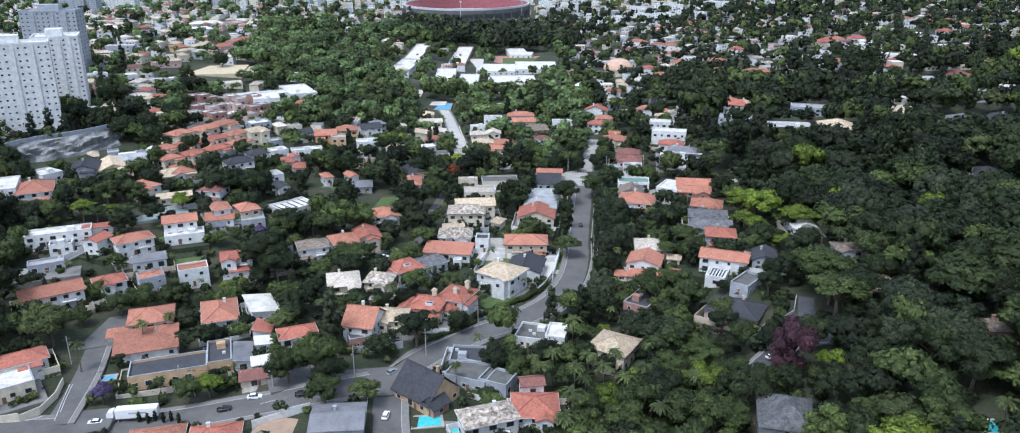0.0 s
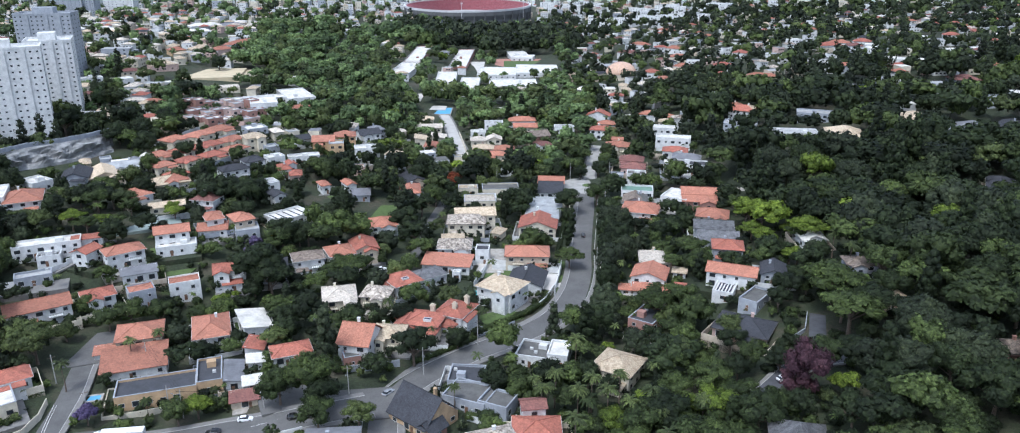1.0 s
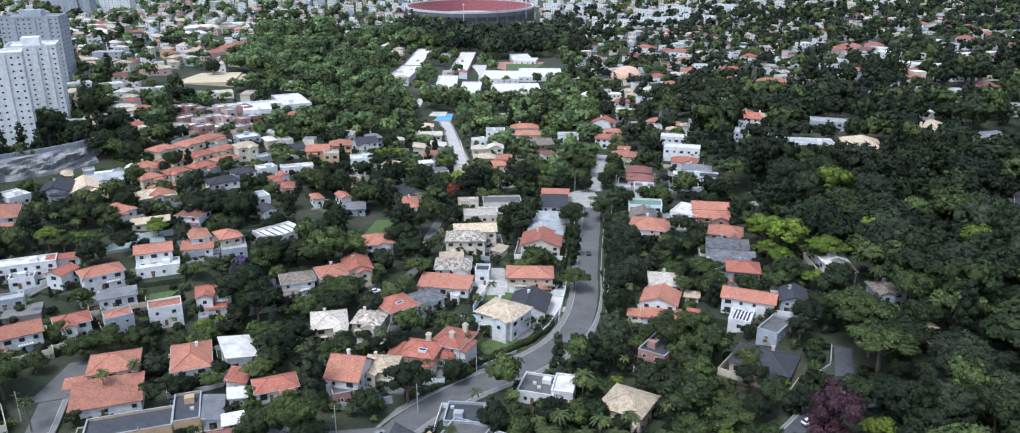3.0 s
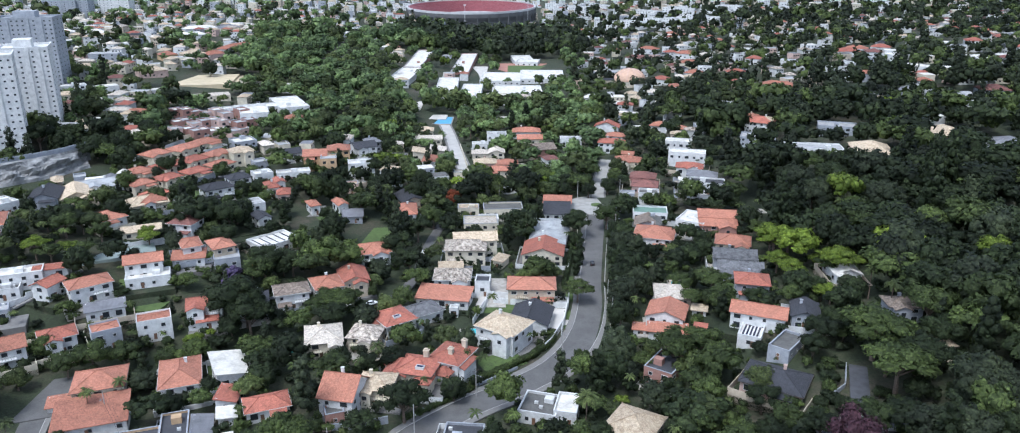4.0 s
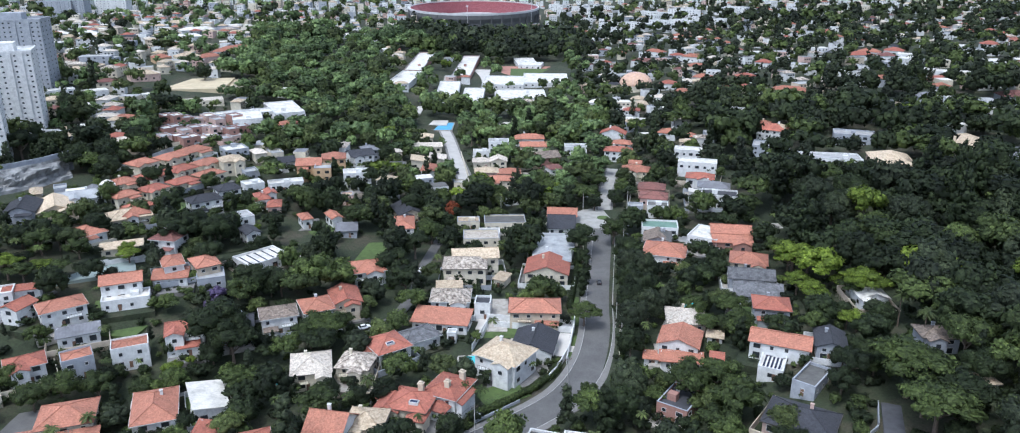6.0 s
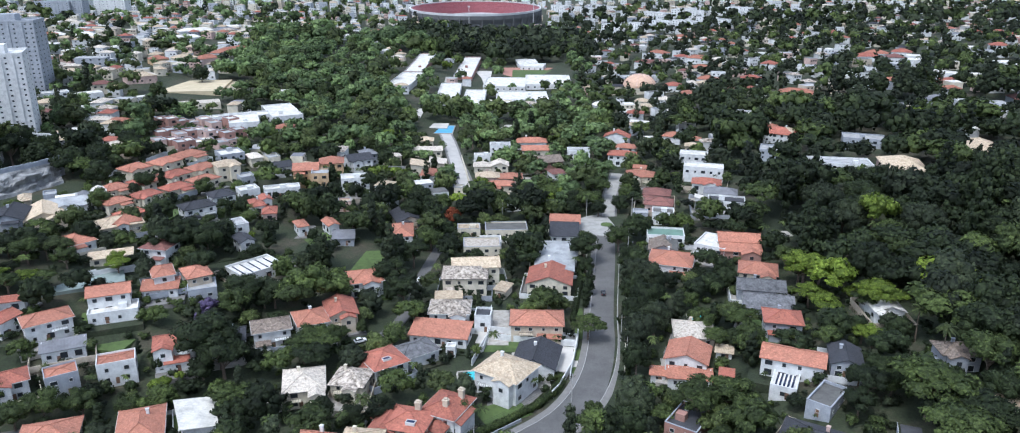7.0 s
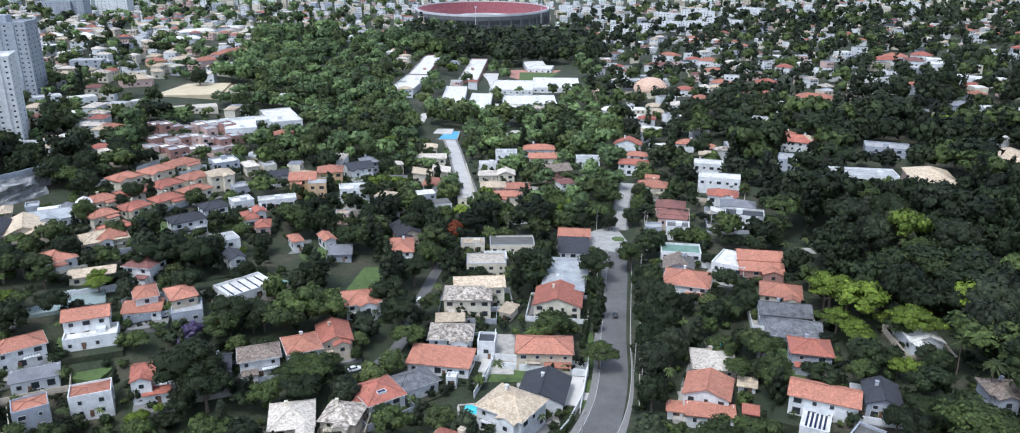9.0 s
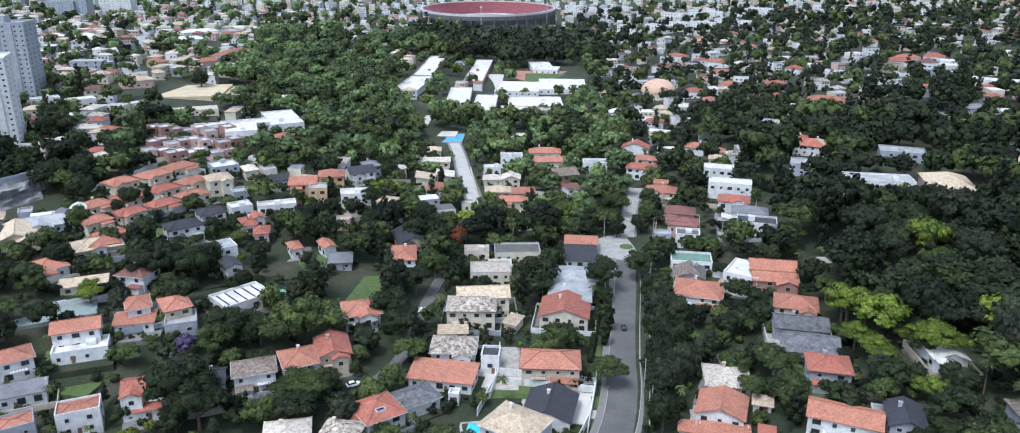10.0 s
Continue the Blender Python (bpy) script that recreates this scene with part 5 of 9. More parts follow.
house(-24.9, 329.1, 5, 9.0, 5.0, 3.2, 'shed', 'tan', 'cream', 1, "f", pitch=12, extra='plain')
house(-5.3, 337.9, -20, 4.0, 7.5, 3.4, 'shed', 'tan', 'cream', 1, "f", pitch=12, extra='plain')
# ---- houses of the crossing street ----
house(-120.6, 240.9, 20, 13.5, 12.3, 6.3, 'hip', 'orange', 'cream', 2, "flr")
house(-116.9, 227.9, 20, 18.3, 12.4, 3.4, 'shed', 'orange', 'white', 1, "flr")
house(-100.2, 248.0, 21, 11.0, 17.0, 6.3, 'hip', 'orange', 'white', 2, "flr")
house(-87.8, 254.1, 28, 8.8, 15.0, 4.6, 'shed', 'white', 'white', 1, "flr")
house(-103.9, 213.2, 19, 22.1, 10.0, 4.5, 'flat', 'black', 'ochre', 1, "flr")
house(-90.9, 220.5, 19, 7.2, 14.5, 4.6, 'flat', 'black', 'ochre', 1, "flr")
house(-83.6, 220.7, 17, 4.8, 12.5, 3.6, 'shed', 'grey', 'white', 1, "flr")
house(-144.6, 262.8, 35, 10.0, 8.0, 5.85, 'hip', 'red', 'white', 2, "flr")
house(-159.0, 251.0, 35, 19.1, 10.0, 6.3, 'gable', 'orange', 'white', 2, "flr")
house(-146.8, 209.2, 37, 14.8, 8.4, 4.5, 'hip', 'red', 'white', 1, "flr")
house(-142.9, 198.1, 38, 11.6, 11.5, 4.05, 'flat', 'white', 'cream', 1, "flr")
house(-175.7, 289.8, 24, 23.0, 7.5, 4.6, 'flat', 'white', 'white', 2, "flr")
house(-159.7, 287.0, 75, 7.9, 6.5, 5.4, 'gable', 'red', 'white', 2, "flr")
house(-146.5, 288.2, 39, 13.1, 8.6, 6.3, 'hip', 'orange', 'white', 2, "flr")
house(-2.9, 272.3, -32, 14.2, 12.4, 7.65, 'hip', 'tan', 'white', 2, "flr")
house(-28.2, 247.2, -14, 11.0, 10.5, 5.4, 'hip', 'red', 'cream', 2, "flr", extra='plain', wings=((-5.6, -2.2, 7.0, 8.0, 4.6, 'gable', 0), (3.5, -5.6, 5.0, 5.0, 4.2, 'hip', 0), (-7.5, 2.8, 6.0, 6.5, 4.4, 'hip', 0)), stacks=((1.5, 3.0, 8.8),), lights=((1.8, -3.2, 6.9),))
house(-18.6, 253.6, -24, 10.0, 11.5, 6.4, 'hip', 'red', 'white', 2, "flr", extra='plain', wings=((0.5, -6.5, 6.0, 6.0, 4.0, 'hip', 0), (4.6, -1.5, 4.6, 8.0, 5.2, 'gable', 0)), stacks=((1.0, -2.6, 9.4), (2.6, 3.2, 9.8)))
house(-39.0, 237.2, -5, 9.5, 9.3, 4.95, 'hip', 'tan', 'cream', 2, "flr")
house(-47.2, 231.7, -11, 9.7, 12.4, 5.85, 'gable', 'orange', 'white', 2, "flr", cross=True, pitch=34)
house(-23.7, 196.0, -40, 14.0, 12.5, 3.2, 'gable', 'dark', 'ochre', 1, "flr", pitch=44, extra='plain')
house(-20.8, 189.4, -40, 5.3, 5.8, 2.8, 'gable', 'dark', 'brick', 1, "flr", pitch=38, extra='plain')
house(-11.3, 205.6, -23, 13.1, 10.3, 3.4, 'flat', 'slab', 'grey', 1, "flr")
house(-3.5, 201.5, -25, 8.9, 7.9, 3.96, 'flat', 'slab', 'grey', 1, "flr")
house(-12.9, 215.7, -5, 10.3, 9.7, 3.2, 'flat', 'black', 'grey', 1, "flr")
house(7.9, 230.8, -16, 10.7, 10.7, 3.2, 'flat', 'slab', 'white', 1, "flr")
house(15.2, 229.9, -12, 6.3, 9.9, 3.78, 'flat', 'white', 'white', 1, "flr")
house(32.0, 217.6, -31, 12.0, 12.6, 5.4, 'hip', 'tan', 'cream', 2, "flr")
house(6.0, 194.3, 9, 6.1, 4.8, 7.2, 'gable', 'maroon', 'white', 2, "flr")
house(6.8, 185.7, -0, 11.9, 11.5, 4.95, 'hip', 'red', 'white', 2, "flr")
house(-5.8, 179.2, 20, 14.1, 8.4, 6.3, 'hip', 'mottled', 'white', 2, "flr")
house(68.5, 170.1, -14, 12.5, 15.0, 5.0, 'hip', 'slate', 'grey', 2, "flr", pitch=30, extra='plain')
house(45.7, 248.0, -34, 8.8, 12.3, 4.6, 'flat', 'black', 'brick', 2, "flr")
house(118.1, 234.9, 6, 5.7, 4.8, 5.4, 'hip', 'tan', 'beige', 2, "flr")
house(119.2, 260.3, -4, 9.8, 7.2, 5.4, 'hip', 'brown', 'grey', 2, "flr")
house(72.3, 230.6, -30, 16.2, 12.6, 3.7, 'hip', 'dark', 'pink', 1, "flr")
house(-60.7, 265.6, 14, 11.0, 12.5, 5.4, 'hip', 'bleached', 'cream', 2, "flr")
house(-47.5, 267.6, -8, 9.5, 9.5, 4.6, 'hip', 'mottled', 'cream', 2, "flr")
house(-44.7, 177.8, 5, 13.0, 12.0, 4.4, 'gable', 'grey', 'grey', 1, "flr", pitch=12, extra='plain')
house(6.2, 285.5, -11, 12.9, 14.3, 4.14, 'gable', 'dark', 'white', 1, "flr")
house(133.0, 198.8, -4, 8.9, 7.3, 4.5, 'hip', 'brown', 'brick', 1, "flr")
house(-91.6, 289.6, 17, 11.5, 9.0, 4.95, 'gable', 'dark', 'grey', 2, "flr")
house(-201.2, 321.1, 27, 13.5, 16.5, 5.4, 'hip', 'orange', 'white', 2, "flr")
house(-214.2, 320.6, 25, 11.4, 20.7, 5.4, 'flat', 'white', 'white', 2, "flr")
house(-208.8, 343.4, 58, 9.0, 11.6, 4.5, 'flat', 'white', 'white', 1, "flr")
house(-198.3, 357.5, 19, 11.2, 16.3, 4.5, 'gable', 'dark', 'grey', 1, "flr")
house(-188.9, 363.6, 31, 12.9, 18.2, 4.05, 'gable', 'tan', 'beige', 1, "flr")
house(-185.8, 377.9, 30, 18.1, 11.0, 3.8, 'gable', 'zinc', 'white', 1, "flr")
house(-158.0, 361.5, 33, 15.9, 11.1, 4.5, 'hip', 'tan', 'cream', 1, "flr")
house(-164.1, 340.7, 49, 9.6, 11.0, 4.5, 'hip', 'orange', 'white', 1, "flr")
house(-148.2, 333.8, 24, 14.0, 6.0, 3.2, 'shed', 'tan', 'cream', 1, "flr", pitch=12)
house(150.6, 518.2, -27, 16.1, 22.8, 5.18, 'hip', 'red', 'white', 2, "flr")
house(232.0, 460.6, -12, 18.3, 22.8, 4.44, 'hip', 'tan', 'cream', 1, "flr")
house(248.5, 430.4, -37, 18.1, 22.8, 4.44, 'hip', 'grey', 'grey', 1, "flr")
house(269.3, 431.2, -40, 10.8, 22.8, 4.44, 'hip', 'dark', 'grey', 1, "flr")
house(210.7, 336.6, -29, 10.0, 22.8, 5.4, 'hip', 'dark', 'white', 2, "flr")
# ---- sunlit street before the school ----
house(-57.4, 539.8, 4, 9.3, 8, 4.2, 'hip', 'tan', 'cream', 1, "flr")
house(-53.8, 518.9, 6, 16.8, 8, 4.0, 'gable', 'bleached', 'cream', 1, "flr")
house(-54.4, 486.5, 4, 9.1, 11, 4.4, 'shed', 'tan', 'cream', 1, "flr")
house(-45.2, 494.5, 4, 8.6, 11, 4.4, 'shed', 'bleached', 'cream', 1, "flr")
house(-11.6, 531.9, 2, 12.3, 9, 6.4, 'flat', 'concrete', 'white', 2, "flr")
house(-21.7, 516.6, 3, 9.4, 6, 3.6, 'flat', 'white', 'white', 1, "flr")
house(-20.3, 495.7, 3, 9.6, 8, 4.2, 'hip', 'bleached', 'cream', 1, "flr")
house(-10.7, 495.1, 2, 8.9, 9, 5.2, 'gable', 'bleached', 'cream', 2, "flr")
house(-16.8, 476.5, 3, 12.2, 9, 4.2, 'hip', 'tan', 'pink', 1, "flr")
house(-4.5, 475.7, 2, 11.9, 9, 4.2, 'hip', 'orange', 'pink', 1, "flr")
house(-9.2, 462.4, 2, 12.9, 8, 4.2, 'hip', 'orange', 'cream', 1, "flr")
house(-30.5, 455.0, 2, 5.0, 6, 3.4, 'flat', 'white', 'cream', 1, "flr")
house(7.5, 550.0, 3, 17.8, 10, 4.6, 'hip', 'orange', 'white', 1, "flr")
house(9.5, 530.8, 3, 15.6, 9, 4.6, 'gable', 'orange', 'cream', 1, "flr")
house(16.5, 500.6, 20, 12.8, 12, 6.2, 'gable', 'brown', 'brick', 2, "flr")
house(35.0, 524.2, 0, 13.1, 9, 4.2, 'flat', 'concrete', 'white', 1, "flr")
# ---- houses along the road beyond the roundabout ----
house(59.8, 543.5, -14, 15.1, 9, 6.0, 'gable', 'red', 'white', 2, "flr", cross=True)
house(62.6, 520.0, -14, 10.8, 8, 5.4, 'hip', 'orange', 'white', 2, "flr")
house(58.1, 502.6, -12, 15.1, 9, 6.2, 'hip', 'red', 'white', 2, "flr")
house(62.8, 464.2, -12, 14.2, 10, 5.6, 'hip', 'orange', 'cream', 2, "flr")
house(63.6, 471.6, -12, 6.2, 5, 7.0, 'gable', 'orange', 'cream', 2, "flr")
house(66.9, 435.3, -12, 12.5, 10, 4.8, 'hip', 'maroon', 'pink', 1, "flr")
house(65.6, 421.2, -12, 12.3, 10, 4.8, 'hip', 'maroon', 'pink', 1, "flr")
house(65.2, 407.3, -10, 9.5, 8, 5.0, 'flat', 'slab', 'white', 2, "flr")
house(55.9, 413.1, -8, 6.9, 6, 3.4, 'flat', 'concrete', 'grey', 1, "flr")
house(94.7, 487.1, -14, 14.6, 9, 6.6, 'flat', 'white', 'white', 2, "flr")
house(94.3, 460.1, -14, 19.7, 9, 7.4, 'flat', 'white', 'white', 2, "flr")
house(92.3, 443.3, -14, 13.3, 9, 5.0, 'hip', 'red', 'white', 1, "flr")
house(95.1, 426.0, -14, 14.4, 9, 5.4, 'hip', 'grey', 'white', 2, "flr")
house(95.0, 414.0, -14, 16.3, 10, 5.0, 'flat', 'black', 'white', 2, "flr")
house(85.7, 426.2, -14, 4.0, 5, 3.2, 'shed', 'white', 'white', 1, "flr")
house(60.1, 370.8, -9, 9.2, 9, 4.6, 'hip', 'slab', 'grey', 1, "flr")
house(58.8, 643.7, -24, 11.9, 12, 4.8, 'hip', 'white', 'white', 1, "flr")
house(71.7, 651.4, -24, 8.6, 11, 4.8, 'gable', 'concrete', 'white', 1, "flr")
house(74.9, 617.5, -24, 7.7, 9, 4.2, 'flat', 'white', 'white', 1, "flr")
house(78.6, 583.9, -24, 14.6, 9, 3.6, 'flat', 'white', 'white', 1, "flr")
house(89.1, 642.5, -20, 9.2, 10, 4.8, 'hip', 'tan', 'cream', 1, "flr")
house(105.3, 637.4, -20, 11.3, 10, 5.0, 'hip', 'bleached', 'white', 2, "flr")
house(93.0, 537.4, -24, 10.9, 10, 4.6, 'hip', 'orange', 'white', 1, "flr")
house(103.4, 524.3, -24, 4.4, 8, 4.6, 'hip', 'orange', 'white', 1, "flr")
house(144.5, 570.2, -24, 11.6, 9, 6.4, 'flat', 'concrete', 'cream', 2, "flr")
house(148.5, 530.0, -24, 6.5, 10, 5.6, 'hip', 'orange', 'cream', 2, "flr")
house(153.9, 518.7, -24, 8.1, 10, 5.6, 'hip', 'tan', 'grey', 2, "flr")
# ---- houses of the left slope ----
house(-136.2, 384.5, 40, 12.9, 9, 6.2, 'hip', 'dark', 'white', 2, "flr")
house(-132.1, 401.5, 40, 9.6, 9, 6.2, 'hip', 'dark', 'white', 2, "flr")
house(-150.1, 464.6, 36, 12.0, 12, 5.4, 'flat', 'white', 'grey', 2, "flr")
house(-137.7, 465.4, 34, 5.9, 10, 5.0, 'hip', 'bleached', 'cream', 1, "flr")
house(-129.8, 469.0, 34, 6.4, 9, 4.6, 'flat', 'concrete', 'cream', 1, "flr")
house(-143.1, 440.4, 36, 10.6, 10, 7.4, 'hip', 'tan', 'cream', 2, "flr")
house(-121.5, 456.5, 34, 9.3, 9, 4.6, 'gable', 'dark', 'white', 1, "flr")
house(-112.2, 425.1, 20, 16.5, 7, 3.8, 'flat', 'white', 'white', 1, "flr")
house(-125.5, 417.0, 36, 8.9, 8, 4.2, 'flat', 'white', 'white', 1, "flr")
house(-132.1, 434.5, 36, 6.7, 8, 4.2, 'flat', 'concrete', 'grey', 1, "flr")
house(-115.7, 397.8, 30, 5.9, 10, 5.2, 'hip', 'red', 'white', 1, "flr")
house(-108.1, 392.5, 15, 5.4, 9, 4.6, 'hip', 'red', 'pink', 1, "flr")
house(-113.6, 404.1, 30, 4.6, 7, 5.6, 'gable', 'red', 'white', 1, "flr")
house(-105.8, 446.7, 10, 11.8, 11, 8.2, 'gable', 'orange', 'ochre', 3, "flr")
house(-97.1, 439.3, 10, 8.1, 9, 9.0, 'flat', 'concrete', 'ochre', 3, "flr")
house(-97.5, 465.1, 12, 11.8, 11, 7.4, 'hip', 'orange', 'ochre', 2, "flr")
house(-86.5, 479.0, 28, 12.6, 11, 6.4, 'gable', 'dark', 'white', 2, "flr")
house(-81.0, 442.6, 14, 13.4, 9, 7.4, 'flat', 'white', 'white', 3, "flr")
house(-83.7, 492.8, 28, 7.9, 10, 6.0, 'hip', 'grey', 'grey', 2, "flr")
house(-80.6, 415.6, 10, 5.7, 6, 4.2, 'flat', 'tan', 'pink', 1, "flr")
house(-91.7, 381.3, 30, 4.0, 8, 4.6, 'hip', 'orange', 'white', 1, "flr")
house(-80.2, 385.5, 32, 4.4, 9, 5.0, 'gable', 'orange', 'white', 1, "flr")
house(-115.2, 371.0, 37, 7.4, 9, 5.6, 'flat', 'concrete', 'white', 2, "flr")
house(-107.7, 357.0, 38, 5.4, 9, 5.4, 'gable', 'dark', 'white', 2, "flr")
house(-121.3, 364.8, 38, 4.9, 9, 4.0, 'gable', 'dark', 'grey', 1, "flr")
house(-72.8, 376.6, 10, 8.3, 7, 3.2, 'shed', 'grey', 'grey', 1, "flr")
house(-188.4, 379.5, 28, 7.1, 7, 4.0, 'shed', 'white', 'white', 1, "flr")
house(-184.5, 385.8, 28, 6.2, 7, 4.2, 'gable', 'grey', 'white', 1, "flr")
house(-182.4, 393.9, 28, 5.3, 7, 4.2, 'gable', 'white', 'white', 1, "flr")
house(-198.3, 384.9, 30, 5.0, 7, 3.8, 'flat', 'concrete', 'grey', 1, "flr")
house(-204.2, 377.0, 30, 4.0, 9, 4.2, 'hip', 'tan', 'beige', 1, "flr")
house(-190.6, 369.1, 30, 5.9, 9, 4.2, 'hip', 'tan', 'beige', 1, "flr")
house(-277.5, 636.3, 38, 7.2, 11, 5, 'hip', 'tan', 'cream', 1, "flr")
house(-265.9, 633.9, 38, 8.0, 11, 5, 'hip', 'bleached', 'pink', 1, "flr")
house(-269.4, 660.5, 38, 7.1, 10, 5, 'hip', 'tan', 'cream', 1, "flr")
# ---- terrace of small orange roofs ----
house(-179.2, 400.7, 57, 10.9, 8.2, 3.85, 'hip', 'orange', 'cream', 1, "flr")
house(-171.3, 413.2, 58, 11.7, 8.4, 3.85, 'hip', 'red', 'cream', 1, "flr")
house(-163.4, 427.6, 58, 12.5, 8.7, 3.85, 'hip', 'red', 'cream', 1, "flr")
house(-155.4, 440.5, 58, 13.4, 8.9, 4.44, 'hip', 'orange', 'cream', 1, "flr")
house(-169.8, 382.7, 56, 10.3, 7.6, 4.68, 'hip', 'orange', 'cream', 1, "flr")
house(-163.4, 396.8, 56, 11.0, 7.8, 3.85, 'hip', 'red', 'cream', 1, "flr")
house(-155.8, 410.2, 56, 11.8, 8.1, 3.85, 'hip', 'red', 'cream', 1, "flr")
house(-148.4, 423.3, 57, 12.6, 8.4, 4.44, 'hip', 'orange', 'cream', 1, "flr")
house(-182.6, 428.7, 59, 12.3, 9.0, 4.44, 'hip', 'orange', 'cream', 1, "flr")
house(-174.5, 442.7, 59, 13.1, 9.3, 4.44, 'hip', 'orange', 'cream', 1, "flr")
house(-168.8, 458.0, 60, 14.1, 9.6, 4.44, 'hip', 'orange', 'cream', 1, "flr")
house(-158.6, 372.0, 55, 10.0, 7.1, 4.68, 'hip', 'red', 'cream', 1, "flr")
# ---- houses on the far hillside ----
house(289.0, 741.4, 3, 20.2, 18.8, 4.81, 'hip', 'red', 'white', 2, "flr", gap=4.5)
house(306.4, 728.0, -9, 13.4, 18.8, 4.81, 'hip', 'maroon', 'white', 2, "flr", gap=4.5)
house(322.4, 730.6, -21, 10.6, 20.0, 4.81, 'flat', 'white', 'white', 2, "flr", gap=4.5)
house(316.8, 709.2, 12, 17.2, 20.0, 4.81, 'flat', 'white', 'white', 2, "flr", gap=4.5)
house(307.9, 648.6, -44, 21.9, 20.0, 4.81, 'flat', 'white', 'white', 2, "flr", gap=4.5)
house(252.2, 678.4, -7, 17.3, 20.0, 4.81, 'flat', 'white', 'white', 2, "flr", gap=4.5)
house(224.9, 559.7, -25, 15.2, 20.0, 4.81, 'flat', 'white', 'white', 2, "flr", gap=4.5)
house(164.1, 809.6, -28, 20.5, 18.8, 4.81, 'hip', 'orange', 'white', 2, "flr", gap=4.5)
house(155.3, 753.4, -15, 16.5, 18.8, 4.81, 'hip', 'orange', 'cream', 2, "flr", gap=4.5)
house(183.0, 770.6, -33, 9.2, 20.0, 4.81, 'flat', 'white', 'white', 2, "flr", gap=4.5)
house(178.4, 682.8, -12, 15.6, 18.8, 4.81, 'hip', 'red', 'white', 2, "flr", gap=4.5)
house(208.8, 740.9, -30, 12.2, 18.8, 4.81, 'hip', 'red', 'white', 2, "flr", gap=4.5)
house(227.2, 750.8, -29, 10.9, 20.0, 4.81, 'flat', 'white', 'white', 2, "flr", gap=4.5)
house(232.2, 715.1, -27, 16.5, 20.0, 4.81, 'flat', 'concrete', 'white', 2, "flr", gap=4.5)
house(192.2, 618.0, -24, 23.7, 18.8, 4.81, 'hip', 'orange', 'cream', 2, "flr", gap=4.5)
house(171.1, 607.5, -25, 10.9, 20.0, 4.81, 'flat', 'white', 'white', 2, "flr", gap=4.5)
house(148.5, 698.8, -22, 15.2, 18.8, 4.81, 'hip', 'orange', 'white', 2, "flr", gap=4.5)
house(123.7, 652.7, -17, 9.2, 18.8, 4.81, 'hip', 'orange', 'white', 2, "flr", gap=4.5)
house(119.4, 689.0, -20, 11.9, 18.8, 4.81, 'hip', 'red', 'white', 2, "flr", gap=4.5)
house(244.5, 634.6, -22, 17.3, 20.0, 4.81, 'flat', 'white', 'white', 2, "flr", gap=4.5)
house(230.5, 579.2, -20, 7.4, 18.8, 4.81, 'hip', 'grey', 'white', 2, "flr", gap=4.5)
house(119.2, 815.2, -30, 23.0, 18.8, 4.81, 'hip', 'maroon', 'white', 2, "flr", gap=4.5)
house(189.7, 1003.6, -50, 25.7, 18.8, 4.81, 'hip', 'orange', 'white', 2, "flr", gap=4.5)
house(261.2, 566.6, -32, 11.9, 18.8, 4.81, 'hip', 'grey', 'grey', 2, "flr", gap=4.5)
house(272.6, 551.7, -16, 11.0, 20.0, 4.81, 'flat', 'white', 'white', 2, "flr", gap=4.5)
house(139.1, 877.0, -43, 19.4, 18.8, 4.81, 'hip', 'orange', 'white', 2, "flr", gap=4.5)
house(272.4, 763.0, -26, 8.5, 18.8, 4.81, 'hip', 'grey', 'white', 2, "flr", gap=4.5)
house(302.4, 753.8, -30, 18.0, 18.8, 4.81, 'hip', 'orange', 'white', 2, "flr", gap=4.5)
house(366.6, 676.2, -21, 16.7, 20.0, 4.81, 'flat', 'white', 'white', 2, "flr", gap=4.5)
house(387.9, 676.6, -19, 11.9, 20.0, 4.81, 'flat', 'white', 'white', 2, "flr", gap=4.5)
house(476.6, 799.1, 11, 27.6, 18.8, 4.81, 'hip', 'grey', 'white', 2, "flr", gap=4.5)
house(322.9, 752.4, -28, 15.4, 18.8, 4.81, 'hip', 'red', 'white', 2, "flr", gap=4.5)
house(382.2, 766.6, -23, 16.4, 20.0, 4.81, 'flat', 'white', 'white', 2, "flr", gap=4.5)
house(411.5, 766.0, -21, 15.0, 18.8, 4.81, 'hip', 'red', 'white', 2, "flr", gap=4.5)
house(318.1, 498.0, -18, 15.7, 20.0, 4.81, 'flat', 'white', 'white', 2, "flr", gap=4.5)
house(309.3, 553.3, -6, 17.7, 18.8, 4.81, 'hip', 'maroon', 'grey', 2, "flr", gap=4.5)
house(297.3, 490.6, -9, 21.8, 20.0, 4.81, 'flat', 'concrete', 'grey', 2, "flr", gap=4.5)
house(437.8, 705.3, -17, 19.7, 20.0, 4.81, 'flat', 'white', 'white', 2, "flr", gap=4.5)
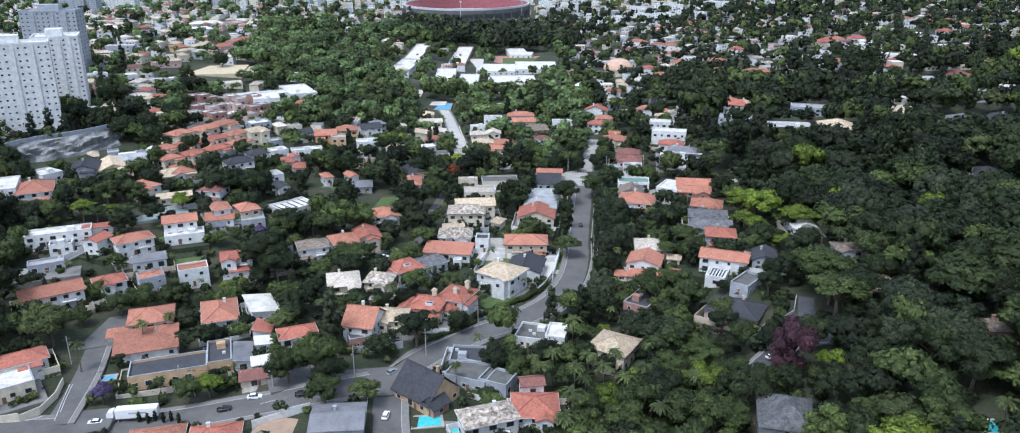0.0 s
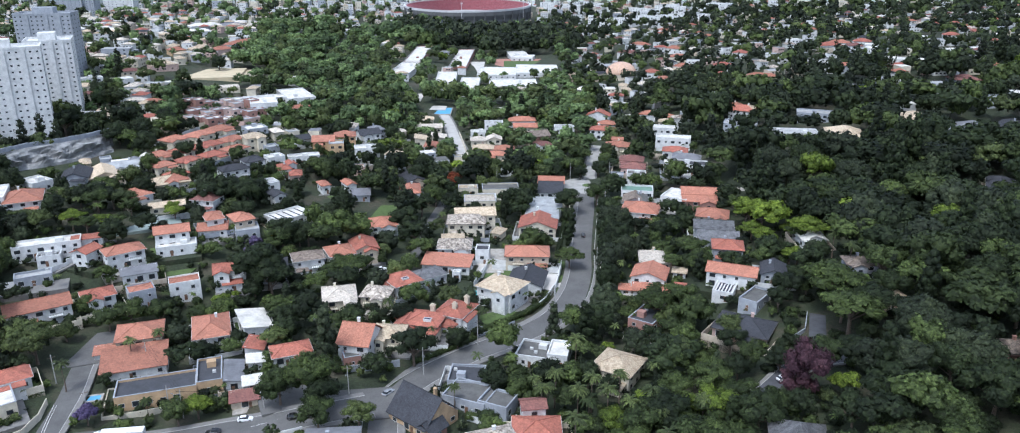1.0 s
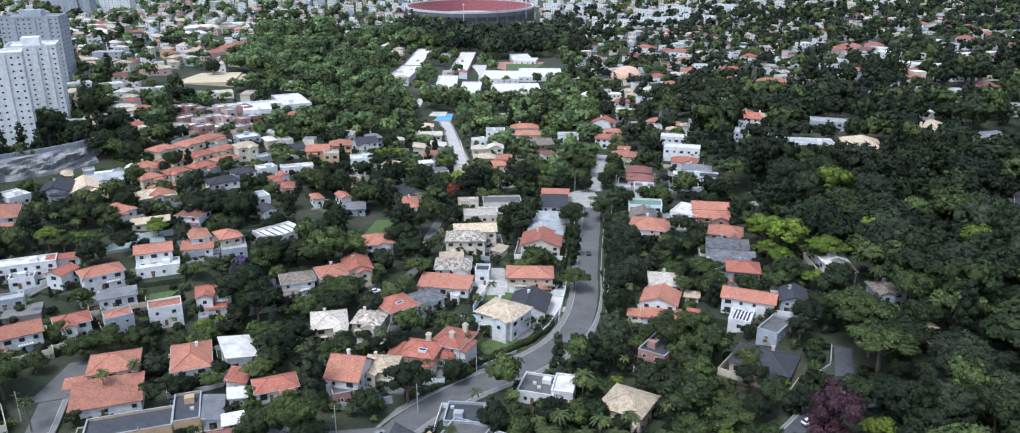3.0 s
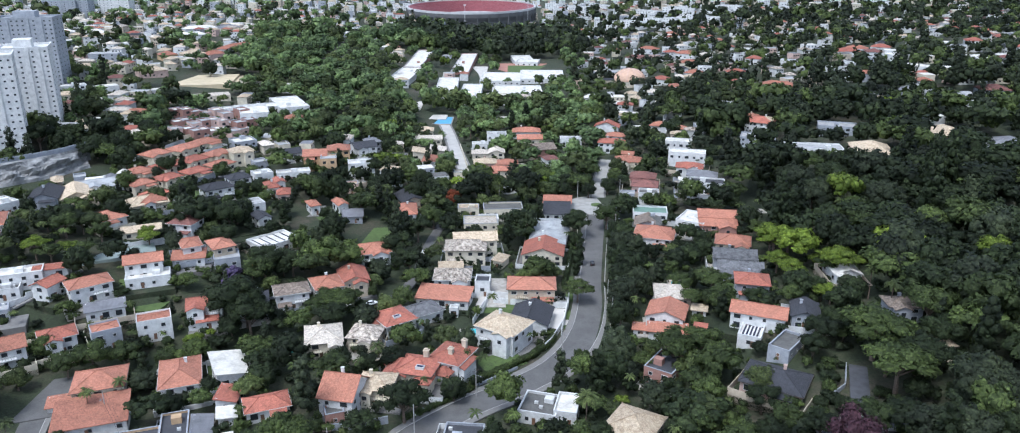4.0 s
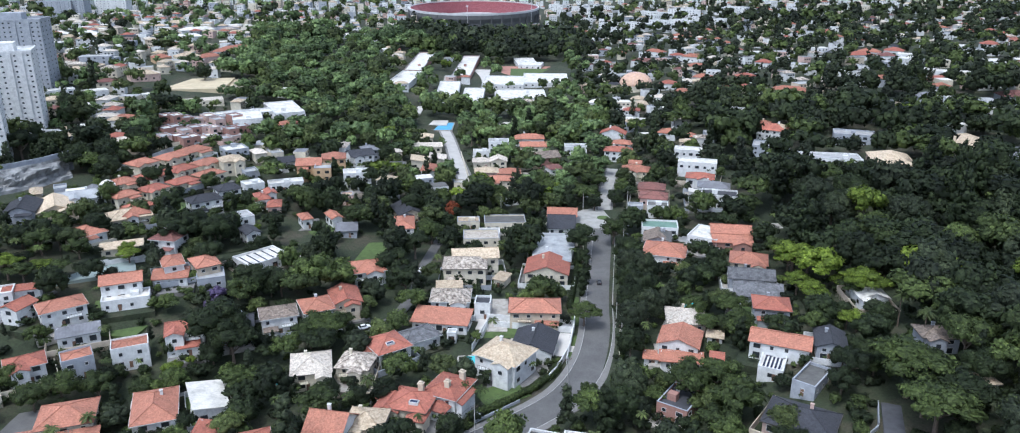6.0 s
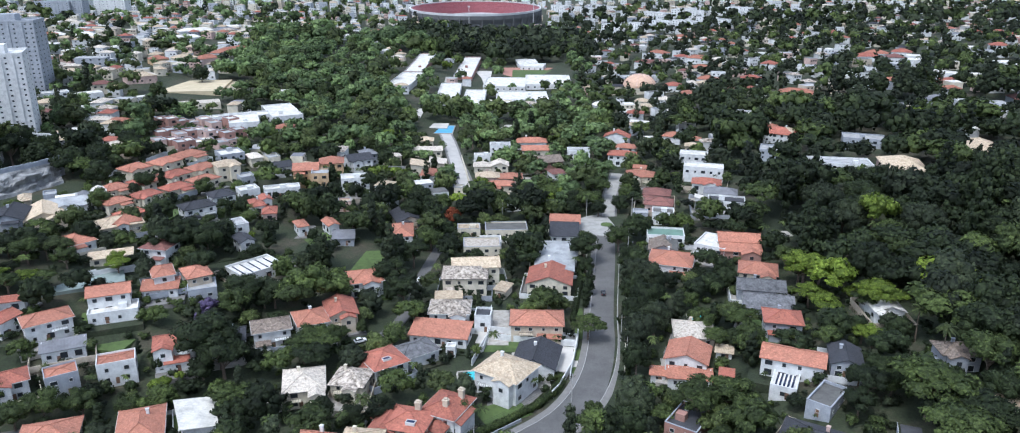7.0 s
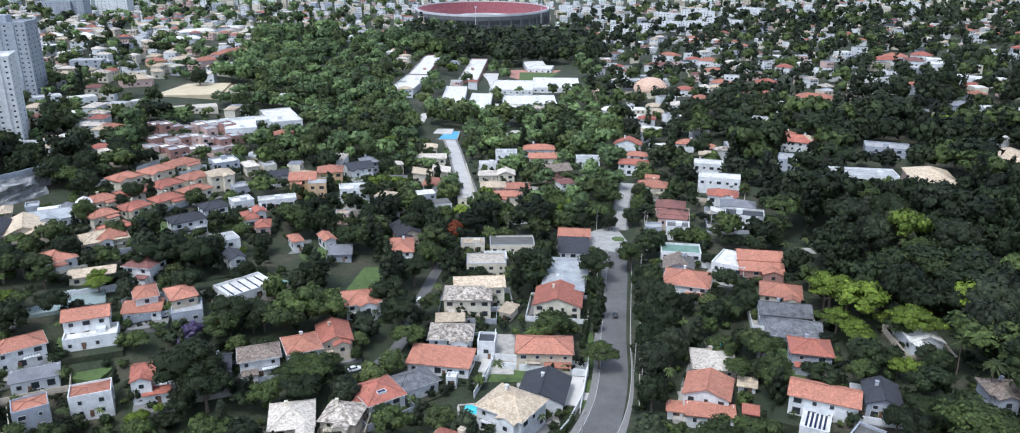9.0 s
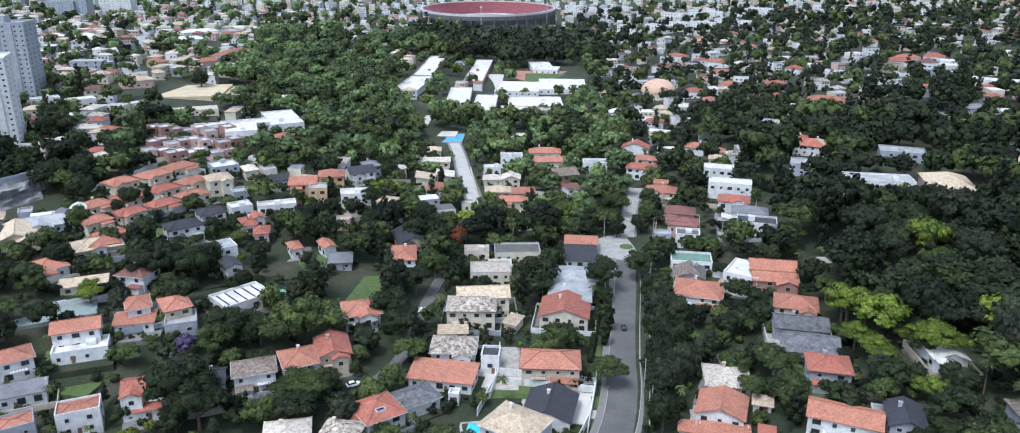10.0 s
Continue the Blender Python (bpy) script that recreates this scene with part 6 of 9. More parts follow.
# ---- sunlit hillside houses ----
house(-339.5, 907.7, 39, 34.0, 18.8, 4.81, 'hip', 'white', 'white', 2, "flr", gap=4.5)
house(-332.0, 989.2, 45, 22.6, 20.0, 4.81, 'flat', 'white', 'white', 2, "flr", gap=4.5)
house(-289.2, 703.1, 41, 13.0, 18.8, 4.81, 'hip', 'orange', 'ochre', 2, "flr", gap=4.5)
house(-274.5, 718.5, 40, 18.4, 18.8, 4.81, 'hip', 'tan', 'cream', 2, "flr", gap=4.5)
house(-258.6, 726.0, 50, 18.1, 18.8, 4.81, 'hip', 'orange', 'pink', 2, "flr", gap=4.5)
house(-256.8, 781.0, 63, 30.1, 18.8, 4.81, 'hip', 'orange', 'cream', 2, "flr", gap=4.5)
house(-270.7, 628.3, 39, 19.1, 18.8, 4.81, 'hip', 'tan', 'pink', 2, "flr", gap=4.5)
house(-321.3, 837.8, 35, 27.3, 18.8, 4.81, 'hip', 'white', 'white', 2, "flr", gap=4.5)
house(-318.8, 925.6, 43, 32.8, 18.8, 4.81, 'hip', 'grey', 'cream', 2, "flr", gap=4.5)
house(-290.1, 1003.0, 49, 16.6, 20.0, 4.81, 'flat', 'white', 'white', 2, "flr", gap=4.5)
house(-334.2, 1134.8, 47, 35.7, 18.8, 4.81, 'hip', 'orange', 'cream', 2, "flr", gap=4.5)
house(-244.4, 1008.6, 53, 36.4, 20.0, 4.81, 'flat', 'white', 'white', 2, "flr", gap=4.5)
house(-265.4, 1140.1, 53, 30.3, 18.8, 4.81, 'hip', 'tan', 'cream', 2, "flr", gap=4.5)
house(-201.1, 990.5, 54, 26.5, 20.0, 4.81, 'flat', 'white', 'white', 2, "flr", gap=4.5)
house(-182.7, 1076.2, 57, 23.8, 18.8, 4.81, 'hip', 'orange', 'cream', 2, "flr", gap=4.5)
house(-176.7, 1106.7, 57, 23.8, 20.0, 4.81, 'flat', 'white', 'white', 2, "flr", gap=4.5)
house(-326.8, 682.3, -12, 24.8, 20.0, 4.81, 'flat', 'concrete', 'grey', 2, "flr", gap=4.5)
house(-389.4, 716.7, 59, 23.7, 20.0, 4.81, 'flat', 'white', 'white', 2, "flr", gap=4.5)
house(-428.0, 807.0, 23, 14.0, 18.8, 4.81, 'hip', 'white', 'white', 2, "flr", gap=4.5)
house(-407.4, 816.4, 26, 19.5, 18.8, 4.81, 'hip', 'white', 'white', 2, "flr", gap=4.5)
house(-413.8, 941.0, 34, 14.5, 18.8, 4.81, 'hip', 'tan', 'cream', 2, "flr", gap=4.5)
house(-390.1, 979.7, 39, 22.8, 18.8, 4.81, 'hip', 'tan', 'white', 2, "flr", gap=4.5)
house(-291.0, 555.9, 40, 16.9, 7.5, 4.81, 'flat', 'white', 'white', 2, "flr", gap=4.5)
house(-274.1, 563.5, 40, 17.6, 9.2, 4.81, 'flat', 'white', 'white', 2, "flr", gap=4.5)
house(-249.9, 564.9, 38, 30, 6, 3.4, 'flat', 'white', 'white', 1, "f")
house(-320.9, 663.4, 10, 22, 10, 9, 'flat', 'concrete', 'grey', 1, "f")
house(-295.1, 563.8, 30, 16, 6, 3, 'flat', 'tan', 'white', 1, "f")
house(-179.6, 540.8, 20, 30, 9, 3.4, 'flat', 'white', 'white', 1, "f")
house(-207.3, 572.3, 25, 26, 12, 3.2, 'flat', 'bleached', 'cream', 1, "f")
# ---- school ----
house(-95.4, 837.4, -0, 16.5, 123.2, 3.4, 'flat', 'white', 'brick', 1, "flr", gap=5, label='long white flat-roofed school block')
house(-95.9, 731.9, -4, 19.1, 67.0, 3.4, 'flat', 'white', 'white', 1, "flr", gap=5, label='long white flat-roofed school block')
house(-50.8, 844.6, -1, 17.0, 131.3, 3.4, 'flat', 'white', 'brick', 1, "flr", gap=5, label='long white flat-roofed school block')
house(-56.6, 698.1, 2, 17.2, 77.2, 3.4, 'flat', 'white', 'white', 1, "flr", gap=5, label='long white flat-roofed school block')
house(-35.7, 680.5, 0, 16.6, 70.3, 3.4, 'flat', 'white', 'white', 1, "flr", gap=5, label='long white flat-roofed school block')
house(1.5, 698.8, 2, 41.0, 37.3, 3.4, 'flat', 'white', 'white', 1, "flr", gap=5, label='long white flat-roofed school block')
house(-12.4, 763.0, -3, 36.0, 47.2, 3.4, 'flat', 'white', 'white', 1, "flr", gap=5, label='long white flat-roofed school block')
house(24.5, 773.5, -1, 39.8, 52.2, 3.4, 'flat', 'white', 'white', 1, "flr", gap=5, label='long white flat-roofed school block')
house(-14.9, 670.4, -1, 18.8, 16.9, 3.4, 'flat', 'white', 'cream', 1, "flr", gap=5, label='long white flat-roofed school block')
house(7.8, 894.2, 6, 21.0, 53.8, 3.7, 'flat', 'white', 'white', 1, "flr", gap=5, label='long white flat-roofed school block')
house(-164.5, 531.0, 20, 17.0, 26.0, 6.0, 'flat', 'white', 'white', 1, "flr", gap=5, label='white flat-roofed hall on the hillside')
domed_hall(95.1, 700.6, 12.5)
house(-151.6, 564.6, 27, 18.6, 40.0, 5.18, 'flat', 'white', 'white', 1, "flr", label='broad white sheet-roofed sports shed beside trees')
house(-168.7, 550.0, 26, 26.9, 21.0, 3.7, 'flat', 'white', 'white', 1, "flr")
# ---- brick hillside cluster ----
house(-207.8, 518.7, 44, 6.0, 9.0, 4.44, 'flat', 'white', 'brick', 1, "flr", gap=3, label='raw brick hillside house with flat concrete roof')
house(-202.1, 517.0, 44, 6.1, 9.0, 5.55, 'flat', 'white', 'brick', 2, "flr", gap=3, label='raw brick hillside house with flat concrete roof')
house(-196.8, 518.5, 44, 6.1, 9.0, 4.44, 'flat', 'concrete', 'brick', 1, "flr", gap=3, label='raw brick hillside house with flat concrete roof')
house(-192.8, 522.6, 44, 6.2, 9.0, 2.96, 'flat', 'concrete', 'pink', 1, "flr", gap=3, label='raw brick hillside house with flat concrete roof')
house(-187.0, 527.8, 44, 6.4, 9.0, 4.44, 'flat', 'white', 'pink', 1, "flr", gap=3, label='raw brick hillside house with flat concrete roof')
house(-179.3, 521.9, 44, 6.3, 9.0, 4.44, 'flat', 'concrete', 'pink', 1, "flr", gap=3, label='raw brick hillside house with flat concrete roof')
house(-180.1, 536.1, 44, 6.6, 9.0, 2.96, 'flat', 'concrete', 'brick', 1, "flr", gap=3, label='raw brick hillside house with flat concrete roof')
house(-172.3, 531.2, 45, 6.6, 9.0, 5.55, 'flat', 'white', 'brick', 2, "flr", gap=3, label='raw brick hillside house with flat concrete roof')
house(-166.0, 533.8, 45, 6.7, 9.0, 4.44, 'flat', 'concrete', 'brick', 1, "flr", gap=3, label='raw brick hillside house with flat concrete roof')
house(-197.2, 491.8, 42, 5.7, 9.0, 4.44, 'flat', 'white', 'brick', 1, "flr", gap=3, label='raw brick hillside house with flat concrete roof')
house(-196.7, 502.8, 43, 5.9, 9.0, 2.96, 'flat', 'concrete', 'brick', 1, "flr", gap=3, label='raw brick hillside house with flat concrete roof')
house(-185.2, 487.8, 42, 5.7, 9.0, 5.55, 'flat', 'concrete', 'pink', 2, "flr", gap=3, label='raw brick hillside house with flat concrete roof')
house(-182.9, 496.3, 43, 5.9, 9.0, 5.55, 'flat', 'concrete', 'brick', 2, "flr", gap=3, label='raw brick hillside house with flat concrete roof')
house(-179.0, 499.9, 43, 6.0, 9.0, 5.55, 'flat', 'white', 'pink', 2, "flr", gap=3, label='raw brick hillside house with flat concrete roof')
house(-174.3, 499.5, 43, 6.0, 9.0, 5.55, 'flat', 'white', 'pink', 2, "flr", gap=3, label='raw brick hillside house with flat concrete roof')
house(-170.6, 507.8, 43, 6.1, 9.0, 2.96, 'flat', 'concrete', 'pink', 1, "flr", gap=3, label='raw brick hillside house with flat concrete roof')
house(-164.0, 500.8, 43, 6.1, 9.0, 5.55, 'flat', 'concrete', 'brick', 2, "flr", gap=3, label='raw brick hillside house with flat concrete roof')
house(-162.2, 513.8, 43, 6.3, 9.0, 4.44, 'flat', 'concrete', 'brick', 1, "flr", gap=3, label='raw brick hillside house with flat concrete roof')
house(-191.7, 476.2, 41, 5.5, 9.0, 4.44, 'flat', 'concrete', 'pink', 1, "flr", gap=3, label='raw brick hillside house with flat concrete roof')
house(-185.9, 479.5, 42, 5.6, 9.0, 4.44, 'flat', 'white', 'brick', 1, "flr", gap=3, label='raw brick hillside house with flat concrete roof')
house(-179.2, 473.6, 42, 5.5, 9.0, 5.55, 'flat', 'concrete', 'brick', 2, "flr", gap=3, label='raw brick hillside house with flat concrete roof')
house(-178.4, 481.2, 42, 5.7, 9.0, 4.44, 'flat', 'white', 'brick', 1, "flr", gap=3, label='raw brick hillside house with flat concrete roof')
house(-174.8, 485.0, 41, 5.7, 9.0, 2.96, 'flat', 'white', 'pink', 1, "flr", gap=3, label='raw brick hillside house with flat concrete roof')
house(-172.7, 492.0, 42, 5.9, 9.0, 2.96, 'flat', 'white', 'pink', 1, "flr", gap=3, label='raw brick hillside house with flat concrete roof')
house(-162.0, 484.9, 42, 5.8, 9.0, 4.44, 'flat', 'concrete', 'pink', 1, "flr", gap=3, label='raw brick hillside house with flat concrete roof')
house(-160.8, 497.0, 42, 6.0, 9.0, 2.96, 'flat', 'concrete', 'pink', 1, "flr", gap=3, label='raw brick hillside house with flat concrete roof')
# ---- towers ----
tower(-261.3, 416.3, 20.5, 28, 40, 18, 52.6, 'white', 16, 13)
tower(-264.4, 470.0, 28.0, 24, 24, 22, 43.0, 'white', 16, 8)
tower(-323.0, 575.0, 30.0, 12, 36, 20, 47.0, 'grey', 17, 11)
tower(-568.2, 1058.6, 34.4, 5, 40, 18, 19.6, 'grey', 8, 8)
tower(-546.5, 1155.3, 30.9, 5, 40, 22, 44.1, 'white', 14, 8)
tower(-606.0, 1187.7, 31.2, 5, 30, 22, 33.7, 'white', 12, 8)
tower(-549.8, 1066.4, 34.0, 5, 28, 20, 38.1, 'grey', 14, 8)
# ---- white apartment rows ----
house(132.8, 1200.1, -54, 43.7, 16.0, 11, 'flat', 'concrete', 'white', 4, "flr", gap=4, label='white four-storey apartment block')
house(164.5, 1178.4, -54, 41.4, 16.0, 11, 'flat', 'concrete', 'white', 4, "flr", gap=4, label='white four-storey apartment block')
house(197.0, 1180.4, -53, 34.6, 16.0, 11, 'flat', 'concrete', 'white', 4, "flr", gap=4, label='white four-storey apartment block')
house(220.4, 1149.5, -53, 38.7, 16.0, 11, 'flat', 'concrete', 'white', 4, "flr", gap=4, label='white four-storey apartment block')
house(206.8, 1328.0, -47, 48.4, 16.0, 11, 'flat', 'concrete', 'white', 4, "flr", gap=4, label='white four-storey apartment block')
house(255.5, 1324.2, -43, 48.6, 16.0, 11, 'flat', 'concrete', 'white', 4, "flr", gap=4, label='white four-storey apartment block')
house(299.8, 1332.8, -39, 45.5, 16.0, 11, 'flat', 'concrete', 'white', 4, "flr", gap=4, label='white four-storey apartment block')
house(332.2, 1308.7, -34, 34.6, 16.0, 11, 'flat', 'concrete', 'white', 4, "flr", gap=4, label='white four-storey apartment block')
house(254.5, 1181.8, -49, 26.7, 16.0, 11, 'flat', 'concrete', 'white', 4, "flr", gap=4, label='white four-storey apartment block')
house(263.9, 1120.1, -50, 22.9, 16.0, 11, 'flat', 'concrete', 'white', 4, "flr", gap=4, label='white four-storey apartment block')
house(116.9, 1541.8, -54, 53.1, 16.0, 11, 'flat', 'concrete', 'white', 4, "flr", gap=4, label='white four-storey apartment block')
house(154.2, 1518.3, -54, 49.9, 16.0, 11, 'flat', 'concrete', 'white', 4, "flr", gap=4, label='white four-storey apartment block')
house(77.5, 1656.4, -53, 42.9, 16.0, 11, 'flat', 'concrete', 'white', 4, "flr", gap=4, label='white four-storey apartment block')
# ---- pools, courts, lawns, yards ----
pool(-6.9, 309.4, 20, 4, 9)
pool(-13.1, 279.7, 10, 9, 5)
pool(62.2, 312.3, 0, 7, 4)
pool(47.3, 283.5, 0, 4, 6)
pool(-88.1, 347.7, -20, 4, 6)
pool(-22.7, 184.2, 10, 8, 5)
pool(113.3, 159.5, 0, 8, 5)
pool(-14.1, 182.6, 0, 3, 6)
pool(-53.1, 584.0, 0, 18, 22, M_SPORT)
patch('playing_field', 16.0, 841.1, 0, 66, 74, M_TRACK, 'worn red running track round a pitch')
patch('pitch', 15.3, 835.6, 0, 46, 50, M_LAWN, 'green mown sports pitch', 0.35)
patch('sand_yard', -244.0, 625.0, 10, 70, 46, M_SAND, 'bare sandy yard among trees')
patch('sand_yard', -226.4, 638.9, 0, 40, 30, M_SAND, 'bare sandy yard among trees')
patch('lawn', -88.2, 372.4, 5, 20, 22, M_LAWN, 'open green garden lawn')
patch('lawn', -62.6, 357.6, 5, 20, 26, M_LAWN, 'open green garden lawn')
patch('lawn', -152.3, 385.7, -15, 16, 12, M_LAWN, 'small green garden lawn')
patch('lawn', -4.4, 299.3, 0, 16, 9, M_LAWN, 'trimmed front lawn beside a wall')
patch('lawn', -3.8, 260.2, 30, 14, 10, M_LAWN, 'trimmed front lawn beside the road')
patch('lawn', -126.9, 287.4, -8, 12, 9, M_LAWN, 'green garden terrace')
patch('tennis_court', -151.9, 316.2, 28, 30, 15, M_COURT, 'grey-green walled tennis court')
patch('forecourt', 45.9, 360.6, 0, 6, 14, M_STONE, 'paved forecourt')
patch('forecourt', -58.8, 178.3, -10, 18, 12, M_EARTH, 'bare earth building plot')
patch('forecourt', -7.8, 312.1, 0, 10, 26, M_STONE, 'paved garden court')
patch('forecourt', 112.2, 379.4, 0, 6, 6, M_STONE, 'paved court')
patch('forecourt', -65.3, 772.6, 0, 14, 30, M_STONE, 'pale paved school yard')
patch('forecourt', 30.2, 399.4, 0, 8, 16, M_STONE, 'paved corner')
# ---- boundary walls ----
wall_line([(-7.4, 302.8), (7.0, 300.5), (19.8, 298.2)], 2.4, 'white')
wall_line([(-9.3, 324.4), (-10.0, 302.7), (-14.0, 285.4)], 2.4, 'white')
wall_line([(20.5, 306.8), (18.4, 292.8), (16.1, 277.8)], 2.2, 'white')
wall_line([(-140.5, 182.9), (-133.3, 185.4), (-130.0, 189.4), (-129.8, 197.7), (-131.8, 205.1)], 2.2, 'cream')
wall_line([(-68.6, 180.8), (-62.3, 184.7), (-54.7, 188.3)], 2.6, 'white')
wall_line([(1.4, 256.2), (-9.9, 246.2), (-20.3, 235.9), (-30.0, 226.7)], 0.9, 'grey')
wall_line([(-48.4, 219.4), (-41.6, 220.9), (-33.9, 224.1)], 2.2, 'grey')
wall_line([(-152.5, 317.5), (-136.9, 329.1), (-126.1, 340.8)], 2.5, 'white')
wall_line([(-185.5, 264.9), (-174.6, 270.8), (-161.7, 289.9)], 2.5, 'white')
wall_line([(32.7, 279.5), (37.3, 313.3), (42.6, 353.3)], 2.0, 'cream')
wall_line([(-73.7, 422.7), (-57.6, 429.5)], 2.0, 'white')
wall_line([(-41.8, 474.0), (-35.3, 434.1)], 2.4, 'white')
wall_line([(-21.6, 436.9), (-27.4, 477.8), (-33.9, 519.3)], 2.4, 'cream')
wall_line([(-237.8, 377.9), (-228.3, 395.8), (-224.2, 428.7), (-218.0, 438.5)], 3.0, 'grey')
wall_line([(58.4, 378.9), (75.9, 369.5)], 2.2, 'white')
wall_line([(76.0, 214.6), (82.5, 219.5), (89.2, 225.5), (93.3, 235.6)], 1.6, 'grey')
wall_line([(-194.1, 418.1), (-183.6, 463.7), (-174.0, 478.9)], 2.2, 'white')
wall_line([(-91.2, 486.0), (-69.2, 504.4)], 2.2, 'white')
yard(-134.1, 302.8, 23, 16.6, 13.6, M_LAWN, 0, 'cream')
yard(-130.9, 298.0, 22, 18.1, 14.4, M_SOIL, 0, 'beige')
yard(-123.0, 317.9, 30, 13.3, 15.8, M_SOIL, 2.0, 'grey')
yard(-121.8, 312.9, 15, 16.2, 15.1, M_PAVE, 0, 'beige')
yard(-103.7, 279.6, 22, 12.3, 10.9, M_PAVE, 0, 'cream')
yard(-131.5, 266.0, 34, 14.9, 12.4, M_LAWN, 0, 'beige')
yard(-137.5, 278.9, 27, 18.2, 10.0, M_SOIL, 2.0, 'beige')
yard(-78.4, 292.7, 21, 18.1, 12.8, M_STONE, 2.0, 'grey')
yard(-67.4, 299.1, 26, 13.0, 19.6, M_STONE, 0, 'beige')
yard(-59.4, 307.3, 20, 14.2, 18.9, M_PAVE, 0, 'grey')
yard(-40.0, 276.6, 40, 15.3, 15.5, M_SOIL, 2.2, 'grey')
yard(-32.5, 286.5, 38, 18.0, 13.8, M_SOIL, 0, 'grey')
yard(-25.0, 300.0, -9, 21.9, 14.6, M_SOIL, 0, 'cream')
yard(-23.1, 313.6, -0, 17.7, 15.4, M_SOIL, 2.0, 'white')
yard(-19.7, 340.1, 1, 20.5, 17.5, M_SOIL, 2.0, 'grey')
yard(-16.3, 347.9, 7, 23.8, 15.5, M_LAWN, 2.2, 'white')
yard(6.6, 306.1, -1, 20.1, 19.0, M_STONE, 0, 'beige')
yard(12.3, 343.2, -6, 21.5, 19.5, M_PAVE, 2.0, 'white')
yard(16.7, 370.0, -3, 23.3, 24.7, M_LAWN, 2.0, 'cream')
yard(19.9, 388.7, -4, 14.7, 24.9, M_LAWN, 2.0, 'cream')
yard(-5.5, 401.2, 8, 21.8, 21.8, M_STONE, 0, 'cream')
yard(-49.8, 383.4, 8, 13.3, 21.5, M_LAWN, 2.2, 'grey')
yard(-56.0, 332.9, 19, 17.2, 15.5, M_LAWN, 0, 'grey')
yard(-97.0, 335.5, 46, 22.3, 20.6, M_SOIL, 2.2, 'beige')
yard(-132.9, 339.4, -10, 14.2, 14.0, M_STONE, 0, 'grey')
yard(-138.0, 379.4, 46, 21.1, 21.2, M_STONE, 0, 'white')
yard(-114.2, 400.6, 11, 18.5, 18.4, M_SOIL, 0, 'white')
yard(-112.3, 357.1, 37, 17.8, 20.5, M_SOIL, 0, 'cream')
yard(-105.2, 454.8, 6, 20.9, 27.3, M_PAVE, 0, 'beige')
yard(-83.9, 432.5, 33, 19.8, 23.8, M_STONE, 2.0, 'beige')
yard(-91.6, 475.9, 39, 24.4, 28.9, M_SOIL, 0, 'white')
yard(-91.9, 382.9, 18, 11.9, 14.3, M_PAVE)
yard(56.0, 294.5, -20, 15.1, 17.8, M_PAVE, 0, 'beige')
yard(51.5, 278.9, -18, 16.4, 19.3, M_STONE, 0, 'beige')
yard(77.6, 264.8, -22, 23.3, 17.0, M_SOIL, 0, 'cream')
yard(91.3, 263.1, -16, 14.2, 16.0, M_SOIL, 2.0, 'white')
yard(83.0, 309.3, -17, 18.8, 25.7, M_STONE, 0, 'cream')
yard(84.8, 323.6, -9, 20.4, 15.8, M_STONE, 2.2, 'white')
yard(82.8, 291.2, -12, 16.9, 17.2, M_LAWN, 0, 'beige')
yard(88.0, 336.1, -16, 16.0, 15.6, M_SOIL, 0, 'white')
yard(88.6, 366.9, -11, 21.2, 16.9, M_LAWN, 0, 'cream')
yard(78.8, 364.7, -30, 18.5, 24.0, M_STONE, 0, 'white')
yard(116.2, 297.6, -2, 13.6, 19.1, M_LAWN, 2.2, 'beige')
yard(64.7, 427.1, -10, 18.9, 27.2, M_SOIL, 2.2, 'beige')
yard(94.7, 454.9, -17, 22.2, 29.9, M_SOIL, 2.2, 'beige')
yard(89.0, 418.5, -9, 18.5, 29.5, M_STONE, 2.0, 'grey')
yard(63.3, 464.4, -15, 19.9, 19.7, M_PAVE, 0, 'beige')
yard(10.4, 478.7, 25, 16.7, 28.9, M_STONE, 2.0, 'cream')
yard(-99.3, 247.7, 21, 16.4, 25.3, M_SOIL, 2.0, 'white')
yard(-87.8, 254.1, 24, 12.7, 20, M_LAWN, 2.0, 'white')
yard(-103.9, 212.2, 19, 27.7, 16.0, M_SOIL, 2.0, 'cream')
yard(-90.9, 220.5, 19, 10.7, 20, M_LAWN, 2.0, 'grey')
yard(-83.6, 220.7, 17, 9, 18, M_STONE, 2.2, 'beige')
yard(-144.6, 261.8, 35, 16.6, 15.8, M_SOIL, 2.2, 'cream')
yard(-159.0, 250.0, 35, 24.0, 19.0, M_SOIL, 2.0, 'cream')
yard(-146.8, 208.2, 37, 20.8, 12.7, M_LAWN, 2.2, 'cream')
yard(-142.9, 197.1, 38, 16.8, 20.3, M_PAVE, 0, 'beige')
yard(-175.8, 271.2, 24, 30.1, 19.1, M_PAVE, 0, 'grey')
yard(-159.7, 286.0, 75, 12.6, 14.8, M_SOIL, 0, 'cream')
yard(-146.5, 287.2, 39, 17.6, 16.5, M_STONE, 0, 'beige')
yard(-3.5, 270.8, -32, 19.0, 19.2, M_PAVE, 0, 'cream')
yard(-30.1, 245.5, -4, 21.7, 21.0, M_PAVE, 2.0, 'white')
yard(-39.0, 236.2, -5, 16.4, 14.1, M_PAVE, 0, 'grey')
yard(-47.2, 230.7, -11, 12.0, 15.0, M_PAVE)
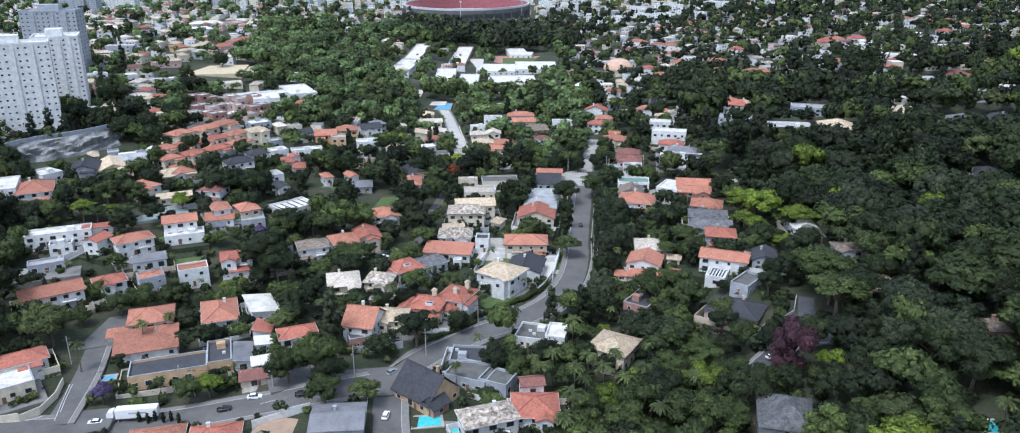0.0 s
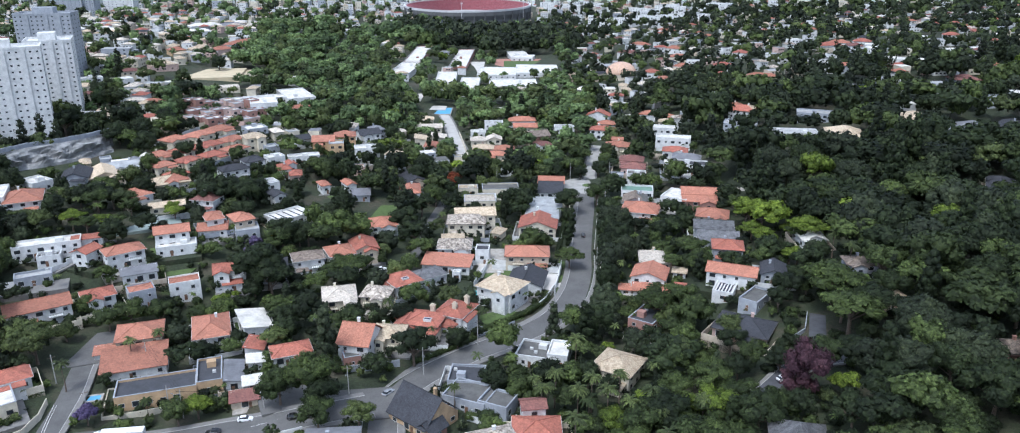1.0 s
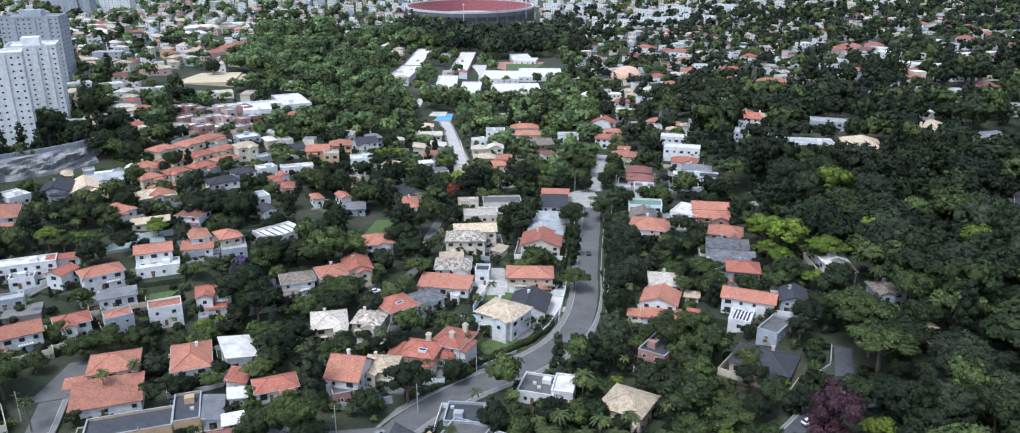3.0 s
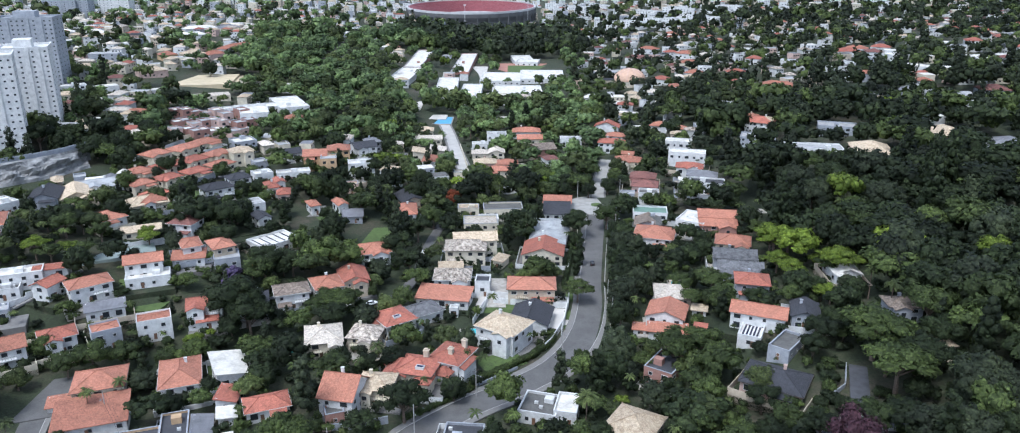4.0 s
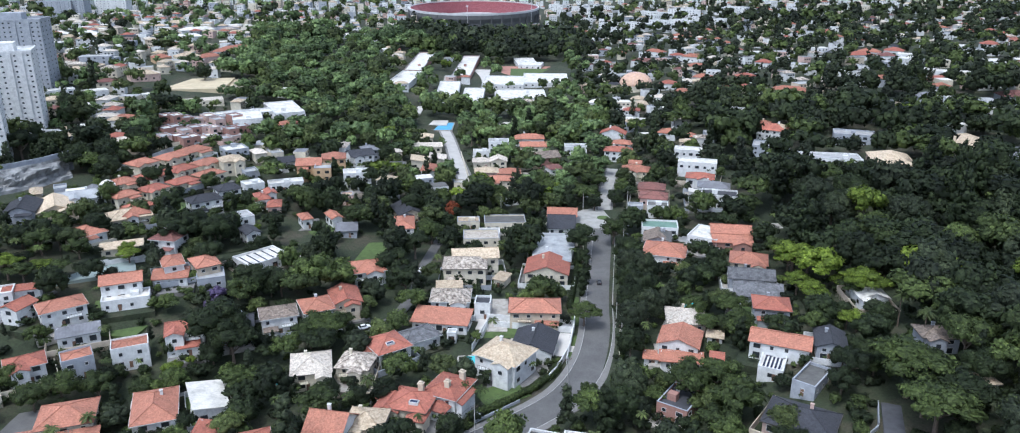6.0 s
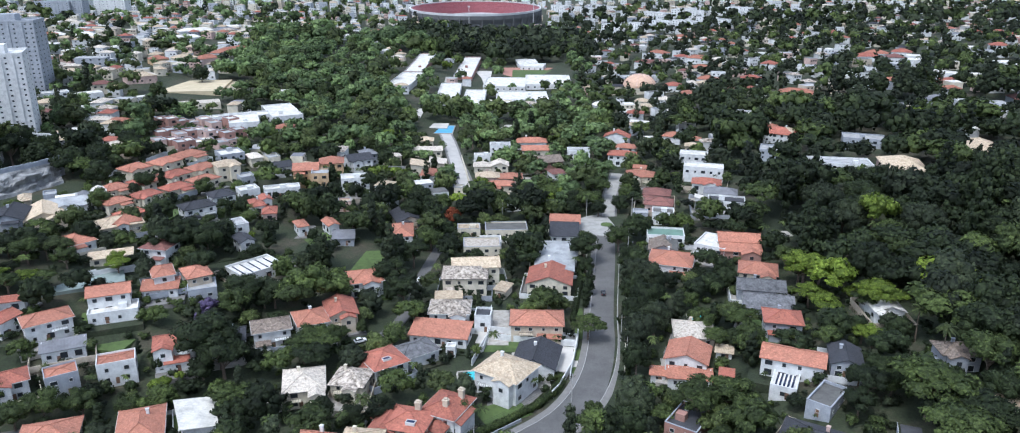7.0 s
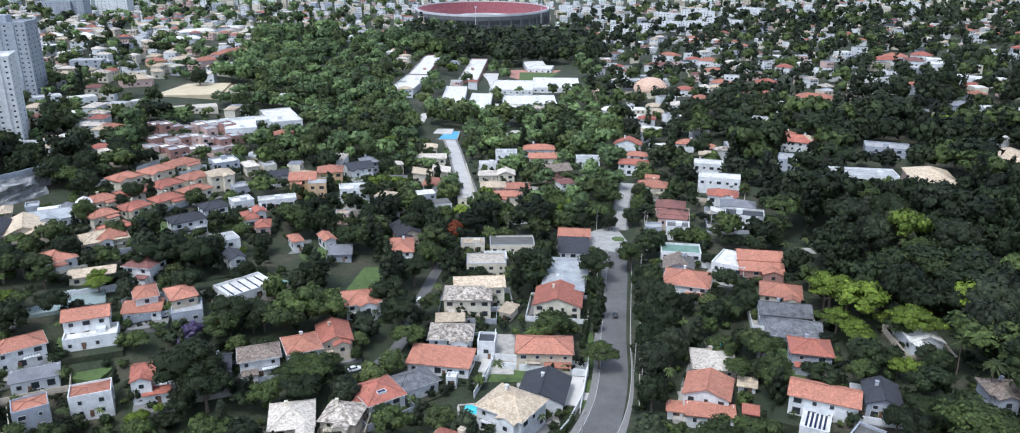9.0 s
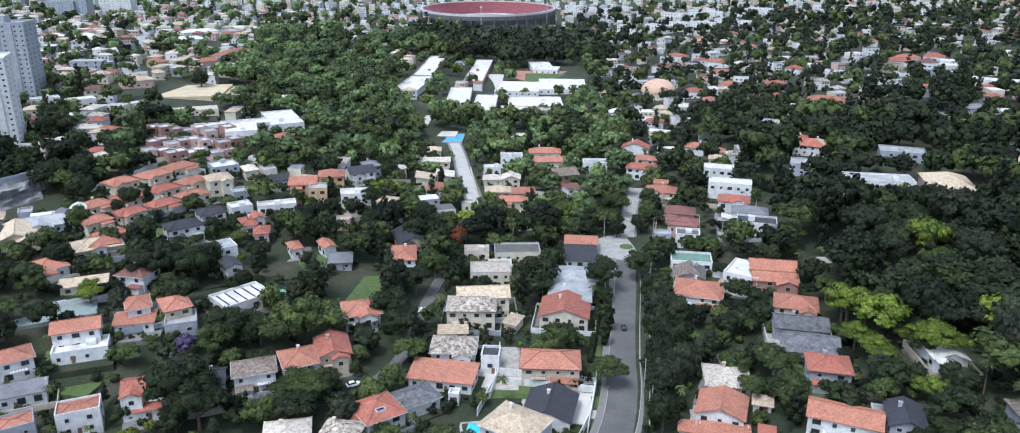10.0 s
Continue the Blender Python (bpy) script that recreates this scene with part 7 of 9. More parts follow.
yard(-23.2, 193.4, -3, 19.4, 16.5, M_SOIL, 0, 'white')
yard(-19.5, 189.1, -1, 11.9, 13.4, M_PAVE, 0, 'grey')
yard(-3.5, 200.5, -25, 12.4, 13.9, M_SOIL, 2.0, 'white')
yard(-12.9, 214.7, -5, 15.3, 15.0, M_SOIL, 2.2, 'white')
yard(15.2, 228.9, -12, 11.1, 18.5, M_SOIL, 0, 'grey')
yard(6.0, 193.3, 9, 10.1, 10.3, M_STONE, 0, 'grey')
yard(6.8, 184.7, -0, 18.7, 17.4, M_SOIL, 2.2, 'cream')
yard(-5.8, 178.2, 20, 19.3, 12.6, M_PAVE, 2.0, 'white')
yard(68.8, 163.6, -22, 12.7, 31.6, M_STONE, 0, 'cream')
yard(45.7, 247.0, -34, 12.2, 18.4, M_STONE, 0, 'grey')
yard(118.1, 233.9, 6, 9.3, 11.7, M_SOIL, 0, 'cream')
yard(119.2, 259.3, -4, 16.4, 12.9, M_PAVE, 0, 'white')
yard(72.3, 229.6, -36, 20.4, 18.9, M_SOIL, 2.2, 'beige')
yard(-47.2, 263.1, 0, 12.4, 18.2, M_STONE, 2.0, 'beige')
yard(-43.3, 174.6, 7, 15.1, 19.5, M_SOIL, 0, 'grey')
yard(6.2, 284.5, -11, 19.1, 21.5, M_STONE, 0, 'beige')
yard(133.0, 197.8, -4, 12.2, 12.6, M_SOIL, 2.0, 'beige')
yard(-91.6, 288.6, 17, 15.5, 16.6, M_STONE, 0, 'white')
yard(-201.2, 320.1, 27, 16.9, 23.1, M_SOIL, 2.0, 'white')
yard(-214.2, 319.6, 25, 15.0, 28.4, M_LAWN, 2.0, 'grey')
yard(-208.8, 342.4, 58, 14.6, 17.9, M_LAWN, 2.2, 'beige')
yard(-198.3, 356.5, 19, 16.7, 22.7, M_SOIL, 0, 'white')
yard(-188.9, 362.6, 31, 16.2, 24.6, M_LAWN, 2.0, 'beige')
yard(-185.8, 376.9, 30, 23.1, 23.6, M_SOIL, 0, 'cream')
yard(-158.0, 360.5, 33, 19.3, 19.9, M_SOIL, 2.2, 'grey')
yard(-164.1, 339.7, 49, 14.6, 17.2, M_LAWN, 2.2, 'cream')
yard(-130.9, 405.2, 38, 22.1, 29.6, M_LAWN, 0, 'white')
yard(-91.9, 369.9, 36, 9.7, 21.5, M_SOIL, 0, 'beige')
yard(-83.4, 380.4, 34, 10.6, 21.2, M_PAVE, 0, 'white')
yard(248.5, 429.4, -37, 24.6, 30.7, M_SOIL, 0, 'grey')
yard(269.3, 430.2, -40, 14.8, 31.7, M_STONE, 0, 'grey')
yard(210.7, 335.6, -29, 14.1, 27.8, M_LAWN, 2.0, 'beige')
yard(-179.2, 399.7, 57, 15.6, 15.7, M_PAVE, 2.2, 'beige')
yard(-171.3, 412.2, 58, 15.7, 17.3, M_STONE, 2.0, 'white')
yard(-163.4, 426.6, 58, 16.1, 15.2, M_SOIL, 0, 'beige')
yard(-155.4, 439.5, 58, 16.9, 14.6, M_LAWN, 2.0, 'cream')
yard(-169.8, 381.7, 56, 13.7, 11.6, M_STONE, 0, 'cream')
yard(-163.4, 395.8, 56, 16.2, 15.1, M_SOIL, 0, 'beige')
yard(-155.8, 409.2, 56, 16.2, 13.9, M_SOIL, 2.2, 'grey')
yard(-148.4, 422.3, 57, 17.2, 16.6, M_PAVE, 0, 'grey')
yard(-182.6, 427.7, 59, 18.0, 13.9, M_STONE, 0, 'beige')
yard(-174.5, 441.7, 59, 18.5, 15.7, M_LAWN, 0, 'grey')
yard(-168.8, 457.0, 60, 17.7, 16.0, M_SOIL, 2.2, 'white')
yard(-158.6, 371.0, 55, 15.3, 14.4, M_STONE, 0, 'white')
yard(-191.7, 475.2, 41, 12.0, 16.7, M_SOIL, 2.2, 'cream')
yard(-185.9, 478.5, 42, 11.2, 16.7, M_LAWN, 0, 'grey')
yard(-179.2, 472.6, 42, 11.4, 16.6, M_SOIL, 0, 'white')
# ---- trees that stand out ----
MARKED = []
MARKED.append(('giant_mid', -55.5, 203.0, 0.92, 1.05))
MARKED.append(('giant_mid', -64.7, 202.8, 0.75, 1.0))
MARKED.append(('round_deep', -51.7, 199.2, 1.2, 1.0))
MARKED.append(('spread_mid', -50.9, 189.3, 0.9, 1.0))
MARKED.append(('spread_deep', -87.9, 275.9, 1.3, 1.0))
MARKED.append(('round_deep', -93.8, 274.4, 1.0, 1.0))
MARKED.append(('spread_mid', -59.8, 283.0, 1.0, 1.0))
MARKED.append(('spread_olive', -145.4, 224.9, 1.3, 1.0))
MARKED.append(('round_olive', -144.3, 239.8, 0.9, 1.0))
MARKED.append(('spread_deep', -29.6, 224.9, 1.15, 1.0))
MARKED.append(('round_deep', -4.7, 210.0, 1.1, 1.0))
MARKED.append(('round_mid', 2.1, 206.4, 1.0, 1.0))
MARKED.append(('spread_mid', 55.4, 202.2, 1.1, 1.0))
MARKED.append(('umbrella_mid', 99.9, 219.8, 1.6, 1.0))
MARKED.append(('giant_grey', 113.1, 203.1, 1.0, 1.0))
MARKED.append(('giant_grey', 116.8, 187.5, 0.95, 1.0))
MARKED.append(('giant_deep', 147.1, 232.8, 1.0, 1.0))
MARKED.append(('giant_deep', 145.4, 215.3, 0.9, 1.0))
MARKED.append(('giant_mid', 101.7, 164.9, 0.75, 1.0))
MARKED.append(('spread_mid', 123.0, 251.4, 1.4, 1.0))
MARKED.append(('giant_grey', 156.5, 357.5, 1.0, 1.0))
MARKED.append(('giant_grey', 144.8, 375.5, 0.95, 1.0))
MARKED.append(('giant_deep', 174.3, 343.8, 0.9, 1.0))
MARKED.append(('spread_lilac', -116.6, 197.4, 0.8, 1.0))
MARKED.append(('round_scarlet', -29.6, 413.9, 0.9, 1.0))
MARKED.append(('round_scarlet', 236.9, 388.4, 1.0, 1.0))
MARKED.append(('palm', -118.8, 230.3, 1.0, 1.0))
MARKED.append(('palm', -112.8, 237.2, 1.0, 1.0))
MARKED.append(('palm_deep', -101.9, 201.8, 0.9, 1.0))
MARKED.append(('palm', -130.1, 212.0, 1.1, 1.0))
MARKED.append(('palm', 19.2, 218.6, 1.5, 1.0))
MARKED.append(('palm', 12.4, 203.1, 1.3, 1.0))
MARKED.append(('palm_deep', 20.9, 191.8, 1.3, 1.0))
MARKED.append(('palm', 8.5, 197.0, 1.2, 1.0))
MARKED.append(('palm', 116.0, 261.0, 1.3, 1.0))
MARKED.append(('palm', 111.6, 154.1, 1.2, 1.0))
MARKED.append(('round_olive', 67.6, 229.4, 1.1, 1.0))
MARKED.append(('round_deep', 22.8, 213.1, 1.0, 1.0))
MARKED.append(('spread_mid', 34.0, 184.2, 1.2, 1.0))
MARKED.append(('spread_deep', 39.7, 186.7, 1.2, 1.0))
MARKED.append(('spread_lime', 27.5, 186.8, 1.0, 1.0))
MARKED.append(('round_deep', 44.5, 176.4, 1.3, 1.0))
MARKED.append(('spread_olive', -40.1, 190.5, 0.8, 1.0))
MARKED.append(('spread_lime', -87.4, 200.9, 0.8, 1.0))
MARKED.append(('spread_mid', -92.0, 198.1, 0.8, 1.0))
MARKED.append(('round_deep', -17.0, 236.6, 0.9, 1.0))
MARKED.append(('round_mid', -14.7, 254.7, 0.9, 1.0))
MARKED.append(('round_deep', -43.6, 249.4, 0.8, 1.0))
MARKED.append(('column_deep', -161.8, 410.6, 1.3, 1.0))
MARKED.append(('round_deep', -188.2, 409.1, 1.5, 1.0))
MARKED.append(('round_deep', -261.8, 511.0, 1.5, 1.0))
MARKED.append(('round_deep', -218.5, 450.9, 1.5, 1.0))
MARKED.append(('round_deep', -200.6, 461.2, 1.4, 1.0))
MARKED.append(('round_mid', -231.6, 439.6, 1.4, 1.0))
MARKED.append(('spread_deep', -239.3, 426.7, 1.4, 1.0))
MARKED.append(('round_deep', -229.4, 350.3, 1.5, 1.0))
MARKED.append(('round_deep', -216.3, 337.2, 1.3, 1.0))
MARKED.append(('round_olive', -120.2, 510.5, 1.4, 1.0))
MARKED.append(('round_olive', -101.7, 549.8, 1.5, 1.0))
MARKED.append(('spread_lime', -75.8, 524.6, 1.3, 1.0))
MARKED.append(('round_olive', -86.3, 508.8, 1.4, 1.0))
MARKED.append(('palm_deep', -28.7, 541.2, 1.5, 1.0))
MARKED.append(('tall_deep', 7.6, 574.1, 1.3, 1.0))
MARKED.append(('tall_deep', 21.5, 567.2, 1.4, 1.0))
MARKED.append(('tall_deep', -1.8, 555.9, 1.2, 1.0))
MARKED.append(('giant_deep', 134.1, 593.3, 1.0, 1.0))
MARKED.append(('round_deep', -231.4, 641.7, 1.4, 1.0))
MARKED.append(('tall_deep', 62.1, 895.4, 1.6, 1.0))
MARKED.append(('tall_grey', 49.8, 712.0, 1.6, 1.0))
MARKED.append(('tall_grey', 74.4, 727.4, 1.4, 1.0))
MARKED.append(('round_yellow', -97.0, 308.6, 1.0, 1.0))
MARKED.append(('spread_lilac', -77.6, 321.6, 0.8, 1.0))
MARKED.append(('spread_lilac', -102.6, 300.5, 0.7, 1.0))
MARKED.append(('spread_lilac', 115.4, 282.9, 0.6, 1.0))
MARKED.append(('palm', 116.2, 276.3, 1.2, 1.0))
MARKED.append(('umbrella_mid', 112.2, 301.3, 0.9, 1.0))
MARKED.append(('column_deep', 26.5, 335.4, 1.3, 1.0))
MARKED.append(('column_deep', 24.4, 325.1, 1.2, 1.0))
MARKED.append(('column_deep', -91.8, 440.9, 1.6, 1.0))
MARKED.append(('column_deep', -46.1, 484.4, 1.3, 1.0))
MARKED.append(('spread_deep', 26.7, 364.8, 1.2, 1.0))
MARKED.append(('spread_mid', 41.6, 376.3, 1.1, 1.0))
MARKED.append(('round_deep', 45.6, 346.8, 1.22, 1.2))
MARKED.append(('round_grey', 47.5, 330.8, 1.34, 1.2))
MARKED.append(('round_deep', 43.3, 314.0, 1.34, 1.2))
MARKED.append(('round_grey', 44.8, 301.2, 1.22, 1.2))
MARKED.append(('round_deep', 38.0, 305.7, 0.98, 1.2))
MARKED.append(('giant_grey', 127.7, 386.7, 1.1, 1.0))
MARKED.append(('giant_grey', 130.1, 368.5, 1.0, 1.0))
MARKED.append(('giant_deep', 146.8, 391.7, 1.0, 1.0))
MARKED.append(('giant_mid', 141.3, 352.9, 0.8, 1.0))
MARKED.append(('round_deep', -127.6, 352.0, 1.5, 1.0))
MARKED.append(('round_deep', -117.9, 350.5, 1.4, 1.0))
MARKED.append(('spread_deep', -130.3, 342.7, 1.2, 1.0))
MARKED.append(('spread_deep', -113.7, 329.2, 1.0, 1.0))
MARKED.append(('round_deep', -94.8, 407.7, 1.3, 1.0))
MARKED.append(('round_deep', -72.8, 485.3, 1.2, 1.0))
MARKED.append(('round_deep', -67.8, 409.1, 1.3, 1.0))
MARKED.append(('spread_deep', -46.7, 334.7, 1.2, 1.0))
MARKED.append(('spread_deep', -40.5, 323.1, 1.1, 1.0))
MARKED.append(('round_mid', -36.4, 375.5, 1.3, 1.0))
MARKED.append(('round_olive', -22.3, 386.1, 0.7, 1.0))
MARKED.append(('round_scarlet', -32.0, 407.4, 0.8, 1.0))
MARKED.append(('spread_lime', 18.5, 440.1, 1.0, 1.0))
MARKED.append(('spread_mid', 6.6, 440.6, 1.0, 1.0))
MARKED.append(('spread_lime', -143.8, 329.4, 0.7, 1.0))
MARKED.append(('spread_olive', -164.9, 329.7, 1.0, 1.0))
MARKED.append(('spread_deep', -90.3, 280.4, 1.3, 1.0))
MARKED.append(('spread_mid', -63.8, 286.9, 1.0, 1.0))
MARKED.append(('spread_deep', -92.4, 311.6, 1.1, 1.0))
MARKED.append(('round_deep', -83.0, 313.2, 1.2, 1.0))
MARKED.append(('spread_deep', -41.4, 358.2, 1.1, 1.0))
MARKED.append(('giant_deep', 137.4, 622.3, 1.0, 1.0))
MARKED.append(('round_deep', 113.2, 606.2, 1.4, 1.0))
MARKED.append(('round_deep', 74.9, 331.8, 1.0, 1.0))
MARKED.append(('spread_mid', 59.4, 300.5, 0.9, 1.0))
MARKED.append(('round_mid', 101.4, 363.0, 1.0, 1.0))
MARKED.append(('umbrella_lime', 101.9, 329.0, 1.50, 1.0))
MARKED.append(('spread_lime', 116.7, 341.0, 0.58, 1.0))
MARKED.append(('spread_lime', 131.9, 321.0, 1.08, 1.0))
MARKED.append(('umbrella_lime', 97.4, 310.7, 1.00, 1.0))
MARKED.append(('spread_lime', 111.6, 311.7, 0.64, 1.0))
MARKED.append(('umbrella_lime', 115.7, 302.4, 1.22, 1.0))
MARKED.append(('umbrella_lime', 146.7, 292.7, 1.23, 1.0))
MARKED.append(('umbrella_lime', 98.8, 295.1, 0.81, 1.0))
MARKED.append(('spread_mid', 100.8, 345.2, 0.90, 1.0))
MARKED.append(('umbrella_lime', 99.5, 302.1, 0.90, 1.0))
MARKED.append(('umbrella_lime', 101.5, 278.1, 0.69, 1.0))
MARKED.append(('umbrella_mid', 69.9, 296.0, 1.03, 1.0))
MARKED.append(('spread_mid', 57.4, 251.7, 1.19, 1.0))
MARKED.append(('spread_deep', 102.9, 252.0, 0.91, 1.0))
MARKED.append(('umbrella_mid', 109.1, 241.3, 0.78, 1.0))
MARKED.append(('umbrella_lime', 115.1, 298.5, 1.28, 1.0))
MARKED.append(('spread_lime', 132.2, 320.4, 0.78, 1.0))
MARKED.append(('spread_lime', 103.3, 274.7, 0.74, 1.0))
MARKED.append(('spread_mid', 96.9, 247.8, 0.80, 1.0))
MARKED.append(('spread_deep', 75.5, 206.0, 0.72, 1.0))
MARKED.append(('umbrella_lime', 147.0, 286.9, 1.22, 1.0))
MARKED.append(('spread_mid', 106.2, 223.3, 0.79, 1.0))
MARKED.append(('spread_lime', 87.5, 189.5, 0.71, 1.0))
MARKED.append(('spread_mid', 52.8, 233.2, 1.00, 1.0))
MARKED.append(('spread_mid', 57.0, 213.3, 0.72, 1.0))
MARKED.append(('spread_deep', 64.1, 206.7, 0.78, 1.0))
MARKED.append(('umbrella_mid', 61.7, 287.8, 0.84, 1.0))
MARKED.append(('spread_lime', 30.6, 232.5, 0.45, 1.0))
MARKED.append(('spread_mid', 59.4, 195.2, 0.79, 1.0))
MARKED.append(('umbrella_lime', 105.7, 325.3, 1.24, 1.0))
MARKED.append(('umbrella_lime', 100.8, 330.8, 1.09, 1.0))
MARKED.append(('umbrella_mid', 101.2, 237.6, 1.70, 1.0))
MARKED.append(('spread_mid', 48.4, 251.6, 1.27, 1.0))
MARKED.append(('giant_grey', 112.9, 206.0, 1.02, 1.0))
MARKED.append(('giant_grey', 101.4, 189.3, 0.93, 1.0))
MARKED.append(('giant_deep', 112.4, 187.3, 0.94, 1.0))
MARKED.append(('spread_lime', 36.4, 194.0, 0.96, 1.0))
MARKED.append(('spread_mid', 45.7, 199.9, 1.00, 1.0))
MARKED.append(('spread_deep', 82.4, 173.8, 1.03, 1.0))
MARKED.append(('spread_lime', 53.2, 189.0, 1.24, 1.0))
MARKED.append(('spread_mid', 62.2, 193.7, 0.85, 1.0))
MARKED.append(('spread_deep', 78.9, 160.7, 0.95, 1.0))
MARKED.append(('spread_mid', 98.9, 153.3, 1.26, 1.0))
MARKED.append(('spread_mid', 25.7, 186.8, 0.77, 1.0))
MARKED.append(('spread_mid', 45.6, 173.7, 1.27, 1.0))
MARKED.append(('umbrella_mid', 23.3, 301.5, 1.0, 1.0))
MARKED.append(('spread_olive', 30, 460, 1.2, 1.0))
MARKED.append(('round_pale', 27, 446, 1.2, 1.0))
MARKED.append(('spread_pale', 45, 474, 1.2, 1.0))
MARKED.append(('round_olive', 55.5, 458, 1.1, 1.0))
MARKED.append(('round_pale', 41.5, 458, 1.2, 1.0))
MARKED.append(('round_mid', 52.5, 437, 1.0, 1.0))
MARKED.append(('spread_mid', 38.5, 445, 1.2, 1.0))
MARKED.append(('round_mid', 36.5, 432, 1.1, 1.0))
patch('junction', -137.0, 236.1, 20, 17, 22, M_ASPHALT, 'wide worn asphalt turning place')
patch('forecourt', -60.7, 207.2, 25, 22, 11, M_ASPHALT, 'asphalt forecourt beside the street')
patch('forecourt', -75.1, 206.0, 15, 8, 9, M_STONE, 'paved court between sheds')
house(-91.9, 175.7, 14, 13, 9, 4.5, 'hip', 'orange', 'white', 2, "flr")
house(-75.8, 174.0, 12, 12, 9, 4.5, 'hip', 'red', 'white', 2, "flr")
house(-48.6, 224.5, 20, 5.0, 5.0, 3.0, 'flat', 'slab', 'brick', 1, "f")
MARKED.append(('column_deep', -102.9, 189.5, 0.42, 1.0))
MARKED.append(('column_deep', -100.3, 188.9, 0.42, 1.0))
MARKED.append(('column_deep', -98.7, 190.1, 0.42, 1.0))
MARKED.append(('column_deep', -96.0, 189.1, 0.42, 1.0))
MARKED.append(('column_deep', -94.0, 189.5, 0.42, 1.0))
MARKED.append(('column_deep', -91.4, 188.3, 0.42, 1.0))
MARKED.append(('palm', 22.4, 200.1, 1.3, 1.0))
MARKED.append(('palm', 25.7, 192.0, 1.4, 1.0))
MARKED.append(('palm', 30.3, 202.8, 1.2, 1.0))
MARKED.append(('palm', 18.2, 194.2, 1.3, 1.0))
MARKED.append(('palm', 31.1, 187.4, 1.3, 1.0))
MARKED.append(('palm', 37.1, 192.2, 1.3, 1.0))
MARKED.append(('palm', 37.7, 183.5, 1.2, 1.0))
MARKED.append(('palm', 16.1, 178.0, 1.5, 1.0))
MARKED.append(('palm', 37.9, 172.7, 1.3, 1.0))
MARKED.append(('palm', 13.6, 169.6, 1.3, 1.0))
MARKED.append(('palm', 10.0, 198.6, 1.1, 1.0))
MARKED.append(('palm', 6.8, 204.8, 1.0, 1.0))
MARKED.append(('palm', -15.7, 201.4, 0.9, 1.0))
MARKED.append(('palm', 49.9, 187.0, 1.2, 1.0))
MARKED.append(('spread_purple', 77.1, 191.1, 1.2, 1.5))
MARKED.append(('spread_purple', 74.6, 190.6, 0.9, 1.2))
pool(-121.7, 210.0, 15, 4.5, 2.6, M_SPORT)
MARKED.append(('umbrella_mid', 53.7, 187.1, 1.14, 1.0))
MARKED.append(('umbrella_mid', 44.2, 183.0, 0.97, 1.0))
MARKED.append(('spread_mid', 68.4, 185.2, 0.92, 1.0))
MARKED.append(('spread_mid', 54.8, 171.3, 1.10, 1.0))
MARKED.append(('spread_mid', 29.4, 175.6, 1.03, 1.0))
MARKED.append(('spread_mid', 19.5, 176.4, 0.88, 1.0))
MARKED.append(('umbrella_mid', 36.8, 170.5, 0.90, 1.0))
house(-11.8, 383.0, 4, 9.0, 8.0, 4.0, 'flat', 'bleached', 'white', 1, "flr")
house(-22.0, 398.6, 4, 10.0, 7.0, 3.4, 'flat', 'tan', 'cream', 1, "flr")
MARKED.append(('spread_mid', -129.5, 253.0, 1.00, 1.0))
MARKED.append(('spread_mid', -120.3, 256.1, 0.95, 1.0))
MARKED.append(('spread_lime', -103.5, 268.0, 0.71, 1.0))
MARKED.append(('spread_mid', -134.5, 248.2, 0.86, 1.0))
MARKED.append(('round_mid', -108.2, 257.7, 0.92, 1.0))
MARKED.append(('round_mid', -145.4, 257.3, 0.99, 1.0))
MARKED.append(('spread_deep', -94.1, 279.9, 1.67, 1.0))
MARKED.append(('umbrella_mid', -65.4, 282.6, 1.03, 1.0))
MARKED.append(('round_deep', -76.9, 294.2, 0.86, 1.0))
# ---- vehicles ----
truck(-105.1, 190.6, 8)
car(-114.1, 187.0, -172, 'white')
car(-80.2, 192.5, -170, 'black')
car(-72.9, 197.2, 8, 'white')
car(-35.1, 207.8, 55, 'silver')
car(-33.6, 185.0, 85, 'white')
car(-37.5, 346.0, 80, 'white')
car(-50.6, 295.7, 30, 'white')
car(31.8, 336.6, 88, 'black')
car(-54.2, 196.0, 10, 'silver')
car(75.3, 201.9, 25, 'white')
car(-58.8, 195.6, 10, 'black')
car(-38.5, 473.4, -80, 'white')
car(-33.2, 480.1, -80, 'black')
car(-33.8, 464.7, -80, 'silver')
car(-38.6, 337.4, 75, 'black')
# ---- poles ----
utility_pole(-97.0, 204.5)
utility_pole(33.9, 285.5)
utility_pole(37.7, 313.3)
utility_pole(41.5, 343.4)
utility_pole(44.8, 369.4)
utility_pole(47.1, 390.5)
utility_pole(45.9, 378.4)
utility_pole(-26.2, 219.6)
utility_pole(-10.7, 239.8)
utility_pole(-46.1, 206.8)
utility_pole(-92.3, 202.3)
utility_pole(-117.7, 200.0)
utility_pole(-68.7, 200.9)
utility_pole(15.8, 265.4)
utility_pole(34.0, 300.5)
utility_pole(-135.1, 215.9)
utility_pole(-114.5, 230.6)
cable([(33.9, 285.5), (37.7, 313.3), (41.5, 343.4), (44.8, 369.4), (47.1, 390.5)])
cable([(-114.5, 230.6), (-92.3, 202.3), (-68.7, 200.9)])
cable([(-46.1, 206.8), (-26.2, 219.6), (-10.7, 239.8), (15.8, 265.4)])
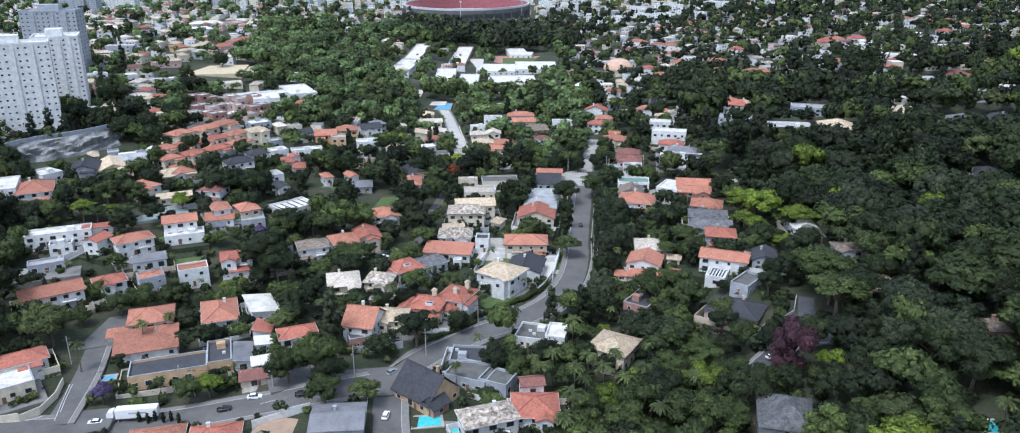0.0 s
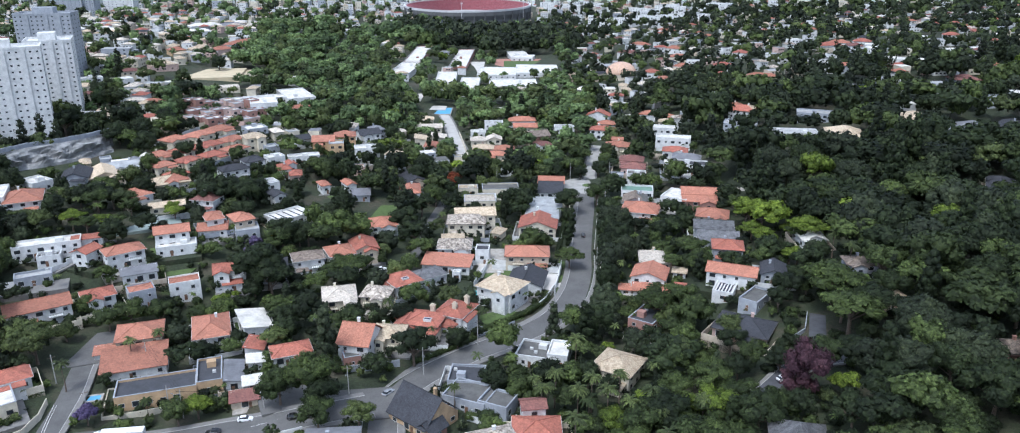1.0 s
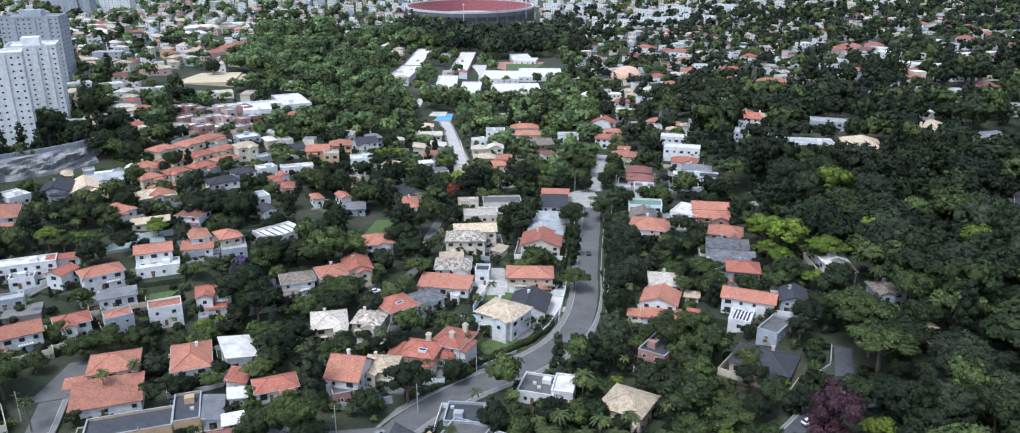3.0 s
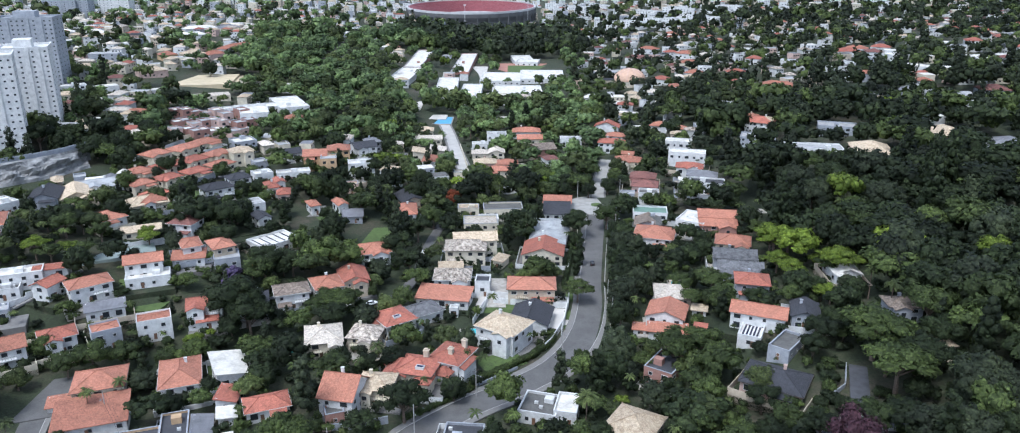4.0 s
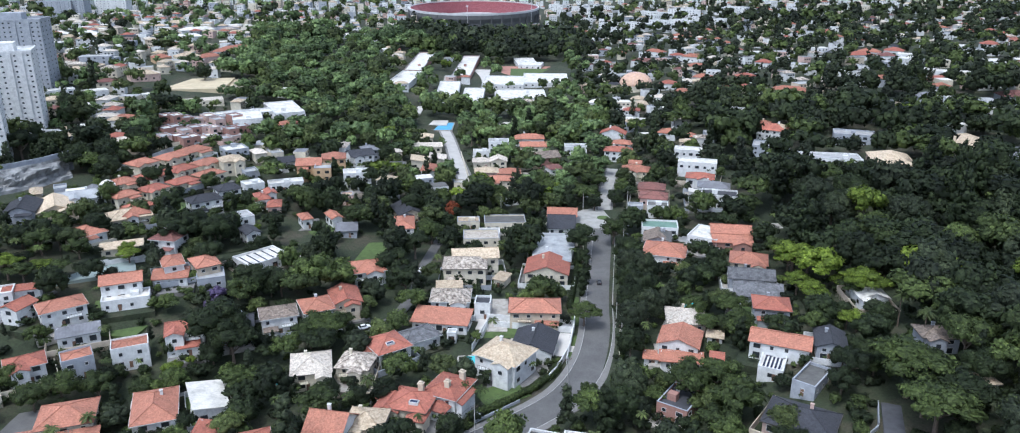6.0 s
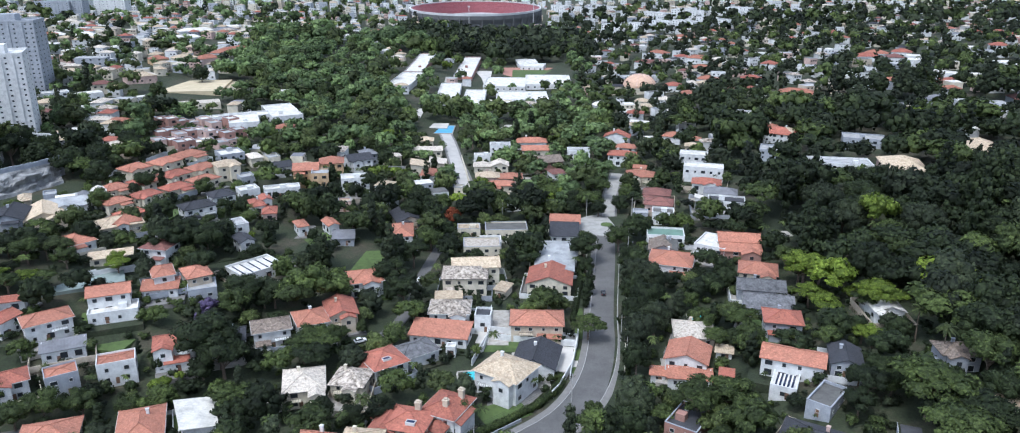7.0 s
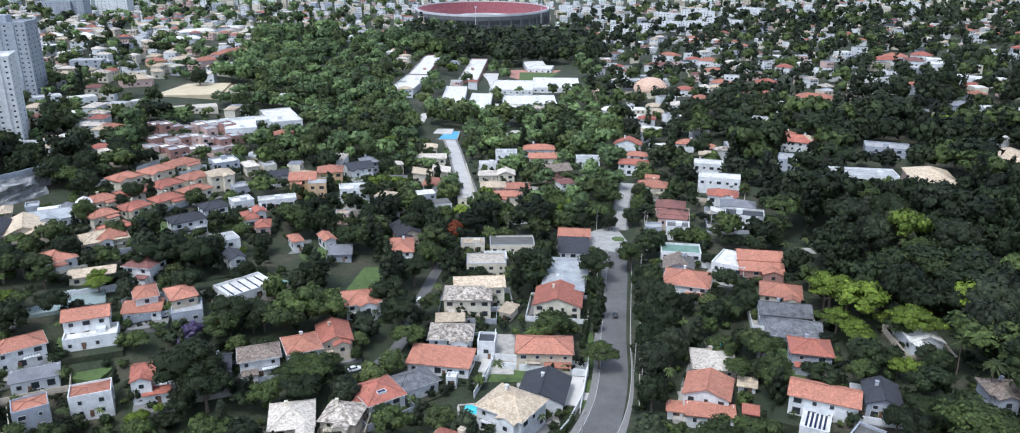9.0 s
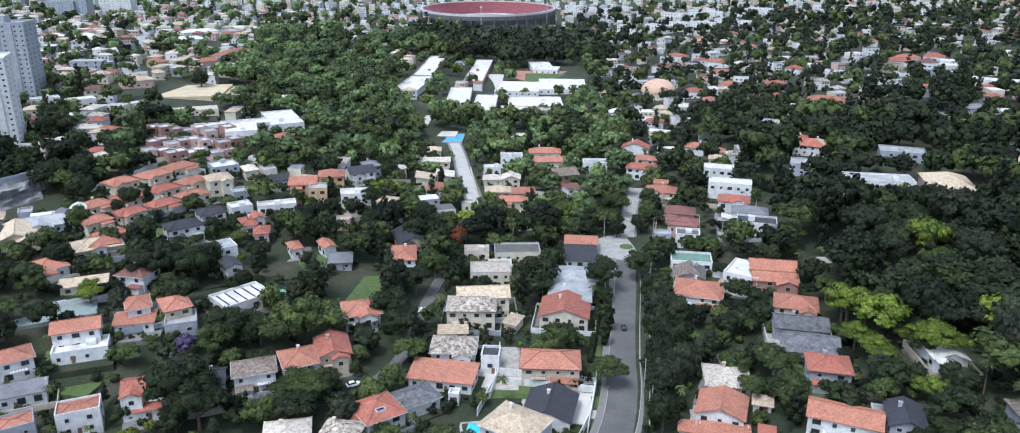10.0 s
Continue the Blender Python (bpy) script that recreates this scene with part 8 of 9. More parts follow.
roundabout(40.2, 408.1)
# ---- rocky bank below the towers ----
bank([(-233.5, 354.5), (-227.0, 369.6), (-217.9, 381.9), (-211.0, 394.0), (-205.9, 408.8)], [(-238.5, 363.5), (-232.0, 378.6), (-222.9, 390.9), (-216.0, 403.0), (-210.9, 417.8)])
wall_line([(-239.5, 366.5), (-233.0, 381.6), (-223.9, 393.9), (-217.0, 406.0), (-211.9, 420.8)], 9.5, "grey", 0.5)
# ---- verge strips ----
patch('verge', 22.0, 322.4, 0, 2.4, 7, M_LAWN, 'narrow grass verge beside the pavement')
patch('verge', 20.8, 306.7, 0, 2.4, 7, M_LAWN, 'narrow grass verge beside the pavement')
patch('verge', 19.4, 292.6, 0, 2.4, 7, M_LAWN, 'narrow grass verge beside the pavement')
patch('verge', 18.1, 281.5, 0, 2.4, 7, M_LAWN, 'narrow grass verge beside the pavement')
patch('school_yard', -10.3, 598.0, 0, 14, 26, M_YARD, 'pale paved yard before the school')
patch('school_yard', -23.5, 521.9, 0, 10, 12, M_YARD, 'pale paved yard before the school')
patch('school_yard', -73.6, 624.9, 0, 9, 30, M_YARD, 'pale paved yard before the school')
patch('school_yard', -35.0, 806.4, 0, 15, 76, M_YARD, 'pale paved school yard')
patch('school_yard', 9.7, 717.5, 0, 52, 20, M_YARD, 'pale paved school yard')
patch('school_yard', -36.8, 716.0, 0, 18, 40, M_YARD, 'pale paved school yard')
patch('school_yard', -2.4, 758.0, 0, 46, 14, M_YARD, 'pale paved school yard')
patch('school_yard', -58.2, 592.8, 0, 20, 14, M_YARD, 'pale paved yard beside the pool')
wall_line([(-9.1, 308.2), (5.3, 305.4), (20.2, 302.7)], 2.4, 'white')
wall_line([(20.2, 302.7), (17.4, 285.5), (12.5, 271.9), (10.3, 267.9)], 2.4, 'white')
wall_line([(-9.1, 308.2), (-10.9, 294.9), (-15.6, 290.7)], 2.2, 'white')
patch('forecourt', -12.8, 307.7, 0, 7, 15, M_YARD, 'white paved terrace')
patch('forecourt', 16.7, 290.0, -10, 7, 16, M_YARD, 'pale paved terrace')
house(73.4, 258.4, -25, 6.8, 9.3, 3.0, 'flat', 'white', 'white', 1, "flr", extra='skylights')
house(80.6, 247.6, -40, 6.3, 12.4, 3.2, 'flat', 'slab', 'grey', 1, "flr")
house(-82.0, 237.8, 3, 5.6, 7.9, 3.6, 'shed', 'red', 'white', 1, "flr")
house(-69.0, 230.9, 23, 11.5, 7.8, 3.6, 'hip', 'red', 'white', 1, "flr")
hedge([(-12.5, 246.5), (-7.5, 250.8), (-0.3, 257.1), (6.1, 263.2), (11.1, 269.9), (14.0, 276.5)], 2.3, 1.9, 'mid')
hedge([(-24.6, 329.2), (-11.7, 329.0)], 1.6, 1.3, 'deep')
hedge([(26.8, 371.6), (22.9, 340.4), (19.0, 314.6)], 2.2, 1.5, 'deep')
hedge([(33.6, 279.4), (36.1, 298.6), (39.1, 321.2)], 1.6, 1.3, 'mid')
hedge([(-29.9, 225.9), (-20.2, 234.9), (-10.9, 244.2)], 1.8, 1.4, 'mid')
pool(-68.7, 262.1, 25, 3, 8)
house(13.2, 875.3, -8, 22.7, 24.0, 3.7, 'flat', 'white', 'white', 1, "flr", label='white canvas sports tent')
MARKED.append(('round_deep', 43.8, 354.6, 1.10, 1.2))
MARKED.append(('round_grey', 42.8, 337.3, 1.22, 1.2))
MARKED.append(('round_deep', 41.1, 320.5, 1.34, 1.2))
MARKED.append(('round_deep', 39.7, 307.4, 1.22, 1.2))
MARKED.append(('round_grey', 38.0, 290.4, 1.34, 1.2))
MARKED.append(('round_deep', 35.9, 277.9, 1.10, 1.2))
MARKED.append(('round_deep', 26.6, 356.5, 0.8, 1.0))
MARKED.append(('round_mid', 27.5, 383.5, 0.9, 1.0))
MARKED.append(('round_deep', 37.2, 419.2, 0.9, 1.0))
MARKED.append(('round_deep', 47.5, 423.8, 1.0, 1.0))
MARKED.append(('round_mid', 32.8, 434.8, 1.0, 1.0))
MARKED.append(('round_deep', 24.6, 419.4, 1.0, 1.0))
MARKED.append(('spread_deep', 62.0, 180.2, 1.2, 1.0))
MARKED.append(('spread_mid', 51.8, 172.1, 1.2, 1.0))
MARKED.append(('spread_deep', 94.2, 179.2, 1.3, 1.0))
MARKED.append(('spread_mid', 86.3, 202.5, 1.0, 1.0))
MARKED.append(('spread_deep', 115.6, 173.8, 1.4, 1.0))
MARKED.append(('spread_olive', 89.3, 157.4, 1.2, 1.0))
patch('junction', -42.0, 202.1, 8, 24, 16, M_ASPHALT, 'worn asphalt street junction')
patch('junction', -122.3, 185.9, 10, 26, 12, M_ASPHALT, 'worn asphalt street junction')
road([(-185.7, 257.4), (-176.7, 270.4), (-166.9, 284.9), (-158.1, 302.3)], 5.0, 0.8, "grey concrete back street")
utility_pole(-7.6, 417.2)
utility_pole(31.9, 420.5)
utility_pole(52.5, 416.9)
utility_pole(79.1, 406.5)
cable([(-7.6, 417.2), (31.9, 420.5), (52.5, 416.9), (79.1, 406.5)])
MARKED.append(('giant_deep', -60.0, 427.9, 0.7, 1.0))
MARKED.append(('giant_deep', -46.9, 427.7, 0.7, 1.0))
MARKED.append(('giant_mid', -36.6, 425.0, 0.6, 1.0))
MARKED.append(('giant_mid', -8.1, 432.9, 0.65, 1.0))
MARKED.append(('giant_mid', 3.6, 442.6, 0.7, 1.0))
MARKED.append(('giant_mid', 15.5, 440.5, 0.7, 1.0))
MARKED.append(('giant_deep', 25.5, 433.8, 0.6, 1.0))
MARKED.append(('giant_deep', -74.4, 442.5, 0.65, 1.0))
MARKED.append(('round_deep', -48.4, 407.3, 1.3, 1.0))
MARKED.append(('giant_deep', -70.9, 385.7, 0.7, 1.0))
MARKED.append(('giant_mid', -39.5, 380.2, 0.6, 1.0))
MARKED.append(('giant_deep', -126.9, 350.4, 0.75, 1.0))
MARKED.append(('giant_deep', -118.4, 357.4, 0.7, 1.0))
MARKED.append(('giant_deep', -168.6, 408.1, 0.6, 1.0))
MARKED.append(('giant_deep', -202.3, 436.3, 0.8, 1.0))
MARKED.append(('giant_deep', -209.6, 423.4, 0.8, 1.0))
MARKED.append(('giant_deep', -198.6, 458.0, 0.7, 1.0))
MARKED.append(('giant_deep', -229.2, 437.0, 0.8, 1.0))
MARKED.append(('round_mid', -175.4, 380.7, 1.2, 1.0))
MARKED.append(('round_deep', -162.8, 345.1, 1.2, 1.0))
MARKED.append(('round_olive', -155.5, 366.1, 1.2, 1.0))
CLEAR.append((-228.7, 589.5, 13))
CLEAR.append((-239.8, 588.3, 13))
CLEAR.append((-212.0, 601.8, 13))
CLEAR.append((-223.3, 608.8, 13))
CLEAR.append((-51.1, 563.1, 13))
CLEAR.append((13.5, 784.4, 13))
CLEAR.append((-77.4, 676.5, 13))
CLEAR.append((-34.7, 648.3, 13))


CLEAR.append((-269.1, 420.9, 9))
CLEAR.append((-258.2, 420.0, 9))
CLEAR.append((-249.3, 422.9, 9))
CLEAR.append((-258.7, 403.0, 9))
CLEAR.append((-246.7, 405.5, 9))
CLEAR.append((-237.7, 414.0, 9))


# ---- stadium ----
def stadium(x, y, z, a, b, h):
    """An oval bowl: outer wall with ribs, white rim, raked red seating in two tiers, pitch."""
    ob = tagged(new("stadium"), "oval football stadium with red seats and a white rim", "stadium")
    ob.matrix_world = pose(x, y, z)
    n = 96

    def band(name, rings, mat, label=""):
        verts = [(ra * math.cos(2 * math.pi * i / n), rb * math.sin(2 * math.pi * i / n), zz) for ra, rb, zz in rings for i in range(n)]
        faces = [(k * n + i, k * n + (i + 1) % n, (k + 1) * n + (i + 1) % n, (k + 1) * n + i) for k in range(len(rings) - 1) for i in range(n)]
        put(name, raw(verts, faces, name), mat, ob, label)

    band("outer_wall", [(a, b, -15), (a, b, h * 0.55), (a + 3, b + 3, h * 0.75), (a + 3, b + 3, h - 2.5)], M_DARKWALL, "dark concrete outer wall")
    band("rim", [(a + 3, b + 3, h - 2.5), (a + 3.4, b + 3.4, h + 0.6), (a + 1, b + 1, h + 0.6), (a + 1, b + 1, h - 0.5)], M_RIM, "white concrete rim")
    steps = []
    for i in range(15):
        u = i / 14
        ra, rb, zz = a + 0.5 - 34 * u, b + 0.5 - 34 * u, h - 1 - (h * 0.5) * u
        steps += [(ra, rb, zz), (ra - 2.4, rb - 2.4, zz)]
    band("upper_tier", steps, M_SEAT, "red raked upper seats")
    band("tier_front", [(a - 36.4, b - 36.4, h * 0.47), (a - 36.8, b - 36.8, h * 0.4), (a - 30, b - 30, h * 0.36)], M_RIM, "white tier edge")
    band("lower_tier", [(a - 30, b - 30, h * 0.3), (a - 58, b - 58, 2)], M_SEAT, "red lower seats")
    bm = bmesh.new()
    bmesh.ops.create_circle(bm, cap_ends=True, segments=64, radius=1)
    for v in bm.verts:
        v.co = Vector((v.co.x * (a - 57), v.co.y * (b - 57), 2.2))
    part("pitch", bm, M_LAWN, ob, "green pitch")
    for i in range(40):
        t = 2 * math.pi * i / 40
        bm = bmesh.new()
        box(bm, -0.6, -1.5, -15, 0.6, 2, h - 2.6)
        r = part("rib", bm, M_DARKWALL, ob)
        r.matrix_basis = pose((a + 1.8) * math.cos(t), (b + 1.8) * math.sin(t), 0, 0, 0, math.degrees(math.atan2(math.sin(t) * a, math.cos(t) * b)) - 90)
    for i in range(6):
        t = math.pi * (i / 6 + 0.08) * 2
        bm = bmesh.new()
        tube(bm, [(0, 0, -5), (0, 0, h + 12)], [0.45, 0.3], 6)
        box(bm, -1.6, -0.3, h + 10.5, 1.6, 0.3, h + 12.5)
        m = part("floodlight_mast", bm, M_RIM, ob)
        m.location = ((a + 5) * math.cos(t), (b + 5) * math.sin(t), 0)
    HOMES.append((x, y, a + 10, 2 * a + 10, 2 * b + 10, 0, h))


stadium(-74, 1405, -8.0, 104, 138, 32)


# ---- distant districts ----
def wooded(x, y):
    """The wooded hill, the belt before the stadium and the grove by the school."""
    hill = abs(x + 165 + (y - 680) * 0.2) < 62 and 625 < y < 985
    belt = -150 < x < 75 and 905 < y < 1205
    grove = abs(x + 100) < 30 and 500 < y < 650 or -45 < x < 25 and 545 < y < 640
    return hill or belt or grove


def district():
    """Houses past counting: walls and roofs in one mesh, with a material to each."""
    rng = random.Random(77)
    wall_names = ("white", "cream", "beige", "pink", "grey", "ochre", "brick")
    roof_names = ("orange", "red", "tan", "concrete", "white", "grey", "mottled", "maroon", "dark", "bleached", "slab", "black", "brown", "green", "slate", "zinc")
    walls = [WALL[k] for k in wall_names]
    roofs = [ROOF[k] for k in roof_names]
    verts, faces, mats = [], [], []

    def add(x, y, yaw, w, d, h, rise, wi, ri):
        z = ground_z(x, y)
        c, s = math.cos(yaw), math.sin(yaw)
        n = len(verts)
        o = 0.5 if rise else 0
        r = max(0, w / 2 - d / 2)
        pts = [(-w / 2, -d / 2, -3), (w / 2, -d / 2, -3), (w / 2, d / 2, -3), (-w / 2, d / 2, -3), (-w / 2, -d / 2, h), (w / 2, -d / 2, h), (w / 2, d / 2, h), (-w / 2, d / 2, h),
               (-w / 2 - o, -d / 2 - o, h), (w / 2 + o, -d / 2 - o, h), (w / 2 + o, d / 2 + o, h), (-w / 2 - o, d / 2 + o, h), (-r, 0, h + rise), (r, 0, h + rise)]
        verts.extend((x + a * c - b * s, y + a * s + b * c, z + q) for a, b, q in pts)
        f = [(0, 1, 5, 4), (1, 2, 6, 5), (2, 3, 7, 6), (3, 0, 4, 7)]
        m = [wi] * 4
        if rise:
            f += [(8, 9, 13, 12), (10, 11, 12, 13), (9, 10, 13), (11, 8, 12)]
            m += [len(walls) + ri] * 4
        else:
            f += [(4, 5, 6, 7)]
            m += [len(walls) + ri]
        # dark window bands set proud of the front wall
        for k in range(max(1, int(h // 3))):
            for u in (-0.28, 0.02, 0.3):
                if rng.random() < 0.75:
                    g = len(verts) - n
                    zz = k * 3 + 1.6
                    q = [(u * w - 0.7, -d / 2 - 0.05, zz - 0.5), (u * w + 0.7, -d / 2 - 0.05, zz - 0.5), (u * w + 0.7, -d / 2 - 0.05, zz + 0.6), (u * w - 0.7, -d / 2 - 0.05, zz + 0.6)]
                    verts.extend((x + a * c - b * s, y + a * s + b * c, z + e) for a, b, e in q)
                    f.append((g, g + 1, g + 2, g + 3))
                    m.append(len(walls) + len(roofs))
        faces.extend(tuple(n + i for i in q) for q in f)
        mats.extend(m)

    for fx, fy, fyaw, fw, fd, fh, fkind, froof, fwall in FAR:
        add(fx, fy, fyaw, fw, fd, fh, 0 if fkind == "flat" else min(fw, fd) * 0.22, wall_names.index(fwall), roof_names.index(froof))
    plan = Plan()
    y = 440.0
    while y < 2600:
        step = 12.5 + max(0, y - 700) * 0.013
        x = -(0.7 * y + 60)
        while x < 0.7 * y + 60:
            px, py = x + rng.uniform(-5, 5), y + rng.uniform(-5, 5)
            x += step
            left = smooth(-60, -260, px)
            p = 0.22 + (0.12 * smooth(600, 430, py) if abs(px) > 70 else -0.12) + 0.16 * smooth(700, 1100, py) + 0.22 * left * smooth(520, 760, py) + 0.22 * smooth(1150, 1400, py) - 0.1 * smooth(60, 160, px) * smooth(640, 560, py)
            if px > 110 and py < 520:
                p = 0.05
            if wooded(px, py) or math.hypot((px + 74) / 120, (py - 1405) / 160) < 1:
                p = 0.0
            if rng.random() > p:
                continue
            w, d = rng.uniform(7, 13), rng.uniform(6, 9)
            if plan.room(px, py, 10 if py > 600 else 14) <= 2.3:
                continue
            # left side has more pale roofs, which also stand for its sunlight and haze
            ri = rng.choices(range(11), (7, 6, 22, 16, 16, 6, 6, 2, 1, 18, 4) if px < -60 and py < 1150 else (12, 10, 12, 20, 12, 8, 10, 8, 6, 6, 8) if py < 1150 else (5, 6, 10, 30, 24, 12, 6, 3, 2, 8, 6))[0]
            flat = ri in (3, 4, 5, 10)
            h = rng.choice((3.4, 6.2, 6.4, 6.6)) + (rng.choice((0, 0, 0, 3, 8)) if py > 1200 else 0)
            add(px, py, radians(rng.choice((0, 8, -12, 90, 20))), w, d, h, 0 if flat else min(w, d) * 0.22, rng.choices(range(5), (50, 18, 10, 8, 8))[0], ri)
            CLEAR.append((px, py, 5.5))
        y += step
    me = raw(verts, faces, "distant_houses")

    for m in walls + roofs + [M_GLASS]:
        me.materials.append(m)
    me.polygons.foreach_set("material_index", np.array(mats, np.int32))
    me.update()
    tagged(put("distant_houses", me, None, None), "scattered distant houses with orange and white roofs", "houses", kind="stuff")


district()


# ---- planting ----
rng = random.Random(21)


def sort_of(x, y):
    """Which sort of tree grows here: dark woods on the flank, a lighter mix in the gardens; the tones also stand for
    cloud shade, sunlight and haze.
    """
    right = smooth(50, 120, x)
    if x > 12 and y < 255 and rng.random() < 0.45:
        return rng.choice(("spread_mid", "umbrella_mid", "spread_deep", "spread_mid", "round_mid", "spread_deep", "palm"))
    # lighter greens put the sunlight of this sector into the leaf colour
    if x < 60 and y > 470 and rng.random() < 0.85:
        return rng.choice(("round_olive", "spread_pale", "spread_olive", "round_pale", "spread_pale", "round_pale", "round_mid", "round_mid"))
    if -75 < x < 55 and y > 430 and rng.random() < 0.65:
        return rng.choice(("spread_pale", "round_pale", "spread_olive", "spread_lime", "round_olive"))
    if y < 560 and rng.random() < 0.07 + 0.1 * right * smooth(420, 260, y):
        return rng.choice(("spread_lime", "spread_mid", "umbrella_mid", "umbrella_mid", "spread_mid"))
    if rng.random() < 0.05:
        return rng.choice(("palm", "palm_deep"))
    # far off, paler greens stand in for haze over the woods
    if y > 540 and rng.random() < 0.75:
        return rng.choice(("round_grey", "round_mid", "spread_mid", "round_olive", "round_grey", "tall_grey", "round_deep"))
    # dark sorts, partly in place of cloud shade on the right flank
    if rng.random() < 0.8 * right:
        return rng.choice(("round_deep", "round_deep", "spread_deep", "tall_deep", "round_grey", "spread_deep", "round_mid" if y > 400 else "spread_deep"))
    return rng.choice(("round_deep", "round_mid", "round_olive", "round_grey", "spread_mid", "spread_deep", "spread_olive", "spread_deep", "round_deep", "tall_deep", "tall_grey"))


# trees round the tennis court, the open lawns and the steep drive
MARKED += [
    ("umbrella_lime", -173.9, 305.3, 1.00, 1.0),
    ("umbrella_mid", -166.9, 302.7, 0.95, 1.0),
    ("umbrella_lime", -163.3, 308.3, 0.80, 1.0),
    ("umbrella_mid", -157.8, 308.6, 0.80, 1.0),
    ("round_deep", -182.4, 328.6, 1.00, 1.0),
    ("spread_mid", -173.0, 324.6, 1.00, 1.0),
    ("spread_deep", -169.2, 329.8, 0.90, 1.0),
    ("spread_mid", -159.5, 324.6, 0.80, 1.0),
    ("round_deep", -127.5, 348.4, 1.10, 1.0),
    ("spread_deep", -118.3, 347.7, 1.20, 1.0),
    ("round_deep", -117.1, 363.5, 1.10, 1.0),
    ("umbrella_lime", -140.9, 323.7, 0.75, 1.0),
    ("tall_deep", -97.4, 355.7, 1.00, 1.0),
    ("round_deep", -100.8, 348.8, 0.80, 1.0),
    ("round_deep", -84.6, 373.3, 0.70, 1.0),
    ("round_mid", -91.0, 345.9, 0.60, 1.0),
    ("spread_lilac", -102.2, 303.9, 0.90, 1.0),
    ("round_deep", -92.1, 308.6, 1.00, 1.0),
    ("round_deep", -86.3, 312.1, 0.90, 1.0),
    ("spread_deep", 85.5, 240, 0.8, 1.0),
    ("spread_deep", 91, 247, 0.9, 1.0),
    ("spread_deep", 101, 228.5, 1.1, 1.0),
    ("spread_mid", 105, 239.5, 1.0, 1.0),
    ("spread_deep", 109, 226, 1.2, 1.0),
    ("giant_deep", 119, 237, 0.8, 1.0),
    ("bush_mid", 84.5, 224, 1.2, 1.0),
    ("bush_deep", 83, 219.5, 1.3, 1.0),
    ("round_deep", 97, 256, 0.9, 1.0),
    ("round_deep", 103.5, 216, 0.8, 1.0),
    ("bush_deep", 86, 230, 1.4, 1.0),
    ("bush_mid", 88.5, 235.5, 1.3, 1.0),
    ("bush_deep", 80, 218, 1.2, 1.0),
    ("bush_mid", 78, 213.5, 1.3, 1.0),
    ("round_deep", 84, 214, 0.6, 1.0),
    ("bush_deep", 95.5, 219, 1.3, 1.0),
    ("bush_mid", 97, 213.5, 1.4, 1.0),
    ("spread_deep", 66, 221, 0.8, 1.0),
    ("bush_mid", 73, 221, 1.3, 1.0),
    ("bush_deep", 63, 226, 1.3, 1.0),
    ("round_deep", 91, 254, 0.8, 1.0),
]
for i, (kind, tx, ty, ts, tt) in enumerate(MARKED):
    tree(kind, tx, ty, ts, i % 3, tt)
    CLEAR.append((tx, ty, KINDS[kind][2] * ts * 0.5))
plan = Plan()
singles = len(MARKED)
y = 120.0
while y < 620:
    step = 8.2 if y < 420 else 9.2
    x = -(0.68 * y + 45)
    while x < 0.68 * y + 45:
        px, py = x + rng.uniform(-3.2, 3.2), y + rng.uniform(-3.2, 3.2)
        x += step * (1 + 0.45 * smooth(60, 110, px))
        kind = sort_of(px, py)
        form, leaf, r, h = KINDS[kind]
        s = rng.uniform(0.8, 1.5) * (1 + 0.4 * smooth(60, 140, px))
        if form == "palm":
            s = rng.uniform(0.75, 1.05)
        room = plan.room(px, py, r * s)
        if room <= 0:
            s = s * 0.55
            room = plan.room(px, py, r * s)
        if -140 < px < -12 and py < 196:
            room = min(room, 2.2)
        if room <= 0:
            room = plan.room(px, py, 1.2)
            if room > 2 and y < 420:
                k = rng.choice(("bush_mid", "bush_deep", "round_deep", "round_mid", "palm_deep"))
                bs = min(rng.uniform(0.7, 1.1), room / KINDS[k][3], 1.1 if k[:4] in ("bush", "palm") else 0.42)
                if singles < 300 and y < 300:
                    tree(k, px, py, bs, rng.randint(0, 2))
                    singles += 1
                else:
                    wood_tree(k, px, py, bs, 60, 0.8)
            continue
        s = min(s, room / h)
        if s < 0.3:
            kind, s = "bush_mid", min(1.0, room / 2.8)
        if y < 260 and singles < 300:
            tree(kind, px, py, s, rng.randint(0, 2))
            singles += 1
        else:
            wood_tree(kind, px, py, s, tall=rng.uniform(0.8, 1.3), per=520 if y < 330 else 280 if y < 430 else 110, size=0.36 if y < 330 else 0.48 if y < 430 else 0.75)
    y += step
